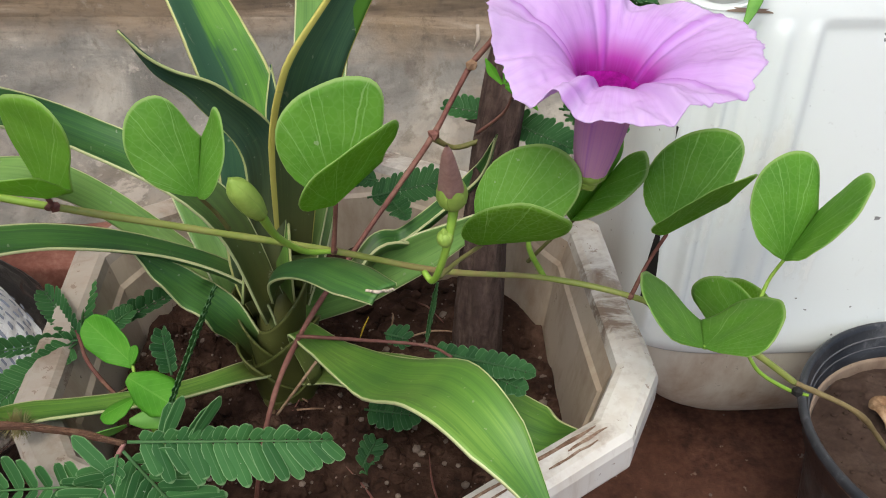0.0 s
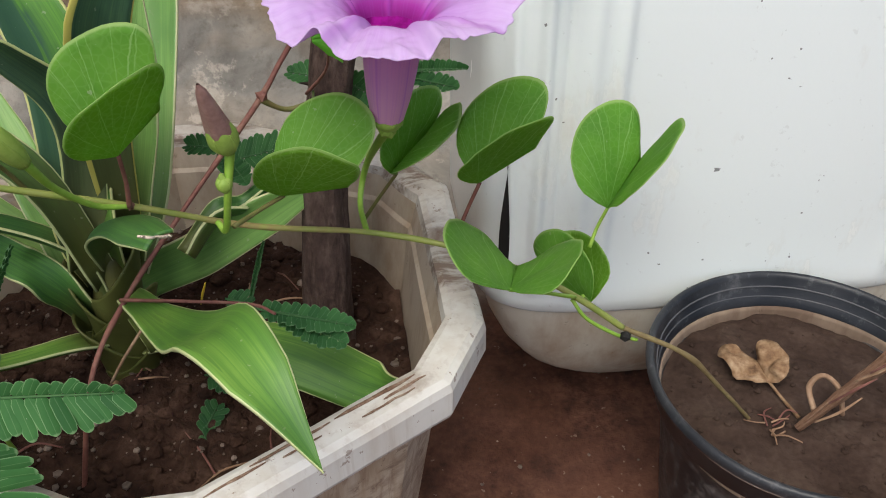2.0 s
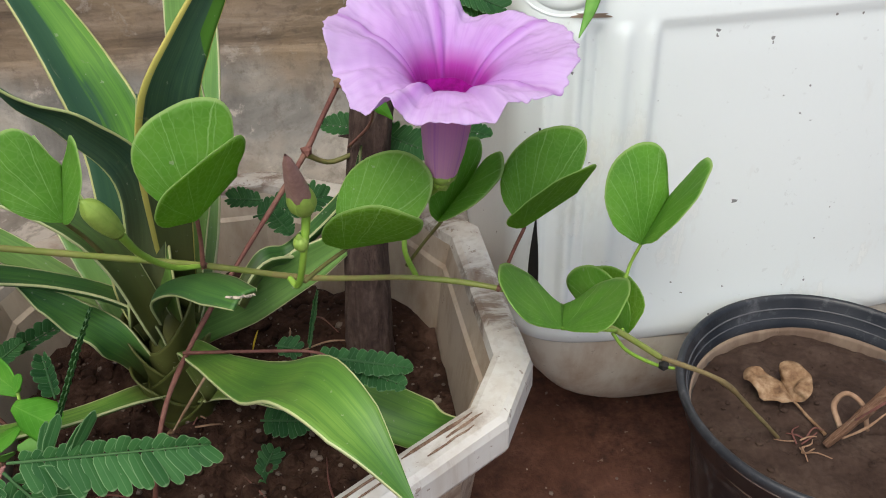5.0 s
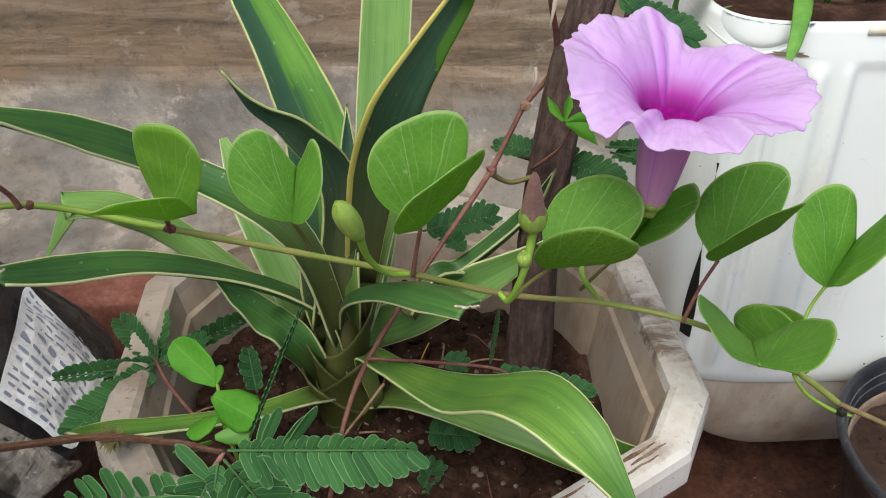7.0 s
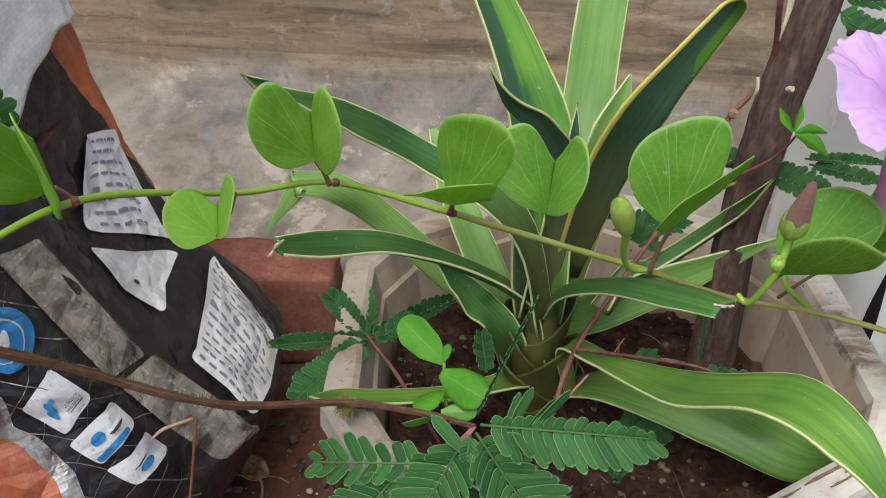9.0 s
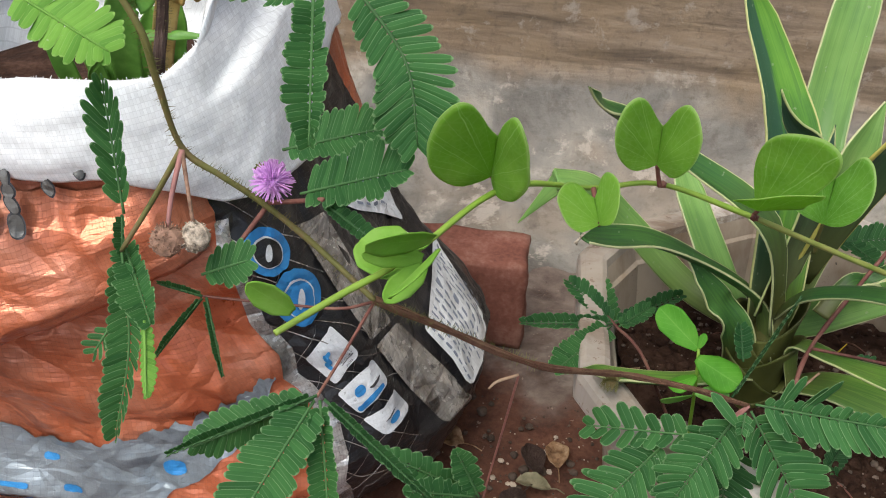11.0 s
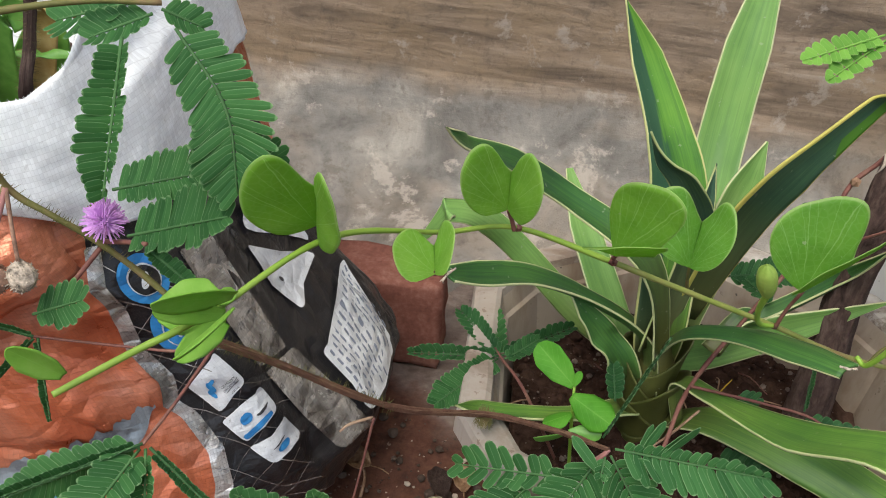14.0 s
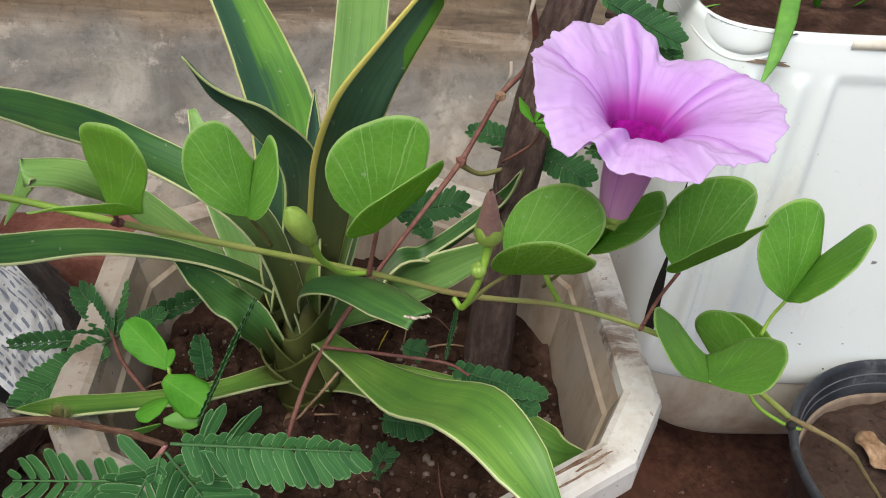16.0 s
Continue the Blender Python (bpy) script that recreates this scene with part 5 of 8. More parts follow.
def bud(A, T, girth, tip_mat, cover, name="bud"):
    """A flower bud: A at its calyx, T at its tip."""
    A, T = V(A), V(T)
    ax = (T - A).normalized()
    ln = (T - A).length
    a = ax.orthogonal().normalized()
    b = ax.cross(a)
    prof = [(0.0, 0.35), (0.12, 0.85), (0.3, 1.0), (0.5, 0.82), (0.7, 0.62), (0.88, 0.40), (1.0, 0.10)]

    def fn(u, v):
        s = v * (len(prof) - 1)
        k = min(int(s), len(prof) - 2)
        h = prof[k][0] + (prof[k + 1][0] - prof[k][0]) * (s - k)
        r = prof[k][1] + (prof[k + 1][1] - prof[k][1]) * (s - k)
        w = u * 6.2832 + h * 1.6
        rr = girth * 0.9 * r * (1 + 0.07 * math.cos(5 * w))
        return A + ax * ln * h + (a * math.cos(w) + b * math.sin(w)) * rr

    ob = put_mesh(name, sheet(name, fn, 30, 18, tip_mat, True), vine)
    for k in range(5):
        put_mesh("sepal", sepal(A, ax, k * 1.257 + 0.4, ln * cover, girth * 1.02, M_bud_green, 0.80 if cover > 0.7 else 0.30), ob, thick=0.0004)
    return ob


bud((-0.0549, 0.2153, 0.3154), (-0.0607, 0.2079, 0.3335), 0.0036, M_bud_green, 0.98)
bud((0.0032, 0.2262, 0.3119), (0.0010, 0.2120, 0.3415), 0.0046, M_bud_pink, 0.42)
put_mesh("peduncle", tube("peduncle", [(-0.039, 0.247, 0.278), (-0.0477, 0.2391, 0.2838), (-0.0533, 0.2259, 0.2996), (-0.0549, 0.2153, 0.3154)], [0.0010, 0.0011, 0.0012, 0.0016], M_green_stem, 24, 9), vine)
put_mesh("peduncle", tube("peduncle", [(-0.0066, 0.2348, 0.2781), (-0.0031, 0.2300, 0.2784), (0.0011, 0.2237, 0.2966), (0.0037, 0.2265, 0.3119)], [0.0011, 0.0012, 0.0013, 0.0017], M_green_stem, 24, 9), vine)
bud((0.0009, 0.2236, 0.2981), (0.0002, 0.2228, 0.3054), 0.0024, M_bud_green, 0.8, "small_bud")

# ---- variegated agave ----
agave = base("agave", (-0.076, 0.302, 0.145), "variegated agave rosette with yellow-edged green strap leaves", "agave")


def strap(pts, widths, mat, side=None, fold=0.16, twist=(0, 0), wave=0.0, thick=0.0011, label=""):
    return put_mesh("leaf", ribbon("leaf", pts, widths, mat, side, fold, twist, wave=wave, seed=len(pts)), agave, label, thick)


put_mesh("stem", tube("stem", [(-0.076, 0.302, 0.128), (-0.076, 0.302, 0.165), (-0.075, 0.300, 0.195), (-0.074, 0.301, 0.218)], [0.013, 0.013, 0.011, 0.005], M_agave_base, 20, 16, 0.05), agave, "olive-brown stem")
strap([(-0.0772, 0.3026, 0.2011), (-0.0791, 0.3003, 0.2324), (-0.0824, 0.3259, 0.2897), (-0.0956, 0.3373, 0.3235), (-0.1111, 0.3465, 0.3542), (-0.1253, 0.3471, 0.3824)], [0.0205, 0.0271, 0.03, 0.0257, 0.0182, 0.0], M_agave_two, (1, 0.1, 0.1), 0.16, (7, 4, -3, -27, -28, -27))
strap([(-0.0713, 0.3171, 0.1950), (-0.0619, 0.3414, 0.2287), (-0.0576, 0.3894, 0.2901), (-0.0534, 0.4104, 0.3473), (-0.0425, 0.4409, 0.4289)], [0.0169, 0.0229, 0.0266, 0.025, 0.0], M_agave_pale, (1, 0, 0.05), 0.16, (7, 7, 6, 4, 4))
strap([(-0.070, 0.308, 0.21), (-0.0587, 0.3223, 0.2663), (-0.0518, 0.3275, 0.3000), (-0.0452, 0.3349, 0.3244)], [0.018, 0.023, 0.019, 0.001], M_agave_pale, (1, 0.2, 0.1))
strap([(-0.0671, 0.3103, 0.2284), (-0.0564, 0.2906, 0.2974), (-0.0458, 0.2796, 0.3327), (-0.0339, 0.2762, 0.3550), (-0.0209, 0.2747, 0.3759), (-0.0201, 0.2637, 0.3832)], [0.0149, 0.0211, 0.0216, 0.0160, 0.0099, 0.0], M_agave_gold, (0.6, -0.48, -0.64), 0.10, (-59, -55, -53, -52, -48, -43))
strap([(-0.0822, 0.2953, 0.2158), (-0.0729, 0.3027, 0.2828), (-0.0852, 0.2891, 0.3185), (-0.0978, 0.2780, 0.3345), (-0.1069, 0.2704, 0.3510)], [0.0175, 0.0171, 0.0131, 0.0072, 0.0], M_agave_blue, (0.72, 0.41, 0.55), 0.2, (-4, 3, 22, 45, 100))
strap([(-0.0760, 0.2934, 0.2085), (-0.0935, 0.2881, 0.2709), (-0.1397, 0.2861, 0.3028), (-0.1625, 0.2636, 0.3272), (-0.1782, 0.2394, 0.3461), (-0.1858, 0.2186, 0.3646)], [0.014, 0.017, 0.0194, 0.0177, 0.0126, 0.0], M_agave, (0.5, 0.4, 0.6), 0.2, (-18, -30, -57, -63, -89, -11))
strap([(-0.0792, 0.2929, 0.1869), (-0.0877, 0.2972, 0.2190), (-0.1203, 0.2894, 0.2432), (-0.1486, 0.2626, 0.2690), (-0.1693, 0.2366, 0.2842), (-0.1810, 0.2195, 0.2955)], [0.0152, 0.0157, 0.0157, 0.0157, 0.0148, 0.008], M_agave, (0.1, 0.92, 0.35), 0.28, (-34, -37, -40, -37, -32, -23))
strap([(-0.0876, 0.3164, 0.1912), (-0.1192, 0.3381, 0.1962), (-0.1599, 0.3439, 0.2321), (-0.1819, 0.3290, 0.2593), (-0.1987, 0.3155, 0.2686), (-0.2006, 0.3173, 0.2633), (-0.2194, 0.3221, 0.2330)], [0.0134, 0.0162, 0.0153, 0.0161, 0.0137, 0.0108, 0.0], M_agave_pale, (0.3, 0.5, -0.6), 0.12, (-74, -81, -87, -90, -79, -69, -62))
strap([(-0.080, 0.315, 0.18), (-0.0924, 0.3109, 0.2000), (-0.1091, 0.3313, 0.2234), (-0.1263, 0.3537, 0.2499), (-0.1391, 0.3740, 0.2726)], [0.016, 0.019, 0.020, 0.018, 0.004], M_agave_pale, (0.9, 0.1, -0.3), 0.08)
strap([(-0.086, 0.304, 0.17), (-0.0918, 0.2929, 0.2000), (-0.1080, 0.2884, 0.2243), (-0.1194, 0.2855, 0.2395), (-0.1270, 0.2834, 0.2490)], [0.016, 0.018, 0.016, 0.010, 0.0], M_agave, (0.6, 0.2, -0.7), 0.15)
strap([(-0.0748, 0.3006, 0.2139), (-0.0684, 0.2793, 0.2438), (-0.0497, 0.2553, 0.2664), (-0.0316, 0.2256, 0.2844), (-0.0192, 0.2074, 0.2928)], [0.0118, 0.0136, 0.0155, 0.0157, 0.0106], M_agave, (0.1, 0.95, 0.25), 0.18, (24, 28, 35, 29, 22))
strap([(-0.0420, 0.3167, 0.2007), (-0.0290, 0.3309, 0.2132), (-0.0157, 0.3414, 0.2125), (0.0168, 0.3420, 0.2467), (0.0222, 0.3134, 0.2876)], [0.0158, 0.016, 0.0136, 0.0105, 0.0], M_agave, (0.2, -0.9, -0.4), 0.45, (30, 39, 29, 16, -16))
strap([(-0.066, 0.306, 0.18), (-0.0769, 0.3343, 0.1740), (-0.0438, 0.3356, 0.1902), (-0.0073, 0.3352, 0.2131), (0.0417, 0.3335, 0.2450)], [0.016, 0.022, 0.024, 0.020, 0.0], M_agave_pale, (0.5, -0.2, -0.8), 0.10)
strap([(-0.0584, 0.2851, 0.1731), (-0.0640, 0.2844, 0.2046), (-0.0470, 0.2595, 0.2167), (-0.0205, 0.2189, 0.2404), (0.0003, 0.1841, 0.2720), (0.0156, 0.1611, 0.2750), (0.0330, 0.1403, 0.2590)], [0.0066, 0.0101, 0.0159, 0.0227, 0.0255, 0.0188, 0.0], M_agave_bright, (0.5, 0.75, 0.45), 0.10, (190, 204, 221, 199, 205, 195, 195))
strap([(-0.0641, 0.2961, 0.1681), (-0.0402, 0.2854, 0.1822), (0.0056, 0.2688, 0.1820), (0.0421, 0.2485, 0.1792), (0.0551, 0.2348, 0.1967)], [0.0158, 0.0224, 0.0281, 0.0228, 0.0], M_agave_bright, (0.3, 0.9, 0.2), 0.08, (14, 7, -13, -36, -58))
strap([(-0.0858, 0.2938, 0.1703), (-0.0939, 0.2747, 0.1831), (-0.1200, 0.2529, 0.1934), (-0.1573, 0.2290, 0.2100), (-0.1720, 0.2130, 0.2282)], [0.0152, 0.018, 0.0173, 0.018, 0.0], M_agave_bright, (0.0, 0.8, 0.6), 0.2, (-64, -69, -66, -64, -38))
strap([(-0.074, 0.302, 0.22), (-0.0687, 0.3113, 0.2781), (-0.0686, 0.3157, 0.2990), (-0.0686, 0.3199, 0.3159)], [0.008, 0.009, 0.006, 0.0], M_agave_blue, (1, 0, 0), 0.3)
# olive leaf bases wrapped round the stem
def sheath(turn, low, high, dip, r0, r1):
    """A leaf base clasping the stem: tall and flared on its leaf's side, its two edges falling together on the other."""
    def fn(u, v):
        b = radians(-150 + 300 * u)
        k = 0.5 + 0.5 * math.cos(b * 1.2)
        top = dip + (high - dip) * k ** 1.3
        z = low + (top - low) * v
        r = r0 + (r1 - r0) * v * v * (0.25 + 0.75 * k) + 0.0010 * noise.noise(V((b * 1.5, v * 2, turn)))
        w = b + radians(turn)
        return V((-0.076 + r * math.cos(w), 0.300 + r * math.sin(w), z))
    put_mesh("leaf_base", sheet("leaf_base", fn, 60, 22, M_agave_base, uv=lambda u, v: (0.3 + 0.3 * v, 0.5)), agave, thick=0.0010)


for row in ((20, 0.134, 0.182, 0.158, 0.0135, 0.0200), (200, 0.138, 0.188, 0.164, 0.0130, 0.0205), (-30, 0.150, 0.204, 0.176, 0.0122, 0.0200), (165, 0.156, 0.214, 0.184, 0.0116, 0.0190), (10, 0.168, 0.226, 0.200, 0.0105, 0.0165)):
    sheath(*row)

# ---- tree trunk standing in the planter ----
trunk = base("tree_trunk", (0.0165, 0.316, 0.135), "slender grey-brown thorny trunk growing from the planter", "tree trunk")
put_mesh("bark", tube("bark", [(0.0165, 0.316, 0.132), (0.0185, 0.331, 0.190), (0.0215, 0.346, 0.240), (0.031, 0.364, 0.295), (0.044, 0.384, 0.345), (0.064, 0.412, 0.420), (0.085, 0.44, 0.50)], [0.0125, 0.0108, 0.0100, 0.0100, 0.0108, 0.0118, 0.0115], M_bark, 200, 48, 0.06, 0.06, 0, 0.16), trunk)
put_mesh("knot", pebbles("knot", [((0.0322, 0.3536, 0.3138), 0.0026)], M_chip, 7, 0.5), trunk, "pale torn knot")
put_mesh("thorn", tube("thorn", [(0.0209, 0.3638, 0.2658), (0.0104, 0.3645, 0.2665)], [0.0022, 0.0002], M_bark, 8, 8), trunk)
put_mesh("thorn", tube("thorn", [(0.0577, 0.3717, 0.3361), (0.0637, 0.3666, 0.3369)], [0.0022, 0.0002], M_bark, 8, 8), trunk)


def dry_edge(tip, across, along, width, seed):
    """The withered, ragged end of a blunt leaf."""
    rnd = random.Random(seed)
    tip, across, along = V(tip), V(across).normalized(), V(along).normalized()
    pts = [tip + across * width * (k / 6 - 0.5) + along * (0.0022 * (1 - (k / 3 - 1) ** 2) - 0.0010 + 0.0007 * rnd.uniform(-1, 1)) + V((0, -0.0006, 0.0004)) for k in range(7)]
    put_mesh("dry_tip", tube("dry_tip", pts, [0.0004, 0.0006, 0.0004, 0.0006, 0.0004], M_seed_pale, 30, 6, 0.4), agave, "dried brown ragged tip")
    for k in (1, 3, 4, 5):
        q = pts[k] + along * rnd.uniform(0.0004, 0.0022) + across * rnd.uniform(-0.0016, 0.0016)
        put_mesh("dry_tip", ribbon("dry_tip", [pts[k], (pts[k] + q) / 2 + V((0, 0, 0.0004)), q], [0.0009, 0.0007, 0.0002], M_seed_pale, fold=0.3, n=10, m=4), agave, "dried brown ragged tip", 0.0003)


dry_edge((-0.0192, 0.2074, 0.2928), (0.62, 0.55, -0.40), (0.54, -0.79, 0.30), 0.0118, 17)
dry_edge((-0.1810, 0.2195, 0.2955), (0.50, 0.20, 0.75), (-0.54, -0.79, 0.40), 0.0090, 18)
# ---- sensitive plants ----
def pinna_mesh(name, B, T, width, n, mat, face=(0, -0.55, 0.83), sag=0.0, fold=12, seed=0, lean=62, plump=1.0, bend=(0, 0, 0), dense=1.08, sides=(1, 1), loose=0.0):
    """A feather of n pairs of small leaflets from B to T."""
    B, T = V(B), V(T)
    ln = (T - B).length
    line = spline([B, (B + T) / 2 + V((0, 0, sag)) + V(bend), T], 40)
    rnd = random.Random(seed)
    verts, faces, uvs = [], [], []

    def leaflet(p, d, s, nrm, length, w):
        o = len(verts)
        rows = [(0.0, 0.5), (0.12, 0.90), (0.45, 1.0), (0.78, 0.97), (0.92, 0.72), (0.98, 0.36), (1.0, 0.05)]
        for k, (h, g) in enumerate(rows):
            for j in (-1, 0, 1):
                verts.append(p + d * length * h + s * w * g * j * 0.5 + nrm * (abs(j) * w * 0.14 - 0.10 * length * h * h))
                uvs.append((h, 0.5 + 0.5 * j))
            if k:
                a = o + (k - 1) * 3
                for j in (0, 1):
                    faces.append((a + j, a + j + 1, a + j + 4, a + j + 3))

    n = int(n * dense + 0.5)
    plump *= 1.14
    for i in range(n):
        s = 0.05 + 0.95 * (i + 0.5) / n
        k = min(int(s * 39), 38)
        p = line[k].lerp(line[k + 1], s * 39 - k)
        t = (line[k + 1] - line[k]).normalized()
        f = V(face) - t * t.dot(V(face))
        f.normalize()
        a = t.cross(f)
        env = (0.62 + 0.38 * math.sin(min(1, s * 1.35) * math.pi / 2)) * (1 - 0.55 * max(0, s - 0.72) / 0.28)
        for sgn in (-1, 1):
            g = radians(lean - 22 * max(0, s - 0.6) / 0.4 + rnd.uniform(-3, 3) * (1 + 2 * loose))
            d = t * math.cos(g) + a * sgn * math.sin(g)
            fo = radians(fold + rnd.uniform(-5, 5))
            d2 = d * math.cos(fo) + f * math.sin(fo)
            nrm = (d2.cross(t) * -sgn).normalized()
            across = d2.cross(nrm).normalized()
            tip = radians((5 + loose * rnd.uniform(0, 22)) * sgn)
            leaflet(p, d2, across * math.cos(tip) + nrm * math.sin(tip), nrm * math.cos(tip) - across * math.sin(tip), width / 2 * 1.08 * env * rnd.uniform(0.90 - 0.2 * loose, 1.06) * sides[sgn > 0], ln / n * 0.98 * plump)
    rb = tube("r", [B, (B + T) / 2 + V((0, 0, sag)) + V(bend), T], [0.0006, 0.0005, 0.0003], mat, 14, 5)
    o = len(verts)
    vv, ff = bits_of(rb)
    verts += vv
    uvs += [(0.5, 0.5)] * len(vv)
    faces += [tuple(q + o for q in f) for f in ff]
    return mesh_from(name, verts, faces, mat, True, uvs)


def feathers(parent, rows):
    for i, (B, T, w, n, mat, kw) in enumerate(rows):
        put_mesh("feather_leaf", pinna_mesh("feather_leaf", B, T, w, n, mat, seed=i * 7 + n, **kw), parent)


def hairy(pts, r, seed):
    """Bristles along a stem."""
    rnd = random.Random(seed)
    line = spline(pts, 300)
    bits = []
    for p, (t, a, b) in zip(line, frames_along(line)):
        w = rnd.random() * 6.28
        d = a * math.cos(w) + b * math.sin(w)
        q = p + d * (r + 0.0016 + 0.0012 * rnd.random()) + t * 0.001 * rnd.uniform(-1, 1)
        s = t * 0.00018
        c = t.cross(d) * 0.00018
        bits.append(([p + s, p - s + c, p - s - c, q], [(0, 1, 3), (1, 2, 3), (2, 0, 3)]))
    return join("bristles", bits, M_olive_stem, False)


# the branch that leans out of the sack across the planter
branch = base("mimosa_branch", (-0.371, 0.230, 0.374), "bristly sensitive-plant branch leaning out of the sack with feather leaves", "mimosa")
OLIVE = [(-0.46, 0.32, 0.262), (-0.435, 0.25, 0.40), (-0.375, 0.165, 0.445), (-0.335, 0.131, 0.432), (-0.3180, 0.1280, 0.4081), (-0.3159, 0.1300, 0.3896), (-0.3144, 0.1360, 0.3625), (-0.3032, 0.1400, 0.3508), (-0.2924, 0.1460, 0.3385), (-0.2750, 0.1490, 0.3215), (-0.2516, 0.1452, 0.3034)]
BROWN = [(-0.2516, 0.1452, 0.3034), (-0.2332, 0.1554, 0.2888), (-0.191, 0.168, 0.265), (-0.154, 0.196, 0.243), (-0.125, 0.193, 0.244), (-0.103, 0.186, 0.246)]
put_mesh("green_stem", tube("green_stem", OLIVE, [0.0018, 0.0015, 0.0012, 0.0012, 0.0011, 0.0011, 0.0011], M_olive_stem, 110, 9, 0.2), branch)
put_mesh("brown_stem", tube("brown_stem", BROWN, [0.0017, 0.0016, 0.0015, 0.0014, 0.0013, 0.0011], M_branch, 140, 12, 0.35, 0.2), branch)
put_mesh("bristles", hairy(OLIVE[3:], 0.0012, 1), branch, "fine olive bristles")
put_mesh("bristles", hairy(BROWN[:3], 0.0016, 2), branch, "fine olive bristles")
put_mesh("thorn_tuft", hairy([(-0.1615, 0.2199, 0.2174), (-0.1551, 0.2178, 0.2189)], 0.004, 3), branch)
put_mesh("twig", tube("twig", [(-0.1975, 0.1612, 0.2642), (-0.2047, 0.1542, 0.2654), (-0.2075, 0.1504, 0.2644)], [0.0007, 0.0006, 0.0004], M_dry_stem, 14, 7, 0.3), branch, "dry broken side twig")
put_mesh("twig", tube("twig", [(-0.1975, 0.1633, 0.2618), (-0.2014, 0.1585, 0.2350), (-0.2063, 0.1501, 0.2016), (-0.2065, 0.1417, 0.1808)], [0.0006, 0.0005, 0.0005, 0.0004], M_brown_stem, 24, 7), branch)
put_mesh("twig", tube("twig", [(-0.2515, 0.1449, 0.3029), (-0.2566, 0.1209, 0.2952), (-0.2591, 0.1018, 0.2935)], [0.0007, 0.0006, 0.0006], M_brown_stem, 20, 7), branch)
put_mesh("twig", tube("twig", [(-0.2515, 0.1449, 0.3029), (-0.2610, 0.1355, 0.3050), (-0.2798, 0.1318, 0.3058), (-0.3094, 0.1249, 0.3092)], [0.0006, 0.0006, 0.0005, 0.0005], M_brown_stem, 24, 7), branch)
put_mesh("twig", tube("twig", [(-0.2916, 0.1465, 0.3360), (-0.2972, 0.1396, 0.3280), (-0.3036, 0.1318, 0.3191)], [0.0010, 0.0009, 0.0008], M_brown_stem, 14, 7), branch)
put_mesh("twig", tube("twig", [(-0.3144, 0.1360, 0.3625), (-0.3258, 0.1300, 0.3429), (-0.3336, 0.1220, 0.3296), (-0.3380, 0.1250, 0.3240)], [0.0011, 0.0010, 0.0009, 0.0008], M_olive_stem, 20, 7), branch)
put_mesh("twig", tube("twig", [(-0.2909, 0.1478, 0.3377), (-0.2772, 0.1408, 0.3445), (-0.2622, 0.1271, 0.3555)], [0.0010, 0.0009, 0.0008], M_brown_stem, 14, 7), branch)
put_mesh("twig", tube("twig", [(-0.3230, 0.1285, 0.4170), (-0.3010, 0.1440, 0.4200), (-0.2850, 0.1570, 0.4200), (-0.2690, 0.1675, 0.4181)], [0.0012, 0.0011, 0.0010, 0.0009], M_olive_stem, 24, 7, 0.2), branch)
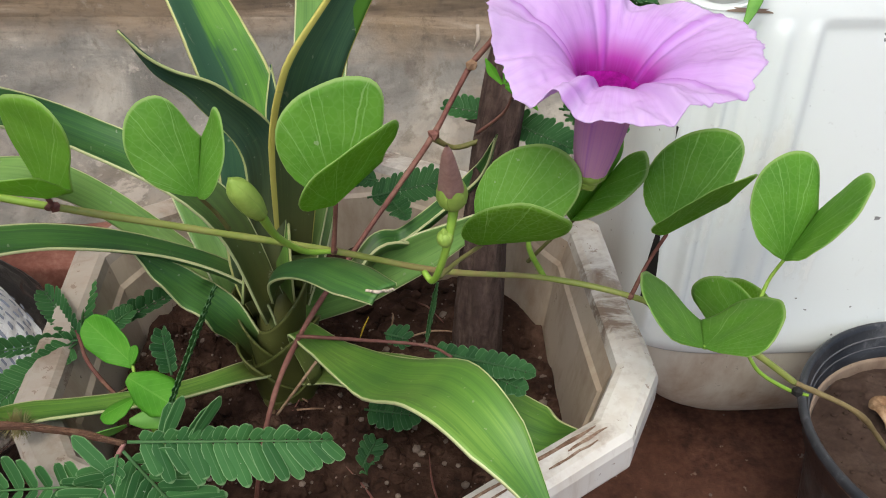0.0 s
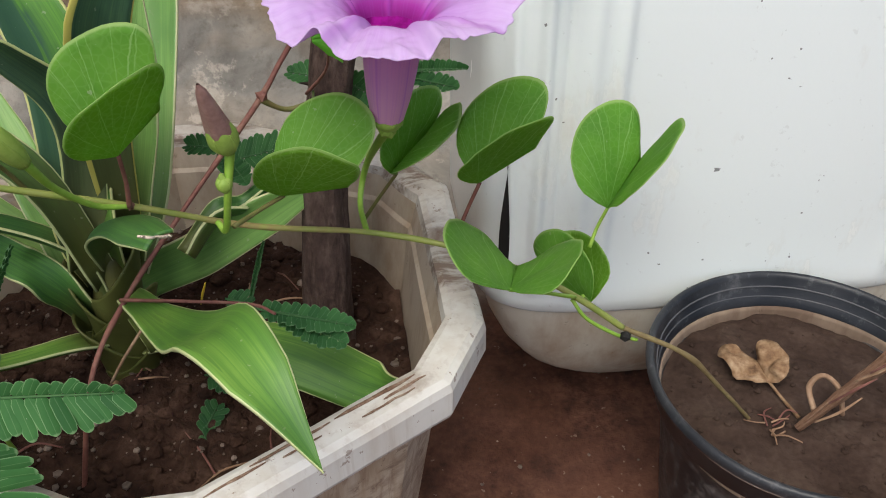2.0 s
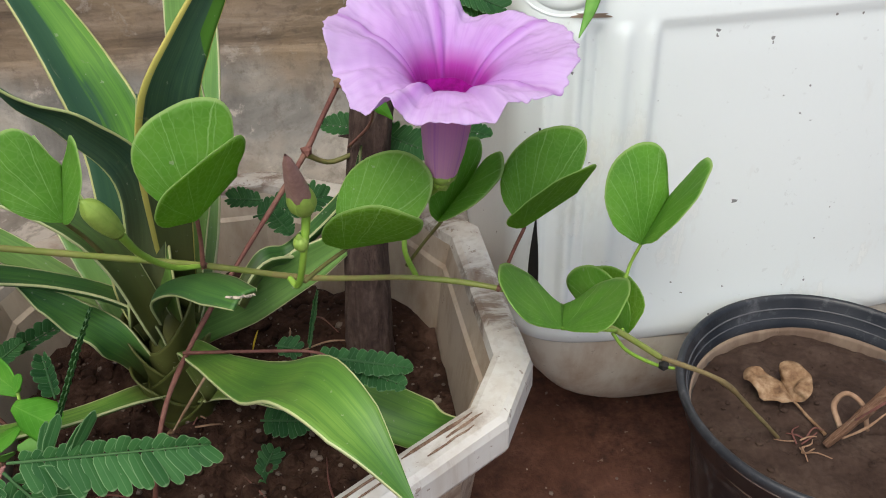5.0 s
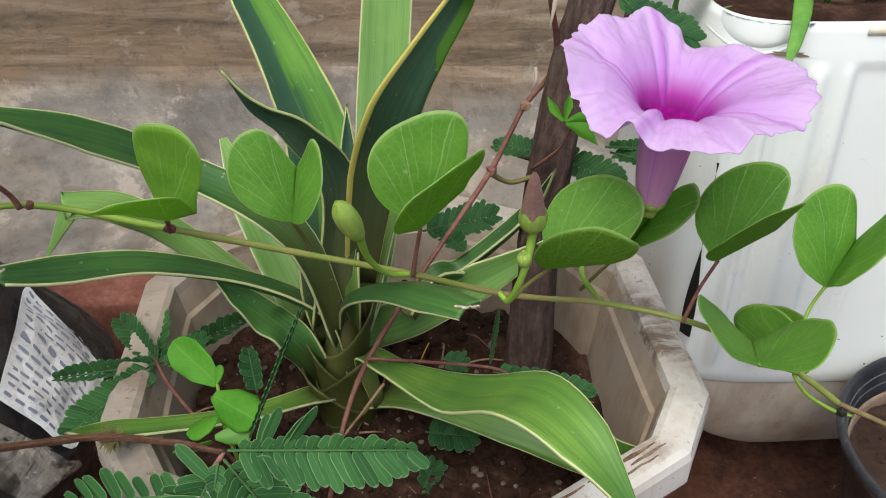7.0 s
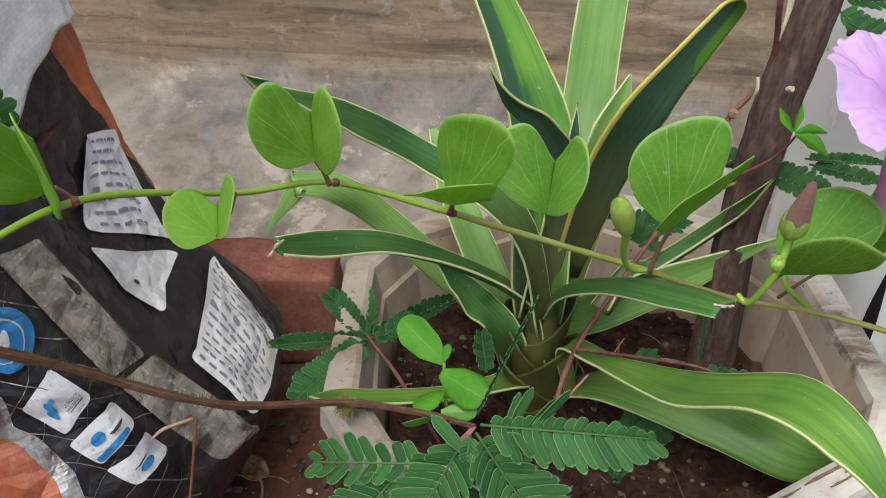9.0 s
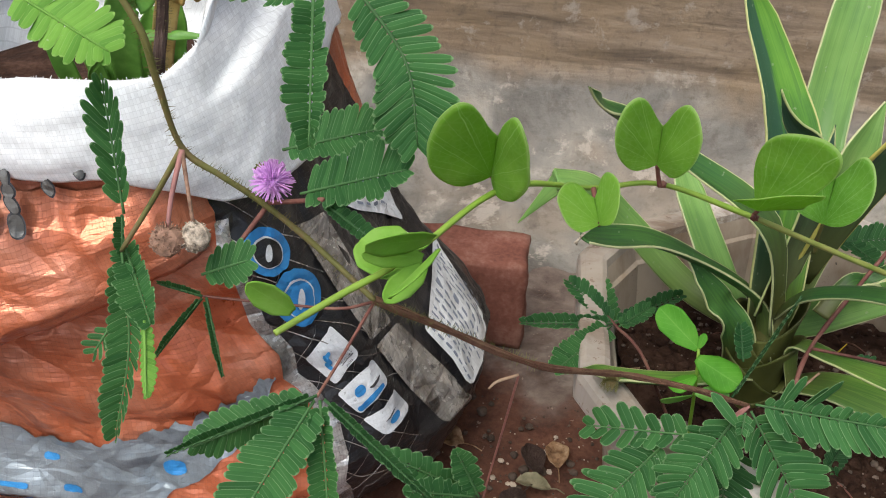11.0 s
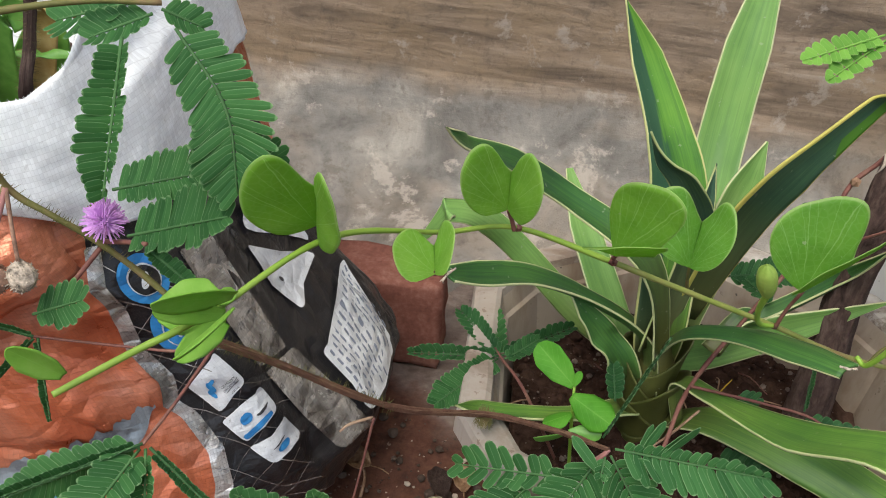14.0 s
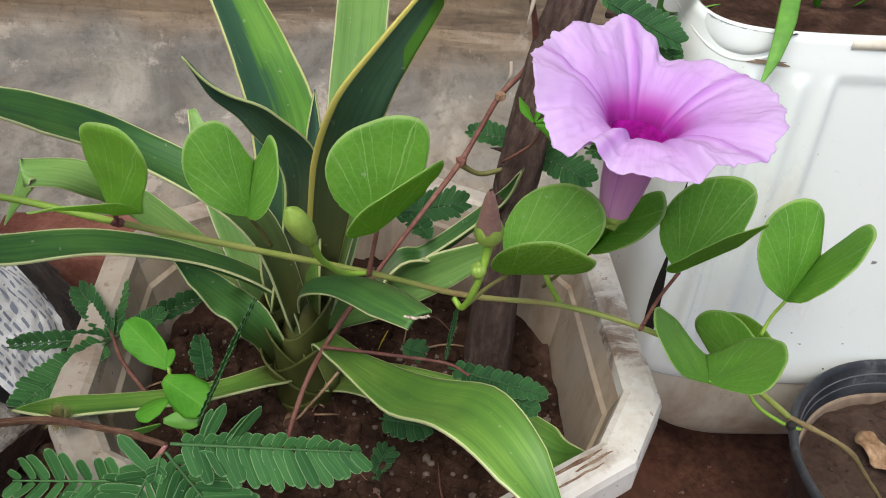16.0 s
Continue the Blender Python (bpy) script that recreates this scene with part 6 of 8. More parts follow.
feathers(branch, [
    ((-0.2711, 0.1651, 0.4152), (-0.2857, 0.1523, 0.4102), 0.017, 8, M_pinna, dict(dense=0.92)),
    ((-0.2780, 0.1654, 0.4177), (-0.3021, 0.1614, 0.4104), 0.022, 9, M_pinna, dict(dense=0.92)),
    ((-0.2687, 0.1665, 0.4166), (-0.2577, 0.1709, 0.4107), 0.014, 6, M_pinna, dict(dense=0.92)),
    ((-0.3593, 0.1040, 0.4251), (-0.3411, 0.0750, 0.3867), 0.0225, 19, M_pinna_light, dict(dense=0.92, bend=(0.002, 0, 0.004))),
    ((-0.3747, 0.1487, 0.4054), (-0.3356, 0.1370, 0.3936), 0.028, 16, M_pinna_light, dict(dense=0.92)),
    ((-0.3417, 0.1359, 0.3320), (-0.3565, 0.1603, 0.3698), 0.024, 9, M_pinna, dict(fold=22, lean=36, plump=0.72)),
    ((-0.3422, 0.1355, 0.3317), (-0.3377, 0.1246, 0.3234), 0.008, 8, M_pinna_dark, dict(dense=0.92, fold=50)),
    ((-0.3400, 0.1302, 0.3233), (-0.3148, 0.0995, 0.3156), 0.018, 15, M_pinna, dict(dense=0.92, fold=30)),
    ((-0.3367, 0.1231, 0.3246), (-0.3300, 0.0880, 0.2710), 0.018, 22, M_pinna, dict(dense=0.92, fold=35, bend=(0.004, 0, 0))),
    ((-0.3169, 0.0995, 0.3163), (-0.3071, 0.0785, 0.3045), 0.008, 12, M_pinna_light, dict(dense=0.92, fold=-40)),
    ((-0.3379, 0.1094, 0.3018), (-0.3425, 0.1028, 0.2939), 0.012, 4, M_pinna, dict(plump=0.7)),
    ((-0.2640, 0.1343, 0.4195), (-0.2541, 0.0978, 0.3907), 0.0195, 18, M_pinna, dict(dense=0.92, fold=42)),
    ((-0.2573, 0.1525, 0.4166), (-0.2323, 0.1315, 0.3768), 0.029, 21, M_pinna, dict(dense=0.92, bend=(0.006, 0, 0.002))),
    ((-0.2363, 0.1392, 0.3908), (-0.2254, 0.1504, 0.3767), 0.016, 7, M_pinna, dict(dense=0.92)),
    ((-0.2824, 0.1452, 0.3614), (-0.2495, 0.1479, 0.3722), 0.022, 14, M_pinna, dict(dense=0.92, fold=15)),
    ((-0.2728, 0.1345, 0.3518), (-0.2352, 0.1293, 0.3693), 0.026, 15, M_pinna, dict(dense=0.92, fold=15)),
    ((-0.2620, 0.1266, 0.3547), (-0.2424, 0.1195, 0.3470), 0.010, 12, M_pinna_dark, dict(dense=0.92, fold=40)),
    ((-0.3102, 0.1283, 0.3162), (-0.2934, 0.1320, 0.3230), 0.020, 8, M_pinna, dict(dense=0.92, fold=5)),
    ((-0.3094, 0.1249, 0.3092), (-0.3233, 0.1201, 0.3159), 0.006, 10, M_pinna_dark, dict(dense=0.92, fold=60)),
    ((-0.3093, 0.1245, 0.3087), (-0.3183, 0.1040, 0.2966), 0.006, 13, M_pinna_dark, dict(dense=0.92, fold=65)),
    ((-0.3078, 0.1249, 0.3088), (-0.2948, 0.1056, 0.2912), 0.006, 14, M_pinna_dark, dict(dense=0.92, fold=65)),
    ((-0.2591, 0.1020, 0.2938), (-0.2989, 0.0709, 0.2874), 0.008, 18, M_pinna_dark, dict(dense=0.92, fold=65)),
    ((-0.2599, 0.1012, 0.2930), (-0.2946, 0.0792, 0.2836), 0.018, 14, M_pinna, dict(dense=0.92, fold=-20, face=(0, -0.9, 0.3))),
    ((-0.2598, 0.1008, 0.2923), (-0.2696, 0.0490, 0.2820), 0.026, 18, M_pinna, dict(dense=0.92, fold=12)),
    ((-0.2579, 0.1013, 0.2924), (-0.2434, 0.0658, 0.2707), 0.015, 15, M_pinna, dict(dense=0.92, fold=40)),
    ((-0.2566, 0.1018, 0.2928), (-0.2169, 0.0892, 0.2688), 0.009, 18, M_pinna_dark, dict(dense=0.92, fold=55)),
    ((-0.2097, 0.1500, 0.2025), (-0.2490, 0.1401, 0.2280), 0.014, 10, M_pinna, dict(dense=0.92)),
    ((-0.2095, 0.1493, 0.2015), (-0.2345, 0.1276, 0.2231), 0.014, 8, M_pinna, dict(dense=0.92)),
    ((-0.2082, 0.1496, 0.2015), (-0.2186, 0.1478, 0.2289), 0.013, 8, M_pinna, dict(dense=0.92)),
])

# seed heads and the pink puff
def puff(name, c, r, mat, n, seed, core):
    rnd = random.Random(seed)
    bits = []
    c = V(c)
    for _ in range(n):
        d = V((rnd.gauss(0, 1), rnd.gauss(0, 1), rnd.gauss(0, 1) + (0.8 if name == "pink_puff" else 0))).normalized()
        q = c + d * r * rnd.uniform(0.8, 1.1)
        a = d.orthogonal().normalized() * 0.00022
        b = d.cross(a)
        bits.append(([c + a, c - a * 0.5 + b, c - a * 0.5 - b, q + a, q - a * 0.5 + b, q - a * 0.5 - b], [(0, 1, 4, 3), (1, 2, 5, 4), (2, 0, 3, 5), (3, 4, 5)]))
    v, f = bits_of(pebbles("c", [(c, r * core)], mat, seed, 1.0))
    bits.append((v, f))
    return join(name, bits, mat, False)


put_mesh("pink_puff", puff("pink_puff", (-0.2868, 0.1441, 0.3488), 0.0075, M_puff, 420, 4, 0.5), branch, "round pink-mauve filament flower head")
put_mesh("puff_bud", puff("puff_bud", (-0.2928, 0.1504, 0.3491), 0.0032, M_olive_stem, 90, 6, 0.85), branch)
put_mesh("seed_head", puff("seed_head", (-0.3174, 0.1220, 0.3340), 0.0060, M_seed, 420, 5, 0.93), branch, "brown dried seed head")
put_mesh("seed_head", puff("seed_head", (-0.3091, 0.1260, 0.3340), 0.0055, M_seed_pale, 320, 8, 0.95), branch, "pale dried seed head")
put_mesh("head_stalk", tube("head_stalk", [(-0.3142, 0.1355, 0.3620), (-0.3165, 0.1290, 0.3490), (-0.3172, 0.1230, 0.3375)], [0.0010, 0.0009, 0.0008], M_pink_stalk, 12, 7), branch, "pinkish stalk")
put_mesh("head_stalk", tube("head_stalk", [(-0.3142, 0.1355, 0.3620), (-0.3112, 0.1300, 0.3490), (-0.3092, 0.1265, 0.3375)], [0.0008, 0.0007, 0.0007], M_seed, 12, 7), branch)

# leaf cluster at the branch's end, over the planter's edge
feathers(branch, [
    ((-0.1010, 0.1845, 0.2486), (-0.0373, 0.1906, 0.2422), 0.031, 16, M_pinna, dict(dense=1.0, plump=1.05, face=(0, -0.75, 0.66), sides=(0.40, 1.12), loose=0.7)),
    ((-0.1024, 0.1828, 0.2462), (-0.0708, 0.1686, 0.2033), 0.037, 13, M_pinna, dict(dense=1.0, plump=1.10, loose=0.7)),
    ((-0.1068, 0.1855, 0.2391), (-0.1265, 0.1663, 0.2039), 0.036, 13, M_pinna, dict(dense=1.0, plump=1.12, loose=0.7)),
    ((-0.120, 0.188, 0.222), (-0.167, 0.193, 0.212), 0.024, 8, M_pinna, dict(dense=1.0, plump=0.85, loose=1.0)),
    ((-0.132, 0.187, 0.216), (-0.1623, 0.1629, 0.1825), 0.036, 14, M_pinna, dict(dense=1.0, plump=1.10, loose=0.7)),
    ((-0.1068, 0.1877, 0.2210), (-0.1034, 0.1726, 0.1877), 0.036, 11, M_pinna_dark, dict(dense=1.0, plump=1.05, loose=1.0)),
    ((-0.1044, 0.1827, 0.2449), (-0.1051, 0.1761, 0.2393), 0.010, 3, M_pinna, dict(dense=1.0, plump=0.85, loose=1.0)),
])
for a, b, w in (((-0.0898, 0.1873, 0.2476), (-0.083, 0.193, 0.261), 0.0042), ((-0.0912, 0.1869, 0.2473), (-0.0876, 0.1924, 0.2585), 0.0034), ((-0.0806, 0.1882, 0.2478), (-0.070, 0.190, 0.264), 0.0044), ((-0.0827, 0.1880, 0.2478), (-0.0744, 0.1903, 0.2591), 0.0036), ((-0.1065, 0.1789, 0.2402), (-0.119, 0.186, 0.250), 0.0050)):
    a, b = V(a), V(b)
    put_mesh("leaflet", ribbon("leaflet", [a, a.lerp(b, 0.35), a.lerp(b, 0.8), b], [w * 0.5, w, w * 0.95, 0.0008], M_pinna, side=(0.8, 0.3, 0.1), fold=0.12, n=16, m=4), branch, thick=0.0002)
for pts in ([(-0.1031, 0.1858, 0.2462), (-0.1100, 0.1869, 0.2350), (-0.120, 0.188, 0.222)], [(-0.1031, 0.1858, 0.2462), (-0.1045, 0.1853, 0.2433), (-0.1068, 0.1855, 0.2391)], [(-0.1068, 0.1855, 0.2391), (-0.1074, 0.1848, 0.2294), (-0.1068, 0.1877, 0.2210)]):
    put_mesh("leaf_stalk", tube("leaf_stalk", pts, [0.0008, 0.0007, 0.0006], M_pink_stalk, 12, 6), branch)
# two upright twisted feathers and the fresh round leaves
feathers(branch, [
    ((-0.1032, 0.2183, 0.2200), (-0.0813, 0.2402, 0.2675), 0.006, 15, M_pinna_dark, dict(fold=68, lean=32)),
    ((-0.1004, 0.2283, 0.2345), (-0.1038, 0.2374, 0.2484), 0.012, 6, M_pinna_dark, dict(fold=35)),
])

weed = base("round_leaf_weed", (-0.115, 0.235, 0.16), "small bright green round-leaved seedling in the planter", "weed")


def round_leaf(B, T, width, mat=None, fold=0.12):
    B, T = V(B), V(T)
    return put_mesh("leaf", ribbon("leaf", [B, B.lerp(T, 0.33), B.lerp(T, 0.7), B.lerp(T, 0.92), T], [width * 0.25, width * 0.85, width, width * 0.62, 0.0006], mat or M_fresh, side=(1, 0.2, 0.4), fold=fold, n=26, m=10), weed, thick=0.0004)


round_leaf((-0.1191, 0.2401, 0.2282), (-0.1397, 0.2540, 0.2390), 0.0150)
round_leaf((-0.1199, 0.2339, 0.2277), (-0.1001, 0.2222, 0.2249), 0.0165)
round_leaf((-0.1185, 0.2311, 0.2190), (-0.1310, 0.2260, 0.2140), 0.0125)
round_leaf((-0.1199, 0.2224, 0.2140), (-0.1343, 0.2169, 0.2130), 0.009, M_grass)
round_leaf((-0.1188, 0.2232, 0.2150), (-0.1034, 0.2228, 0.2177), 0.008, M_grass)
round_leaf((-0.1193, 0.2382, 0.2302), (-0.1174, 0.2425, 0.2362), 0.004)
put_mesh("stem", tube("stem", [(-0.112, 0.243, 0.150), (-0.1173, 0.2335, 0.2085), (-0.1192, 0.2392, 0.2290)], [0.0010, 0.0009, 0.0007], M_green_stem, 16, 7), weed)

left_plant = base("mimosa_plant", (-0.15, 0.285, 0.16), "low feathery sensitive plant spilling over the planter's edge", "mimosa")
put_mesh("stem", tube("stem", [(-0.118, 0.255, 0.155), (-0.1429, 0.2559, 0.2055), (-0.1586, 0.2786, 0.2054), (-0.1712, 0.3017, 0.2055)], [0.0010, 0.0009, 0.0008, 0.0006], M_brown_stem, 24, 7), left_plant)
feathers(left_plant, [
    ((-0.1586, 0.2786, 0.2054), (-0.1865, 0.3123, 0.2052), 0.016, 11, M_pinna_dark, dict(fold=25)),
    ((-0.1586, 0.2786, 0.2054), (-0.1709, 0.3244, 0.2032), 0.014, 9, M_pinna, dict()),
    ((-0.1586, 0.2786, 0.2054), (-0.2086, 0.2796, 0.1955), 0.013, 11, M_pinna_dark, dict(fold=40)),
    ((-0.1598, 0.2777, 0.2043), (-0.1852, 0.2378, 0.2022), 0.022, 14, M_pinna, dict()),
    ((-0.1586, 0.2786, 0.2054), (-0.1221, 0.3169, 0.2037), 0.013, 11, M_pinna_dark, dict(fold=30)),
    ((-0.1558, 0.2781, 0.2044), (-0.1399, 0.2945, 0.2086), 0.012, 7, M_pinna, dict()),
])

# ---- plants round the trunk and on the soil ----
red = base("red_stem_plant", (-0.071, 0.242, 0.155), "thin reddish-brown sensitive-plant stem rising across the planter", "mimosa")
put_mesh("stem", tube("stem", [(-0.080, 0.222, 0.152), (-0.071, 0.242, 0.198), (-0.061, 0.271, 0.214), (-0.038, 0.302, 0.238), (-0.007, 0.340, 0.268), (0.004, 0.357, 0.281), (0.013, 0.373, 0.291), (0.0271, 0.3747, 0.3133), (0.0193, 0.3582, 0.3560)],
                      [0.0012, 0.0012, 0.0012, 0.0012, 0.0013, 0.0013, 0.0014, 0.0014, 0.0013], M_brown_stem, 120, 9, 0.2, 0.1), red)
put_mesh("node", pebbles("node", [((0.013, 0.371, 0.292), 0.0030)], M_dry_stem, 5, 1.0), red)
put_mesh("node", pebbles("node", [((-0.004, 0.343, 0.271), 0.0028)], M_brown_stem, 6, 1.0), red)
for a, b, w in (((0.0230, 0.3602, 0.3716), (0.0195, 0.3458, 0.3394), 0.0030), ((0.0246, 0.3577, 0.3713), (0.0207, 0.3493, 0.3494), 0.0022), ((0.0145, 0.3477, 0.3211), (0.0129, 0.3462, 0.3101), 0.0016)):
    put_mesh("torn_fibre", ribbon("torn_fibre", [a, V(a).lerp(V(b), 0.5) + V((0.001, -0.002, 0)), b], [w * 0.8, w, 0.0004], M_chip, side=(1, 0, 0.2), fold=0.2, n=14, m=4), red, "pale torn bark fibre", 0.0003)
put_mesh("twig", tube("twig", [(-0.005, 0.342, 0.270), (0.0056, 0.3481, 0.2614), (0.0205, 0.3506, 0.2650)], [0.0015, 0.0013, 0.0010], M_olive_stem, 14, 7, 0.2), red)
put_mesh("twig", tube("twig", [(0.0156, 0.3457, 0.2703), (0.0265, 0.3342, 0.2873), (0.0293, 0.3220, 0.3044)], [0.0008, 0.0007, 0.0006], M_brown_stem, 14, 7), red)
put_mesh("twig", tube("twig", [(-0.0611, 0.2673, 0.2181), (-0.0338, 0.2648, 0.2182), (-0.0068, 0.2634, 0.2163), (0.0037, 0.2569, 0.2161)], [0.0009, 0.0008, 0.0007, 0.0006], M_brown_stem, 20, 7), red)
put_mesh("twig", tube("twig", [(-0.0540, 0.2666, 0.2040), (-0.0645, 0.2622, 0.1898), (-0.0737, 0.2631, 0.1744)], [0.0007, 0.0007, 0.0006], M_dry_stem, 14, 7), red)
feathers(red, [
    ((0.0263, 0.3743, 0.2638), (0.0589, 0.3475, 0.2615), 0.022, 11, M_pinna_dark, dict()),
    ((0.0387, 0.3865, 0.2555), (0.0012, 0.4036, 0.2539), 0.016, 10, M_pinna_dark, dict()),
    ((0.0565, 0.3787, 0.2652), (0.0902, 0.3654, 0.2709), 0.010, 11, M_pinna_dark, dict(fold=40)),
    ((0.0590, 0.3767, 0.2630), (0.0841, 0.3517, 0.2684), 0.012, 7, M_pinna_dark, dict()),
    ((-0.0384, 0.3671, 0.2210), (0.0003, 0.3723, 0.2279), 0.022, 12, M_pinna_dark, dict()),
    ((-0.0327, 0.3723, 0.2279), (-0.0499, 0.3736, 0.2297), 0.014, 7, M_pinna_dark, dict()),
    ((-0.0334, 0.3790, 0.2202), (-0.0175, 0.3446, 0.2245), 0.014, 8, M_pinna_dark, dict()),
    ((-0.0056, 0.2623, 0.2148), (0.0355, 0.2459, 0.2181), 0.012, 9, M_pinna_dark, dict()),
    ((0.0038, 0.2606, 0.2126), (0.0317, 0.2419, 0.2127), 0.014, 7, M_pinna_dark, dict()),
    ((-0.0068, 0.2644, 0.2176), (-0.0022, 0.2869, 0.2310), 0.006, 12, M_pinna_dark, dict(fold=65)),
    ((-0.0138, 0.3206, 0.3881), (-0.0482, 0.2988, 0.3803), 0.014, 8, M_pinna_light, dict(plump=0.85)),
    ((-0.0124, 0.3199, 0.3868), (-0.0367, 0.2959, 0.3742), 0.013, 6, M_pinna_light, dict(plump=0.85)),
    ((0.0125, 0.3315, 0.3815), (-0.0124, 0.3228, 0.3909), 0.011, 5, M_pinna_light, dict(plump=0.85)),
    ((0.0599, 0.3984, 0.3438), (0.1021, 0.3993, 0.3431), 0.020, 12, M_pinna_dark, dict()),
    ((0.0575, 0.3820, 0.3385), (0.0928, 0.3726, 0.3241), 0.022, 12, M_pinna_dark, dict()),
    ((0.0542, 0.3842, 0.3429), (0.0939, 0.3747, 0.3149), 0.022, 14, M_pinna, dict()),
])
seedling = base("soil_seedling", (-0.0245, 0.2741, 0.1641), "small feathery seedlings growing on the soil", "seedling")
feathers(seedling, [
    ((-0.0362, 0.2749, 0.1652), (-0.0124, 0.2665, 0.1707), 0.020, 6, M_pinna_dark, dict()),
    ((-0.0278, 0.3035, 0.1865), (-0.0171, 0.3019, 0.1843), 0.014, 4, M_pinna_dark, dict()),
    ((-0.0370, 0.2552, 0.1474), (-0.0310, 0.2663, 0.1537), 0.014, 5, M_pinna_dark, dict()),
    ((-0.0361, 0.2412, 0.1454), (-0.0302, 0.2512, 0.1504), 0.014, 5, M_pinna_dark, dict()),
])

# ---- woven plastic sack ----
SACK = V((-0.4885, 0.3313, 0.0))
HX = [(0.0, 0.185), (0.02, 0.217), (0.05, 0.238), (0.09, 0.2460), (0.12, 0.2440), (0.15, 0.2330), (0.18, 0.2190), (0.22, 0.1930), (0.28, 0.1680), (0.36, 0.1400)]
HY = [(0.0, 0.075), (0.02, 0.092), (0.05, 0.117), (0.10, 0.151), (0.16, 0.124), (0.22, 0.129), (0.28, 0.1499), (0.36, 0.1392)]
LEAN_IN = [(0.0, 0.0), (0.09, 0.0), (0.14, 0.030), (0.18, 0.047), (0.22, 0.043), (0.28, 0.036), (0.36, 0.034)]


def table(t, z):
    for (a, p), (b, q) in zip(t, t[1:]):
        if z <= b:
            return p + (q - p) * (z - a) / (b - a)
    return t[-1][1]


def sack_at(a, z, off=0.0, calm=1.0):
    """a: degrees round the sack, 0 at the front, 90 at its side by the planter."""
    w = radians(a)
    e = 2 / 2.7
    s, c = math.sin(w), math.cos(w)
    zz = max(0, min(0.36, z))
    x = math.copysign(abs(s) ** e, s) * table(HX, zz)
    y = -math.copysign(abs(c) ** e, c) * table(HY, zz) + 0.045 * max(0.0, s) ** 4
    x -= table(LEAN_IN, zz) * max(0.0, s) ** (8 if c > 0 else 1.5)
    p = SACK + V((x, y, z))
    n = V((x / 0.05, y / 0.025, 0)).normalized()
    d = 0.0050 * noise.noise(V((s * 4, c * 4, z * 16))) + 0.0024 * noise.noise(V((s * 11, c * 11, z * 50 + s * 12)))
    d += 0.0080 * abs(noise.noise(V((s * 4.5 + z * 5, c * 4.5, z * 8)))) + 0.0030 * abs(noise.noise(V((s * 13 + z * 40, c * 13, z * 22)))) + 0.0016 * abs(noise.noise(V((s * 30 - z * 60, c * 30, z * 70))))
    d += 0.022 * max(0.0, min(1.0, (40 - a) / 25)) * max(0.0, min(1.0, (a + 140) / 40)) * math.exp(-((z - 0.18) / 0.05) ** 2)
    return p + n * (d * calm + 0.004 * (1 - calm) + off)


CREASE = sorted([(-180, 0.20), (-6.0, 0.195), (0.0, 0.2124), (10.4, 0.2400), (31.4, 0.2650), (49.2, 0.2752), (70, 0.29)])


def crease_at(a):
    return table(CREASE, a) + 0.002 * math.sin(a * 0.13)


def sack_uv(a, z):
    """Metres along and up the cloth."""
    return (a * 0.0042, z)


def as_fn(q):
    return q if callable(q) else (lambda t: q)


def sack_sheet(name, a0, a1, z0, z1, mat, off=0.0, na=60, nz=50):
    """A piece of the sack's skin. The angles may hang on the height, or the heights on the angle."""
    top, low, left, right = as_fn(z1), as_fn(z0), as_fn(a0), as_fn(a1)

    def fn(u, v):
        if callable(z0) or callable(z1):
            a = a0 + (a1 - a0) * u
            return sack_at(a, low(a) + (top(a) - low(a)) * v, off)
        z = z0 + (z1 - z0) * v
        return sack_at(left(z) + (right(z) - left(z)) * u, z, off)
    def uv(u, v):
        if callable(z0) or callable(z1):
            a = a0 + (a1 - a0) * u
            return sack_uv(a, low(a) + (top(a) - low(a)) * v)
        z = z0 + (z1 - z0) * v
        return sack_uv(left(z) + (right(z) - left(z)) * u, z)
    return sheet(name, fn, na, nz, mat, uv=uv)


def edge_line(spots):
    """The angle of a printed border at a height, through a few spots of (angle, height)."""
    spots = sorted(((z, a) for a, z in spots))
    return lambda z: table([(q, r) for q, r in spots], max(z, spots[0][0]))


side_start = edge_line([(45.8, 0.2750), (40.8, 0.2482), (41.2, 0.2342), (38.6, 0.2062), (40.0, 0.1856), (38.2, 0.1714), (43.0, 0.1386)])
side_end = edge_line([(97, 0.2954), (99, 0.2558), (112, 0.2088), (122, 0.17), (130, 0.05)])


sack = base("sack", SACK, "bulging orange, black and silver woven sack with rolled white top", "sack")
put_mesh("orange_front", sack_sheet("orange_front", -170, side_start, 0.0, 0.318, M_orange, 0, 260, 130), sack, "crinkled orange woven front")
put_mesh("black_side", sack_sheet("black_side", side_start, side_end, 0.0, 0.340, M_blackprint, 0, 110, 130), sack, "black printed side panel")
put_mesh("orange_back", sack_sheet("orange_back", side_end, 190, 0.0, 0.340, M_orange, 0, 70, 60), sack)
put_mesh("seam_strip", sack_sheet("seam_strip", lambda z: side_start(z) - 0.4, lambda z: side_start(z) + 2.6, 0.06, 0.27, M_greyprint, 0.0012, 4, 100), sack, "grey printed border strip")


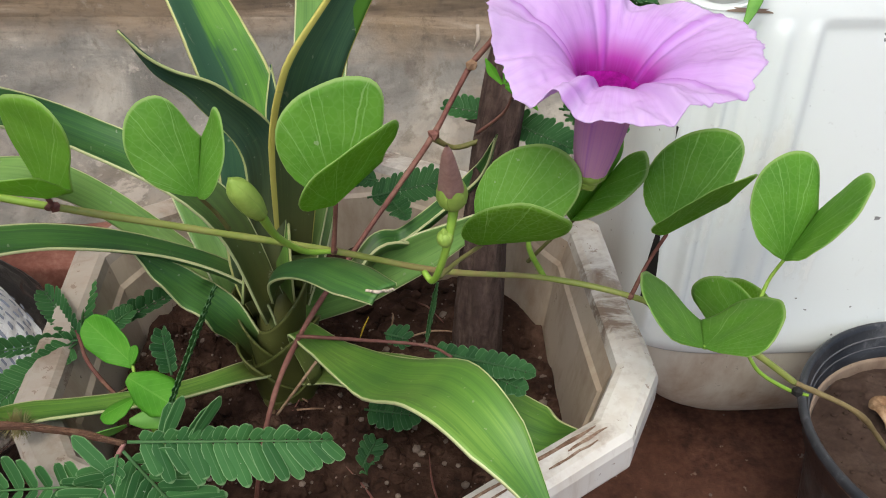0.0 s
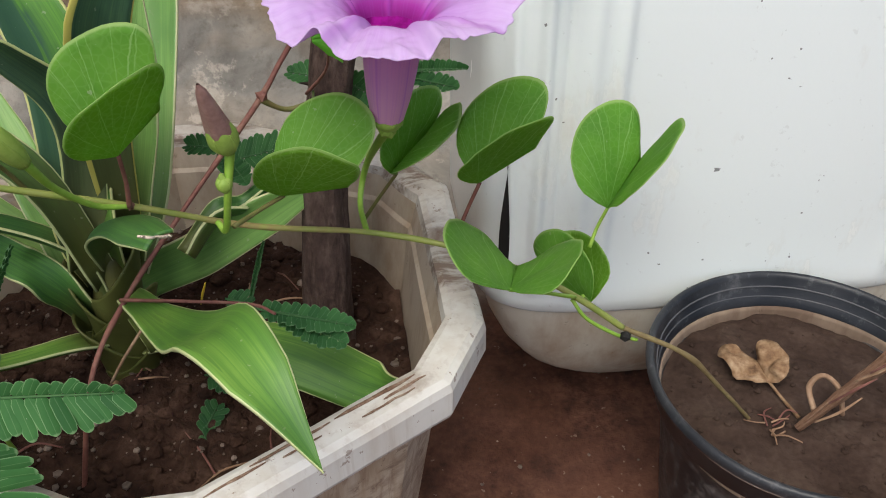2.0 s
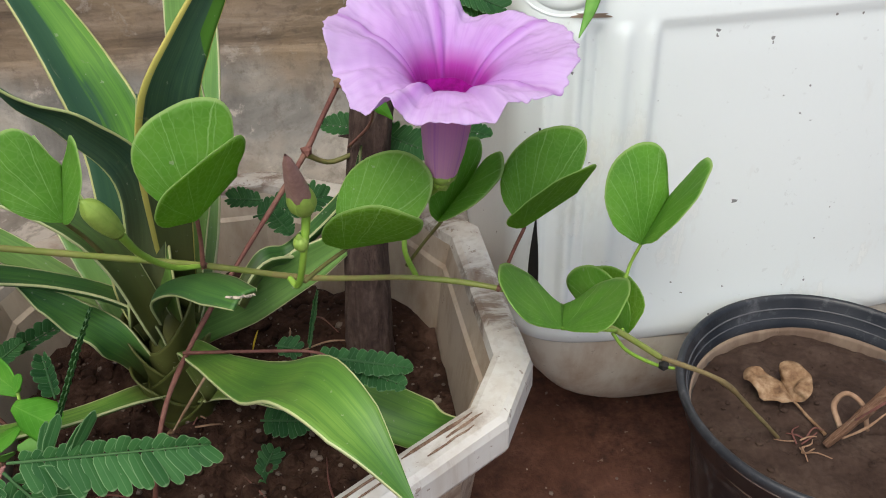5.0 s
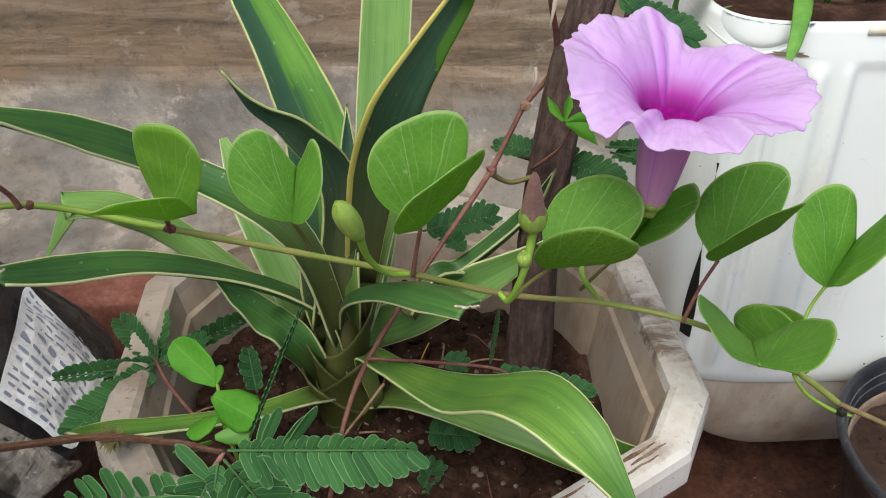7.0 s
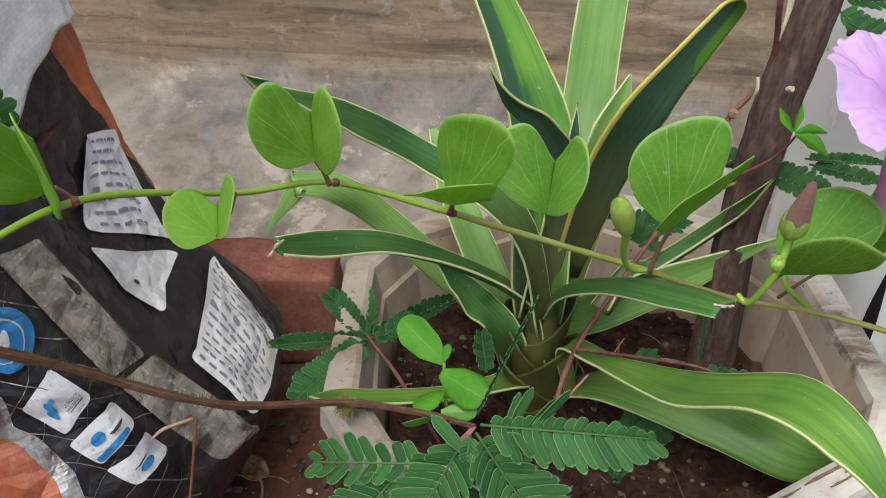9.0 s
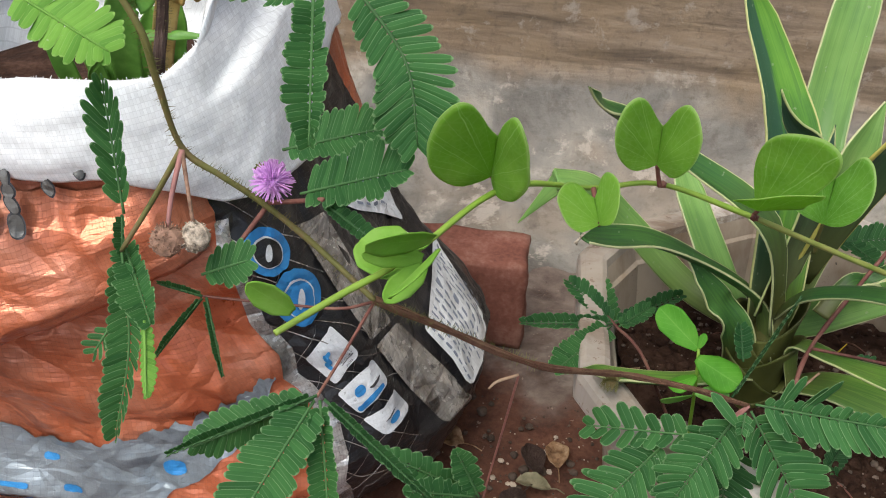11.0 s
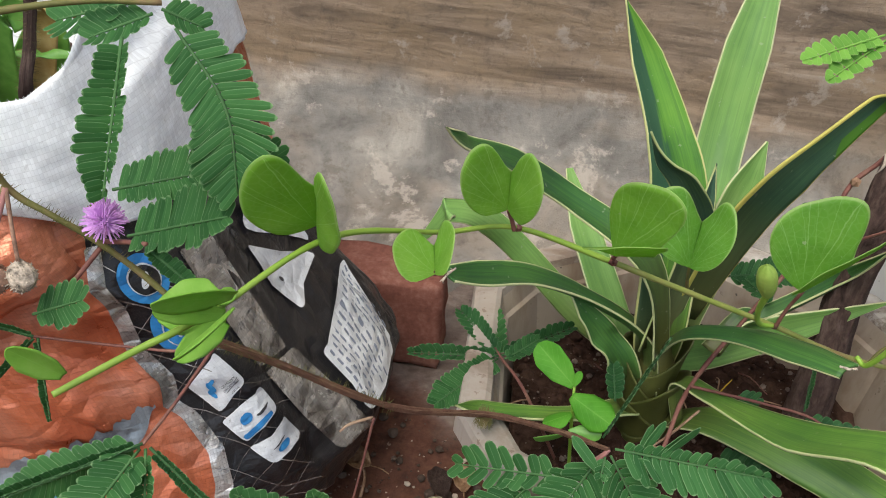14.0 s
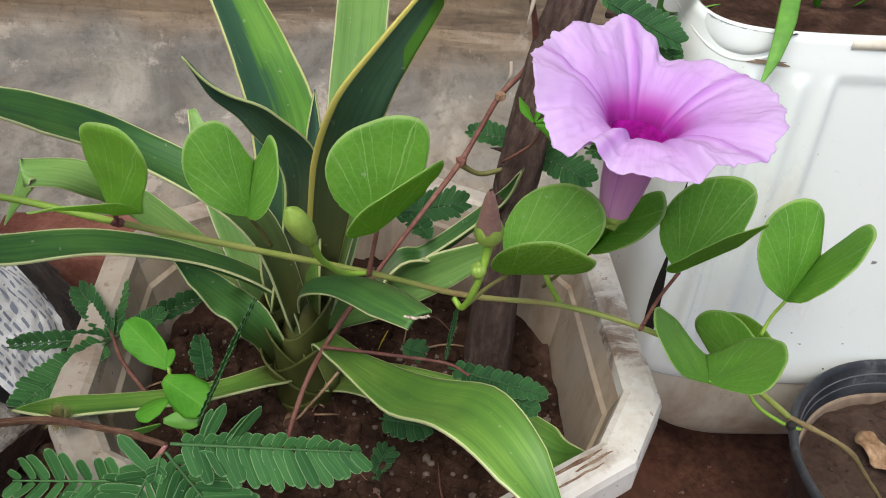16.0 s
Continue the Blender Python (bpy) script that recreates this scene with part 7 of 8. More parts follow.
def flap_at(u, v):
    """The upper cloth sags over the crease: a lip that curls under, then a bulge that runs out upward."""
    a = -150 + 192 * u
    c = crease_at(a)
    fade = max(0.0, min(1.0, (42 - a) / 40)) ** 0.6
    lip = (0.031 + 0.005 * noise.noise(V((a * 0.05, 3, 0)))) * fade
    if v < 0.2:
        s = v / 0.2
        return sack_at(a, c + 0.014 - 0.022 * s, 0.0012 + lip * (0.02 + 0.80 * s * s))
    s = (v - 0.2) / 0.8
    h = min(1.0, (0.300 - c) / 0.101)
    return sack_at(a, c - 0.008 * (1 - min(1, s * 5)) ** 2 + (0.095 * s * s + 0.006 * s) * h, 0.0012 + lip * (0.82 + 0.18 * min(1, s * 8) + 0.25 * math.sin(min(1, s * 2.2) * 1.57) - 1.25 * s ** 1.3))


put_mesh("folded_flap", sheet("folded_flap", flap_at, 220, 40, M_orange, uv=lambda u, v: sack_uv(-150 + 192 * u, 0.1 * v)), sack, "orange upper cloth sagging in a fold")


SILVER_TOP = sorted([(-180, 0.12), (-1.8, 0.1458), (3.4, 0.1396), (13.2, 0.1492), (26.3, 0.1650), (36.7, 0.1752)])
SILVER_LOW = sorted([(-180, 0.001), (7.0, 0.0490), (14.8, 0.1018), (26.8, 0.1380), (36.7, 0.1712)])
SILVER_END = SILVER_TOP[-1][0]


def silver_top(a):
    return table(SILVER_TOP, a) + 0.003 * noise.noise(V((a * 0.5, 0, 0))) + 0.0016 * math.sin(a * 1.7) + 0.0010 * math.sin(a * 4.3)


def silver_low(a):
    return max(0.001, min(silver_top(a) - 0.001, table(SILVER_LOW, a) + 0.0015 * math.sin(a * 1.1)))


put_mesh("silver_bottom", sack_sheet("silver_bottom", -120, SILVER_END, silver_low, silver_top, M_silver, 0.0010, 300, 40), sack, "silver-blue bottom print with a ragged edge")


CUFF_LOW = [(-180, 0.310), (6.6, 0.3140), (32, 0.3048), (48.4, 0.2828), (61.9, 0.2716), (72, 0.268), (78, 0.280), (84, 0.292), (96, 0.300), (180, 0.300)]
CUFF_TOP = [(-180, 0.352), (22.5, 0.352), (46, 0.343), (54, 0.350), (64, 0.366), (76, 0.383), (90, 0.395), (120, 0.39), (160, 0.37), (180, 0.352)]


def cuff_low(a):
    return table(CUFF_LOW, a) + 0.0015 * math.sin(a * 0.21) + 0.002 * noise.noise(V((a * 0.09, 1, 0)))


def cuff_top(a):
    return table(CUFF_TOP, a) + 0.002 * noise.noise(V((a * 0.08, 4, 0)))


def cuff_at(u, v):
    a = -180 + 360 * u
    lo, hi = cuff_low(a), cuff_top(a)
    if v < 0.6:
        s = v / 0.6
        z = lo + (hi - lo) * s
        off = 0.004 + 0.005 * math.sin(s * math.pi) + 0.002 * noise.noise(V((a * 0.1, s * 3, 2)))
        off += 0.0006 * noise.noise(V((a * 0.35, z * 160, 7))) + 0.0022 * abs(noise.noise(V((a * 0.05 + z * 9, z * 45, 5))))
        side = max(0.0, min(1.0, (a - 52) / 8)) * max(0.0, min(1.0, (110 - a) / 10))
        off -= 0.010 * side * max(0.0, min(1.0, (z - (0.330 + 0.0006 * (a - 60))) / 0.003)) - 0.003 * side
        return sack_at(a, z, off, 0.15)
    s = (v - 0.6) / 0.4
    p = sack_at(a, hi - 0.110 * s, 0.004 - 0.010 * math.sin(min(1, s * 4) * math.pi / 2) - 0.006 * s, 0.15)
    return p


def cuff_uv(u, v):
    a = -180 + 360 * u
    return sack_uv(a, cuff_low(a) + (cuff_top(a) - cuff_low(a)) * v / 0.6)


put_mesh("rolled_cuff", sheet("rolled_cuff", cuff_at, 320, 70, M_white_weave, True, uv=cuff_uv), sack, "white woven cuff rolled outward", 0.0012)


def fray():
    rnd = random.Random(12)
    bits = []
    for _ in range(1100):
        a = rnd.uniform(-100, 110)
        p = sack_at(a, cuff_top(a) - 0.001, 0.002, 0.15)
        q = p + V((rnd.uniform(-1, 1), rnd.uniform(-1, 1), rnd.uniform(0.3, 2.0))) * 0.0010
        c = V((0.0003, 0, 0))
        bits.append(([p - c, p + c, q + c * 0.4, q - c * 0.4], [(0, 1, 2, 3)]))
    return join("frayed_edge", bits, M_white_weave, False)


put_mesh("frayed_edge", fray(), sack, "frayed white threads")


def sack_soil(u, v):
    w, r = u * 6.2832, v
    x, y = math.cos(w) * 0.150 * r, math.sin(w) * 0.138 * r
    return SACK + V((x, y, 0.262 + 0.008 * noise.noise(V((x * 30, y * 30, 2)))))


put_mesh("soil", sheet("soil", sack_soil, 40, 14, M_soil, True), sack, "dark soil inside the sack")


def patch(name, a, z, da, dz, mat, off=0.0022, round_=0.25, turn=0.0, shear=0.0, rings=6, n=40):
    """A printed patch lying on the sack: centre, half sizes, corner rounding."""
    verts, faces = [], []
    ct, st = math.cos(radians(turn)), math.sin(radians(turn))
    mm = 0.0042
    for i in range(rings + 1):
        for j in range(n):
            w = 2 * math.pi * j / n
            e = round_
            x, y = math.copysign(abs(math.cos(w)) ** e, math.cos(w)), math.copysign(abs(math.sin(w)) ** e, math.sin(w))
            k = i / rings
            x, y = x * k * da * mm, y * k * dz
            x, y = x * ct - y * st, x * st + y * ct
            zz = z + y
            verts.append(sack_at(a + x / mm + shear * y, zz, off + flap_off(a + x / mm, zz)))
    for i in range(rings):
        for j in range(n):
            p, q = i * n + j, i * n + (j + 1) % n
            faces.append((p, q, q + n, p + n))
    uvs = [sack_uv((v.x - SACK.x) / 0.0042, v.z) for v in verts]
    return mesh_from(name, verts, faces, mat, True, uvs)


def flap_off(a, z):
    """How far the sagging upper cloth stands off at a height."""
    h = z - crease_at(a)
    if h < 0 or a > 42:
        return 0.0
    s = min(1.0, (-0.006 + math.sqrt(0.000036 + 0.38 * h)) / 0.19)
    return 0.0012 + 0.025 * max(0.0, min(1.0, (42 - a) / 40)) ** 0.6 * max(0.0, 1.0 + 0.25 * math.sin(min(1, s * 2.2) * 1.57) - 1.25 * s ** 1.3)


def printed(name, parent, a, z, da, dz, mat, off, label="", **kw):
    return put_mesh(name, patch(name, a, z, da, dz, mat, off, **kw), parent, label)


def quad(name, parent, corners, mat, off, label="", round_=0.2, inset=1.0, shift=(0, 0), rings=8, n=48):
    """A printed patch stretched between four corners, each an angle and a height on the sack."""
    (a0, z0), (a1, z1), (a2, z2), (a3, z3) = corners
    verts, faces, uvs = [], [], []
    for i in range(rings + 1):
        for j in range(n):
            w = 2 * math.pi * j / n
            x, y = math.cos(w), math.sin(w)
            x, y = math.copysign(abs(x) ** round_, x), math.copysign(abs(y) ** round_, y)
            ix, iy = (inset, inset) if not isinstance(inset, tuple) else inset
            x, y = shift[0] + x * ix * i / rings, shift[1] + y * iy * i / rings
            u, v = (x + 1) / 2, (y + 1) / 2
            a = (a0 * (1 - u) + a1 * u) * (1 - v) + (a3 * (1 - u) + a2 * u) * v
            z = (z0 * (1 - u) + z1 * u) * (1 - v) + (z3 * (1 - u) + z2 * u) * v
            verts.append(sack_at(a, z, off))
            uvs.append(sack_uv(a, z))
    for i in range(rings):
        for j in range(n):
            p, q = i * n + j, i * n + (j + 1) % n
            faces.append((p, q, q + n, p + n))
    return put_mesh(name, mesh_from(name, verts, faces, mat, True, uvs), parent, label)


def lettering(parent, corners, words, x, y, size):
    """Words printed across a patch, reading against its second way."""
    cu = bpy.data.curves.new("words", "FONT")
    cu.body, cu.size, cu.align_x, cu.align_y, cu.resolution_u = words, size, "CENTER", "CENTER", 2
    ob = bpy.data.objects.new("words", cu)
    scene.collection.objects.link(ob)
    me = bpy.data.meshes.new_from_object(ob.evaluated_get(bpy.context.evaluated_depsgraph_get()))
    bpy.data.objects.remove(ob)
    (a0, z0), (a1, z1), (a2, z2), (a3, z3) = corners
    verts = []
    for p in me.vertices:
        u, v = (x - p.co.y + 1) / 2, (y - p.co.x * 1.05 + 1) / 2
        verts.append(sack_at((a0 * (1 - u) + a1 * u) * (1 - v) + (a3 * (1 - u) + a2 * u) * v, (z0 * (1 - u) + z1 * u) * (1 - v) + (z3 * (1 - u) + z2 * u) * v, 0.0030))
    put_mesh("lettering", mesh_from("lettering", verts, [tuple(f.vertices) for f in me.polygons], M_ink, False), parent)


S1 = ((52.0, 0.1934), (53.9, 0.1716), (46.1, 0.1574), (43.3, 0.1782))
S2 = ((55.5, 0.1638), (57.6, 0.1472), (49.6, 0.1370), (45.9, 0.1532))
S3 = ((58.6, 0.1390), (61.1, 0.1228), (53.0, 0.1212), (49.9, 0.1332))
square = "white square printed label with a blue mark"
sq = quad("label_square", sack, S1, M_whiteprint, 0.0020, square)
quad("blue_mark", sq, S1, M_blueprint, 0.0028, "", 0.8, (0.34, 0.11), (-0.16, 0.34), 2, 20)
quad("blue_mark", sq, S1, M_blueprint, 0.0028, "", 0.8, (0.30, 0.10), (0.10, 0.52), 2, 20)
quad("blue_mark", sq, S1, M_blueprint, 0.0028, "", 0.8, (0.10, 0.16), (-0.30, 0.16), 2, 20)
for words, x, y, size in (("QUALITY", 0.30, -0.34, 0.20), ("PRODUCT", 0.52, -0.34, 0.19), ("INDIA", 0.86, -0.30, 0.17)):
    lettering(sq, S1, words, x, y, size)
quad("text_bar", sq, S1, M_ink, 0.0028, "", 0.3, (0.018, 0.42), (0.64, -0.34), 1, 16)
sq = quad("label_square", sack, S2, M_whiteprint, 0.0020, square)
quad("blue_band", sq, S2, M_blueprint, 0.0028, "", 0.25, (0.17, 0.78), (0.66, 0.12), 3, 24)
quad("blue_mark", sq, S2, M_blueprint, 0.0028, "", 0.9, (0.32, 0.26), (-0.25, 0.28), 3, 24)
quad("ink_mark", sq, S2, M_ink, 0.0032, "", 0.9, (0.10, 0.34), (0.0, -0.42), 3, 20)
sq = quad("label_square", sack, S3, M_whiteprint, 0.0020, square)
quad("blue_mark", sq, S3, M_blueprint, 0.0028, "", 0.9, (0.26, 0.36), (0.25, -0.05), 3, 24)
quad("ink_mark", sq, S3, M_ink, 0.0032, "", 0.9, (0.05, 0.40), (-0.2, 0.0), 3, 20)
quad("silver_band", sack, ((69.1, 0.2366), (70.0, 0.1556), (58.4, 0.1688), (59.6, 0.2446)), M_greyprint, 0.0012, "dirty silver stripe", 0.08)
quad("silver_band", sack, ((71.8, 0.1526), (79.8, 0.0758), (68.8, 0.0918), (58.8, 0.1632)), M_greyprint, 0.0012, "dirty silver stripe", 0.08)
for C, core in ((((49.4, 0.2644), (57.4, 0.2466), (50.6, 0.2262), (43.5, 0.2414)), M_blackprint), (((49.6, 0.2372), (58.6, 0.2176), (50.4, 0.1958), (41.9, 0.2056)), M_blueprint)):
    disc = quad("blue_roundel", sack, C, M_blueprint, 0.0020, "blue round printed seal", 1.0)
    quad("pale_ring", disc, C, M_whiteprint, 0.0026, "", 1.0, 0.66, (0, 0), 4)
    quad("round_core", disc, C, core, 0.0031, "", 1.0, 0.60, (0, 0), 4)
    quad("pale_mark", disc, C, M_whiteprint, 0.0037, "", 0.9, (0.14, 0.36), (0, 0), 3, 20)
P3 = ((102.8, 0.1510), (92.0, 0.0970), (79.1, 0.0940), (77.6, 0.1388))
P1 = ((92.5, 0.2468), (105.1, 0.2350), (97.3, 0.1696), (82.4, 0.2114))

P2 = ((79.2, 0.2078), (94.6, 0.1658), (80.4, 0.1604), (78.4, 0.1834))


def bars(parent, C, rows, seed, across=True, span=0.86, off=0.0029, words=3, tall=0.17):
    rnd = random.Random(seed)
    for k in range(rows):
        y = (k + 0.8) / (rows + 0.6) * 2 - 1
        ln = span * rnd.uniform(0.72, 1.0)
        for part in range(words):
            w = ln / words * rnd.uniform(0.55, 0.88)
            x = -span + (2 * ln / words) * (part + 0.5)
            quad("text_bar", parent, C, M_ink_grey, off, "", 0.4, (w, tall / rows) if across else (tall / rows, w), (x, y) if across else (y, x), 1, 12)


lab = quad("text_label", sack, P3, M_whiteprint, 0.0034, "white text panel with rows of small dark print", 0.12, rings=14, n=72)
bars(lab, P3, 13, 3, True, 0.92, 0.0042, 7, 0.34)
lab = quad("text_label", sack, P1, M_whiteprint, 0.0020, "white creased text panel", 0.15, rings=12, n=60)
bars(lab, P1, 8, 5, True, 0.8, 0.0029, 5, 0.26)
lab = quad("text_label", sack, P2, M_whiteprint, 0.0020, "plain white panel with a dark spot", 0.15)
quad("ink_mark", lab, P2, M_ink, 0.0028, "", 1.0, (0.10, 0.10), (0.1, 0.2), 2, 16)


def diamond_lines():
    """The pale grid printed on the black panel."""
    out = []
    for k in range(10):
        for d in (1, -1):
            pts = []
            for i in range(12):
                s = i / 11
                a = 2.5 + 17 * s
                z = 0.085 + 0.019 * k + d * (s - 0.5) * 0.045
                pts.append(sack_at(side_start(z) + a, z, 0.0014))
            v, f = [], []
            for i, p in enumerate(pts):
                v += [p + V((0, 0, 0.0004)), p - V((0, 0, 0.0004))]
                if i:
                    f.append((2 * i - 2, 2 * i - 1, 2 * i + 1, 2 * i))
            out.append(mesh_from("printed_line", v, f, M_greyprint, False, [(q.x, q.z) for q in v]))
    return out


for me in diamond_lines():
    put_mesh("printed_line", me, sack)
rnd_s = random.Random(3)
for (a, z), da, dz in (((-2.0, 0.1290), 0.6, 0.0040), ((1.0, 0.1075), 1.0, 0.0020), ((4.0, 0.1255), 0.7, 0.0022), ((6.0, 0.1075), 1.0, 0.0024), ((18.5, 0.1285), 1.5, 0.0046), ((1.0, 0.0880), 1.3, 0.0018)):
    printed("blue_spot", sack, a, z, da, dz, M_blueprint, 0.0017, round_=0.6, turn=rnd_s.uniform(-25, 25), n=28, rings=3)
for a, z in ((6.5, 0.3025), (8.5, 0.2995), (11.0, 0.3055), (13.0, 0.2980), (6.5, 0.2905), (8.5, 0.2860), (11.5, 0.2815), (15.0, 0.2920), (19.0, 0.3055), (20.0, 0.2980), (25.0, 0.3055), (15.0, 0.3055), (4.0, 0.2800), (5.5, 0.2770), (8.0, 0.2755), (12.0, 0.2875), (4.5, 0.2950), (15.0, 0.2830), (15.0, 0.2980)):
    a, z = a * 1.12 - 1.0, z + 0.007
    da, dz, tilt = rnd_s.uniform(0.5, 1.0), rnd_s.uniform(0.0026, 0.0050), rnd_s.uniform(-50, 50)
    blot = printed("grey_blot", sack, a, z, da, dz, M_blot, 0.0012, round_=0.8, turn=tilt, n=24, rings=3)
    printed("blot_outline", blot, a, z, da + 0.22, dz + 0.0010, M_ink, 0.0007, round_=0.8, turn=tilt, n=24, rings=3)


def sack_leaf(pts, w, mat=None, label="green strap-leaved plant growing in the sack"):
    t = base("strap_plant", pts[0], label, "plant", "plants in the sack")
    put_mesh("leaf", ribbon("leaf", pts, [w * 0.7, w, w, w * 0.9, w * 0.35], mat or M_grass, side=(0.9, 0.3, 0.1), fold=0.14), t, thick=0.0008)


sack_leaf([(-0.4678, 0.3100, 0.2620), (-0.4663, 0.2900, 0.3097), (-0.4668, 0.2850, 0.3343), (-0.4653, 0.2750, 0.3633)], 0.0116)
sack_leaf([(-0.4579, 0.3100, 0.2620), (-0.4498, 0.2950, 0.3032), (-0.4531, 0.2900, 0.3278), (-0.4565, 0.2850, 0.3515)], 0.0088)
sack_leaf([(-0.4567, 0.3100, 0.2620), (-0.4479, 0.3000, 0.3020), (-0.4469, 0.3000, 0.3150), (-0.4458, 0.3000, 0.3282)], 0.0095)
sack_leaf([(-0.4474, 0.3150, 0.2620), (-0.4324, 0.3050, 0.3031), (-0.4301, 0.3050, 0.3153), (-0.4259, 0.3050, 0.3290), (-0.4186, 0.3050, 0.3457)], 0.0109)
sack_leaf([(-0.4377, 0.3250, 0.2620), (-0.4161, 0.3150, 0.3064), (-0.4132, 0.3150, 0.3203), (-0.4104, 0.3150, 0.3338), (-0.4099, 0.3150, 0.3496)], 0.0102)
sack_leaf([(-0.4472, 0.3100, 0.2620), (-0.4320, 0.2960, 0.3258), (-0.4106, 0.2960, 0.3337), (-0.3905, 0.3000, 0.3339)], 0.0068)
sack_leaf([(-0.4428, 0.3100, 0.2620), (-0.4247, 0.2850, 0.3457), (-0.4128, 0.2850, 0.3576), (-0.4023, 0.2850, 0.3731)], 0.0163)
sack_leaf([(-0.4606, 0.3100, 0.2620), (-0.4543, 0.2920, 0.3055), (-0.4431, 0.2900, 0.3195), (-0.4347, 0.2900, 0.3245)], 0.0034)
sack_leaf([(-0.4337, 0.3150, 0.2620), (-0.4095, 0.3050, 0.3468), (-0.3960, 0.3050, 0.3539), (-0.3819, 0.3050, 0.3633)], 0.0122, M_dead_yellow, "yellow-orange withering leaf in the sack")
sack_leaf([(-0.4620, 0.3100, 0.2620), (-0.4566, 0.2900, 0.3375), (-0.4684, 0.2900, 0.3347), (-0.4810, 0.2900, 0.3322)], 0.0041, M_dry_stem, "dry straw-coloured strip in the sack")
stalk = base("brown_stalk", (-0.45, 0.34, 0.262), "brown bristly dry stalk standing in the sack", "stalk")
put_mesh("stalk", tube("stalk", [(-0.45, 0.33, 0.262), (-0.3915, 0.2547, 0.3316), (-0.3873, 0.2580, 0.3526), (-0.3850, 0.2641, 0.3782)], [0.0035, 0.0034, 0.0030, 0.0028], M_bark, 40, 12, 0.2, 0.1), stalk)
put_mesh("stalk_bristles", hairy([(-0.3915, 0.2547, 0.3316), (-0.3873, 0.2580, 0.3526), (-0.3850, 0.2641, 0.3782)], 0.0034, 15), stalk)
# ---- dry stem, dead leaves and litter ----
stub = base("dead_branch", (0.243, 0.258, 0.12), "dry peeling brown branch stuck in the pot's mud", "branch")
put_mesh("bark", tube("bark", [(0.2468, 0.2628, 0.1230), (0.2741, 0.2668, 0.1531), (0.2956, 0.2663, 0.1813), (0.3073, 0.2654, 0.2071), (0.3190, 0.2651, 0.2337), (0.3382, 0.2653, 0.2706)], [0.0016, 0.0030, 0.0042, 0.0052, 0.0046, 0.004], M_dry_branch, 110, 16, 0.35, 0.2, 0, 0.25), stub)
put_mesh("twig", tube("twig", [(0.2982, 0.2655, 0.1808), (0.3087, 0.2589, 0.1907), (0.3155, 0.2499, 0.2050)], [0.0026, 0.0024, 0.0022], M_seed_pale, 16, 9, 0.2), stub, "pale broken twig stub")
put_mesh("root", tube("root", [(0.2567, 0.2691, 0.1281), (0.2557, 0.2778, 0.1359), (0.2608, 0.2779, 0.1436), (0.2673, 0.2717, 0.1400), (0.2702, 0.2663, 0.1270)], [0.0014, 0.0016, 0.0015, 0.0014, 0.0010], M_dry_stem, 26, 8, 0.3), stub, "pale looped root")
put_mesh("root", tube("root", [(0.2904, 0.2693, 0.1513), (0.3012, 0.2657, 0.1486), (0.3095, 0.2566, 0.1549), (0.3123, 0.2507, 0.1643)], [0.0008, 0.0008, 0.0007, 0.0005], M_dry_stem, 16, 7), stub)
rnd_r = random.Random(8)
for k in range(11):
    w = rnd_r.random() * 6.28
    l = 0.006 + 0.011 * rnd_r.random()
    o = V((0.238 + rnd_r.uniform(-0.006, 0.004), 0.264 + rnd_r.uniform(-0.005, 0.005), 0.1222))
    m1 = o + V((l * 0.5 * math.cos(w), l * 0.5 * math.sin(w), 0.004 * rnd_r.random()))
    m2 = m1 + V((l * 0.5 * math.cos(w + rnd_r.uniform(-1.2, 1.2)), l * 0.5 * math.sin(w + rnd_r.uniform(-1.2, 1.2)), 0.002 * rnd_r.uniform(-1, 1)))
    put_mesh("rootlet", tube("rootlet", [o, m1, m2], [0.0005, 0.0004, 0.0003], M_dry_stem if k % 3 else M_brown_stem, 12, 5, 0.3), stub)
for k in range(7):
    s = 0.1 + 0.12 * k
    a = V((0.2460, 0.2615, 0.1245)).lerp(V((0.3056, 0.2632, 0.2089)), s) + V((rnd_r.uniform(-1, 1), rnd_r.uniform(-1, 0), rnd_r.uniform(-1, 1))) * 0.003
    put_mesh("bark_strand", ribbon("bark_strand", [a, a + V((0.008, -0.003, 0.009 + 0.004 * rnd_r.random())), a + V((0.018, -0.001, 0.017))], [0.0012, 0.0016, 0.0006], M_brown_stem if k % 2 else M_dry_stem, fold=0.2, n=14, m=4), stub, "peeling strand of bark", 0.0003)


def crumpled_leaf(name, c, size, turn, mat, label, seed, curl=0.3, long=1.3, lift=0.0):
    th = base(name, c, label, "dead leaf")
    ct, st = math.cos(turn), math.sin(turn)

    def fn(u, v):
        y = (v - 0.1) * long
        wdt = math.sin(min(1, max(0, v)) * math.pi * 0.93 + 0.12) ** 0.8
        x = (u - 0.5) * wdt
        z = curl * x * x * 1.6 + 0.16 * noise.noise(V((x * 3 + seed, y * 3, 0))) + 0.10 * abs(x) + lift * y
        return V(c) + V(((x * ct - y * st) * size, (x * st + y * ct) * size, z * size + 0.003))

    put_mesh("blade", sheet("blade", fn, 18, 20, mat), th, thick=0.0004)
    tip = fn(0.5, 0.0)
    put_mesh("stalk", tube("stalk", [tip, tip - V((-st, ct, 0)) * size * 0.35 + V((0, 0, 0.001)), tip - V((-st, ct, 0)) * size * 0.7 - V((0, 0, 0.002))], [0.0006, 0.0005, 0.0005], mat, 10, 6), th)


fallen = base("dead_leaf", (0.2444, 0.2941, 0.1230), "curled tan heart-shaped dead leaf lying on the pot's mud", "dead leaf")
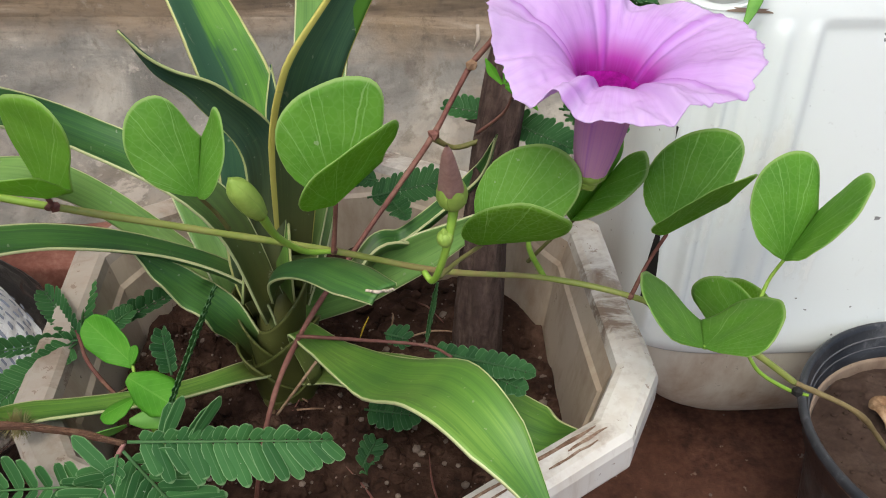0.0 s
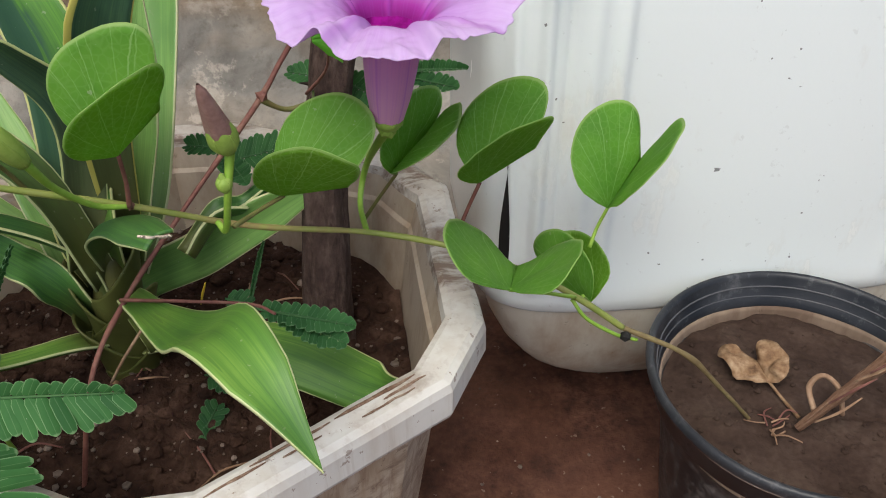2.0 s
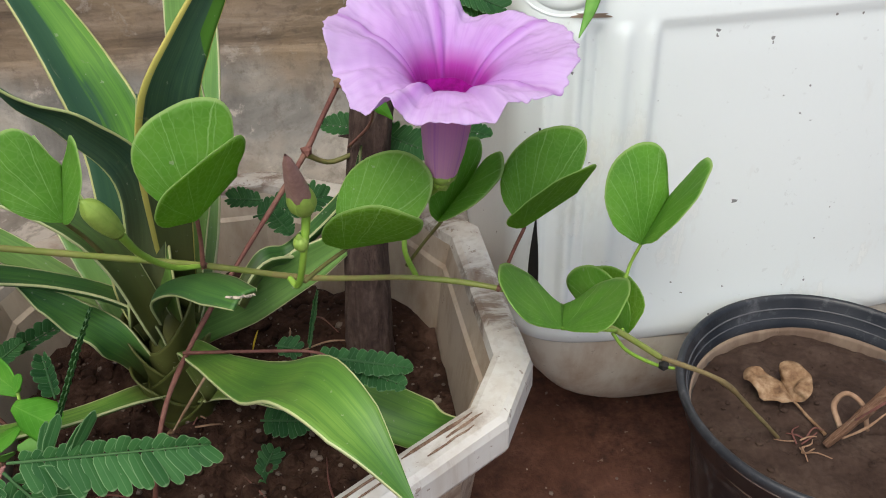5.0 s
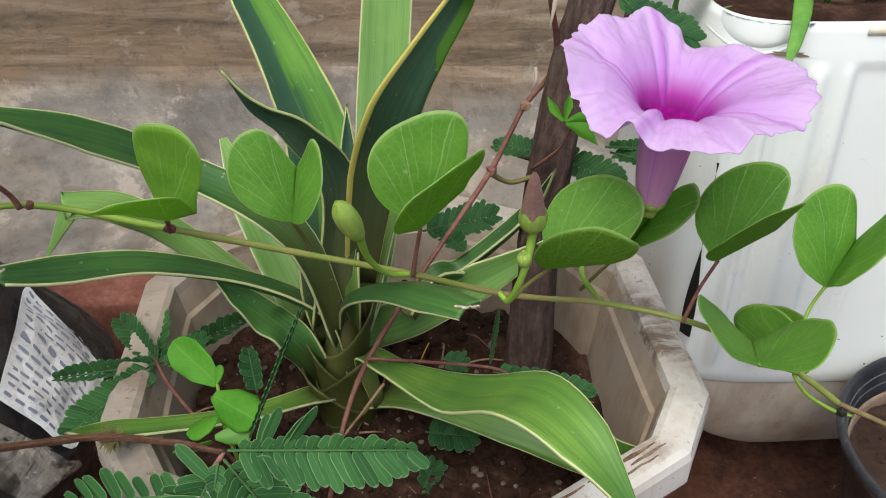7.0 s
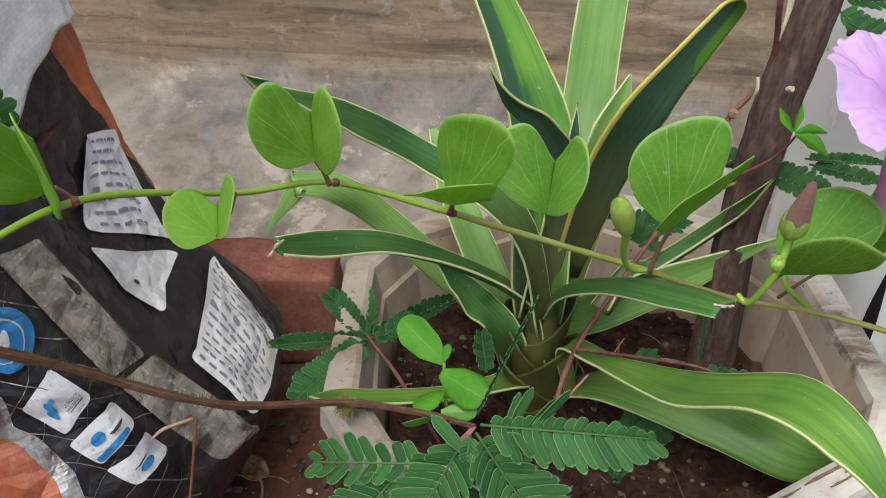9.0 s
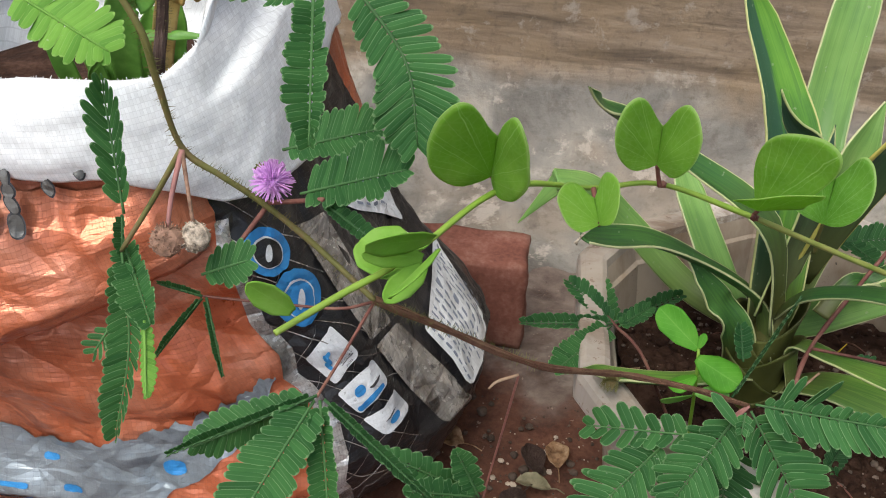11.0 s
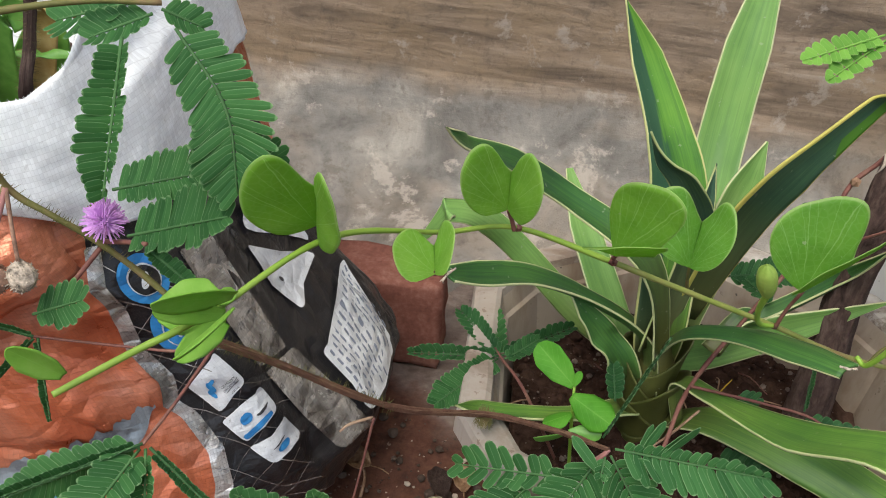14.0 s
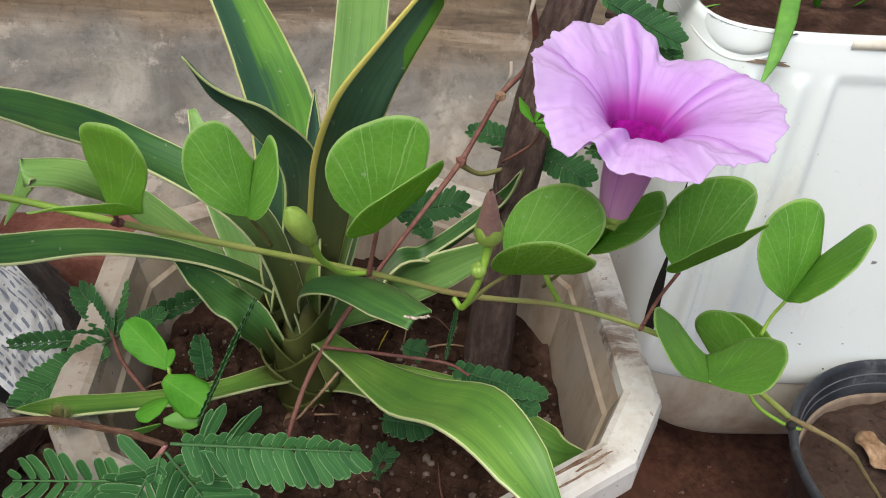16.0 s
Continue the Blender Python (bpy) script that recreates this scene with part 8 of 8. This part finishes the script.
vine_leaf((0.2436, 0.2926, 0.1245), (0.2418, 0.3071, 0.1260), (0.2238, 0.3041, 0.1310), (0.2495, 0.2998, 0.1370), 0.30, (0.2513, 0.2708, 0.1215), M_dead_leaf, 31, 0.5, "blade", M_dead_leaf, fallen)
crumpled_leaf("dead_leaf", (0.3561, 0.2720, 0.0040), 0.046, 1.1, M_dead_yellow, "yellow-brown dead leaf on the ground", 5, 0.2, 1.3)
crumpled_leaf("dead_leaf", (0.3998, 0.3028, 0.0060), 0.060, 0.2, M_dead_grey, "greyish withered leaf on the ground", 9, 0.2, 1.1)
crumpled_leaf("dead_leaf", (0.415, 0.43, 0.004), 0.05, 0.4, M_dead_leaf, "dry brown leaf by the jerrycan", 13, 0.3, 1.2)
crumpled_leaf("dead_leaf", (0.4387, 0.3672, 0.0060), 0.045, 1.9, M_dead_grey, "withered leaf on the ground", 17, 0.3, 1.2)
crumpled_leaf("dead_leaf", (0.4697, 0.4898, 0.0040), 0.030, 0.3, M_dead_leaf, "dry brown leaf by the jerrycan", 61, 0.5, 1.4, 0.3)
crumpled_leaf("dead_leaf", (0.4608, 0.4246, 0.0040), 0.028, 1.2, M_dead_yellow, "dry yellow-brown leaf by the jerrycan", 62, 0.5, 1.4, 0.2)
crumpled_leaf("dead_leaf", (0.5002, 0.4716, 0.0040), 0.034, 2.2, M_dead_leaf, "dry brown leaf by the jerrycan", 63, 0.5, 1.2, 0.2)
crumpled_leaf("dead_leaf", (0.4101, 0.3226, 0.0040), 0.024, 2.9, M_dead_leaf, "curled brown dead leaf on the ground", 64, 0.6, 1.5, 0.1)
rnd_t = random.Random(21)
for k in range(26):
    c = V((0.40 + 0.16 * rnd_t.random(), 0.36 + 0.28 * rnd_t.random(), 0.006))
    w = rnd_t.random() * 3.1
    l = 0.03 + 0.05 * rnd_t.random()
    tw = base("dry_twig", c, "thin dry twig lying on the ground", "twig", "twigs by the jerrycan")
    put_mesh("stick", tube("stick", [c, c + V((l * math.cos(w) * 0.5, l * math.sin(w) * 0.5, 0.008 * rnd_t.random())), c + V((l * math.cos(w + 0.3), l * math.sin(w + 0.3), 0.002 + 0.02 * rnd_t.random()))], [0.0015, 0.0012, 0.0008], M_dry_stem, 12, 6), tw)
stone = base("dark_stone", (0.52, 0.56, 0), "dark rough stone block beside the jerrycan", "stone")
put_mesh("body", box("body", (0.16, 0.16, 0.20), (0.535, 0.60, 0.095), M_stone, 0.012, (0, 0, 12), 0.01), stone)

leaf_scrap = base("yellow_scrap", (-0.0367, 0.3014, 0.1920), "small yellow leaf scrap on the soil", "leaf scrap")
put_mesh("blade", ribbon("blade", [(-0.0390, 0.3022, 0.1848), (-0.0367, 0.3014, 0.1920), (-0.0344, 0.3005, 0.1991)], [0.001, 0.003, 0.001], M_yellow, fold=0.1, n=10, m=4), leaf_scrap, thick=0.0003)

tagged(put_mesh("ground_grit", pebbles("ground_grit", scatter(700, (0.05, 0.32), 0.62, 0.0, 8, 0.0008, 0.0045, lambda p: -0.0005), M_pebble, 11)), "scattered grit and small stones on the earth", "grit", kind="stuff")
tagged(put_mesh("ground_chips", pebbles("ground_chips", scatter(120, (0.1, 0.32), 0.55, 0.0, 9, 0.0008, 0.0040, lambda p: 0.0), M_chip, 12)), "pale chips scattered on the earth", "grit", kind="stuff")

grass = base("grass_blade_plant", (0.14, 0.45, 0.325), "bright green grass growing in the jerrycan", "grass")
put_mesh("blade", ribbon("blade", [(0.165, 0.45, 0.322), (0.1466, 0.3978, 0.3546), (0.1361, 0.3640, 0.3430), (0.1287, 0.3466, 0.3316), (0.1209, 0.3346, 0.3222)], [0.004, 0.0078, 0.0085, 0.0055, 0.0004], M_grass, side=(1, 0.2, 0.2), fold=0.15), grass, thick=0.0004)
put_mesh("blade", ribbon("blade", [(0.125, 0.43, 0.322), (0.0909, 0.4076, 0.3250), (0.0953, 0.4114, 0.3466)], [0.004, 0.004, 0.0006], M_grass, side=(1, 0.2, 0.2), fold=0.15), grass, thick=0.0004)
for k in range(10):
    o = V((0.16 + 0.10 * rnd_t.random(), 0.42 + 0.06 * rnd_t.random(), 0.322))
    put_mesh("leaf", ribbon("leaf", [o, o + V((rnd_t.uniform(-1, 1) * 0.008, -0.004, 0.008)), o + V((rnd_t.uniform(-1, 1) * 0.016, -0.008, 0.010))], [0.002, 0.006, 0.001], M_fresh, fold=0.15, n=10, m=4), grass, thick=0.0003)

star = base("young_shoot", (0.0224, 0.3088, 0.3126), "small fresh green star-shaped shoot by the trunk", "shoot")
put_mesh("leaflet", ribbon("leaflet", [(0.0231, 0.3089, 0.3127), (0.0190, 0.3108, 0.3175), (0.0164, 0.3125, 0.3219)], [0.001, 0.004, 0.0005], M_fresh, side=(1, 0, 0.3), n=12, m=4), star)
put_mesh("leaflet", ribbon("leaflet", [(0.0236, 0.3090, 0.3127), (0.0251, 0.3120, 0.3184), (0.0259, 0.3143, 0.3232)], [0.001, 0.004, 0.0005], M_fresh, side=(1, 0, -0.3), n=12, m=4), star)
put_mesh("leaflet", ribbon("leaflet", [(0.0242, 0.3088, 0.3123), (0.0307, 0.3093, 0.3140), (0.0373, 0.3081, 0.3133)], [0.001, 0.005, 0.0005], M_fresh, side=(0, 0.3, 1), n=12, m=4), star)
put_mesh("leaflet", ribbon("leaflet", [(0.0242, 0.3083, 0.3117), (0.0307, 0.3044, 0.3106), (0.0364, 0.2976, 0.3073)], [0.001, 0.007, 0.0005], M_fresh, side=(0.4, 0.2, 1), n=12, m=4), star)


# litter on the planter's soil
crumpled_leaf("dead_leaf", (-0.0718, 0.2732, 0.1500), 0.016, 0.6, M_dead_leaf, "small brown dead leaf on the planter's soil", 23, 0.4, 1.1)
rnd_l = random.Random(44)
for k in range(16):
    w0, r0 = rnd_l.random() * 6.28, 0.095 * math.sqrt(rnd_l.random())
    c = V((HEX.x + r0 * math.cos(w0), HEX.y + r0 * math.sin(w0), 0.152))
    c.z += planter_bumps(c) + 0.001
    w = rnd_l.random() * 6.28
    l = 0.012 + 0.025 * rnd_l.random()
    tw = base("soil_root", c, "thin dry rootlet lying on the planter's soil", "root", "roots on the soil")
    e = c + V((l * math.cos(w), l * math.sin(w), 0))
    e.z = 0.154 + planter_bumps(e)
    mid = (c + e) / 2 + V((0.003 * rnd_l.uniform(-1, 1), 0.003 * rnd_l.uniform(-1, 1), 0.003))
    put_mesh("strand", tube("strand", [c, mid, e], [0.0006, 0.0005, 0.0003], M_dry_stem if k % 2 else M_brown_stem, 14, 5, 0.3), tw)

for x, y, s, w, mt, sd in ((-0.192, 0.345, 0.018, 0.4, M_bark, 71), (-0.183, 0.332, 0.015, 1.5, M_dead_grey, 72), (-0.200, 0.322, 0.017, 2.6, M_bark, 73), (-0.186, 0.300, 0.016, 0.9, M_dead_grey, 74), (-0.215, 0.300, 0.013, 2.0, M_dead_leaf, 75)):
    crumpled_leaf("dead_leaf", (x, y, 0.003), s, w, mt, "rotting crumpled leaf on the earth beside the planter", sd, 0.7, 1.7)
tagged(put_mesh("rubble", pebbles("rubble", scatter(260, (-0.21, 0.33), 0.10, 0.001, 61, 0.0008, 0.0045, lambda p: 0.0), M_stone, 62)), "dark broken crumbs of rubble between sack and planter", "rubble", kind="stuff")
tagged(put_mesh("rubble_pale", pebbles("rubble_pale", scatter(70, (-0.195, 0.315), 0.08, 0.001, 63, 0.0006, 0.0030, lambda p: 0.0), M_chip, 64, 0.5)), "pale cement crumbs beside the planter", "rubble", kind="stuff")
crumpled_leaf("dead_leaf", (-0.1777, 0.3551, 0.0030), 0.018, 0.2, M_dead_leaf, "brown withered leaf on the earth beside the planter", 29, 0.5, 1.4)
crumpled_leaf("dead_leaf", (-0.2532, 0.3608, 0.0030), 0.022, 1.4, M_dead_leaf, "curled brown dead leaf on the earth by the sack", 33, 0.5, 1.2)
for x, y, l, w in ((-0.23, 0.22, 0.04, 0.8), (-0.20, 0.30, 0.03, 2.6), (-0.25, 0.33, 0.045, 1.7)):
    c = V((x, y, 0.002))
    tw = base("dry_twig", c, "thin dry twig lying on the ground", "twig", "twigs on the earth")
    put_mesh("stick", tube("stick", [c, c + V((l * 0.5 * math.cos(w), l * 0.5 * math.sin(w), 0.003)), c + V((l * math.cos(w + 0.3), l * math.sin(w + 0.3), 0.001))], [0.0012, 0.0010, 0.0006], M_dry_stem, 14, 6, 0.3), tw)
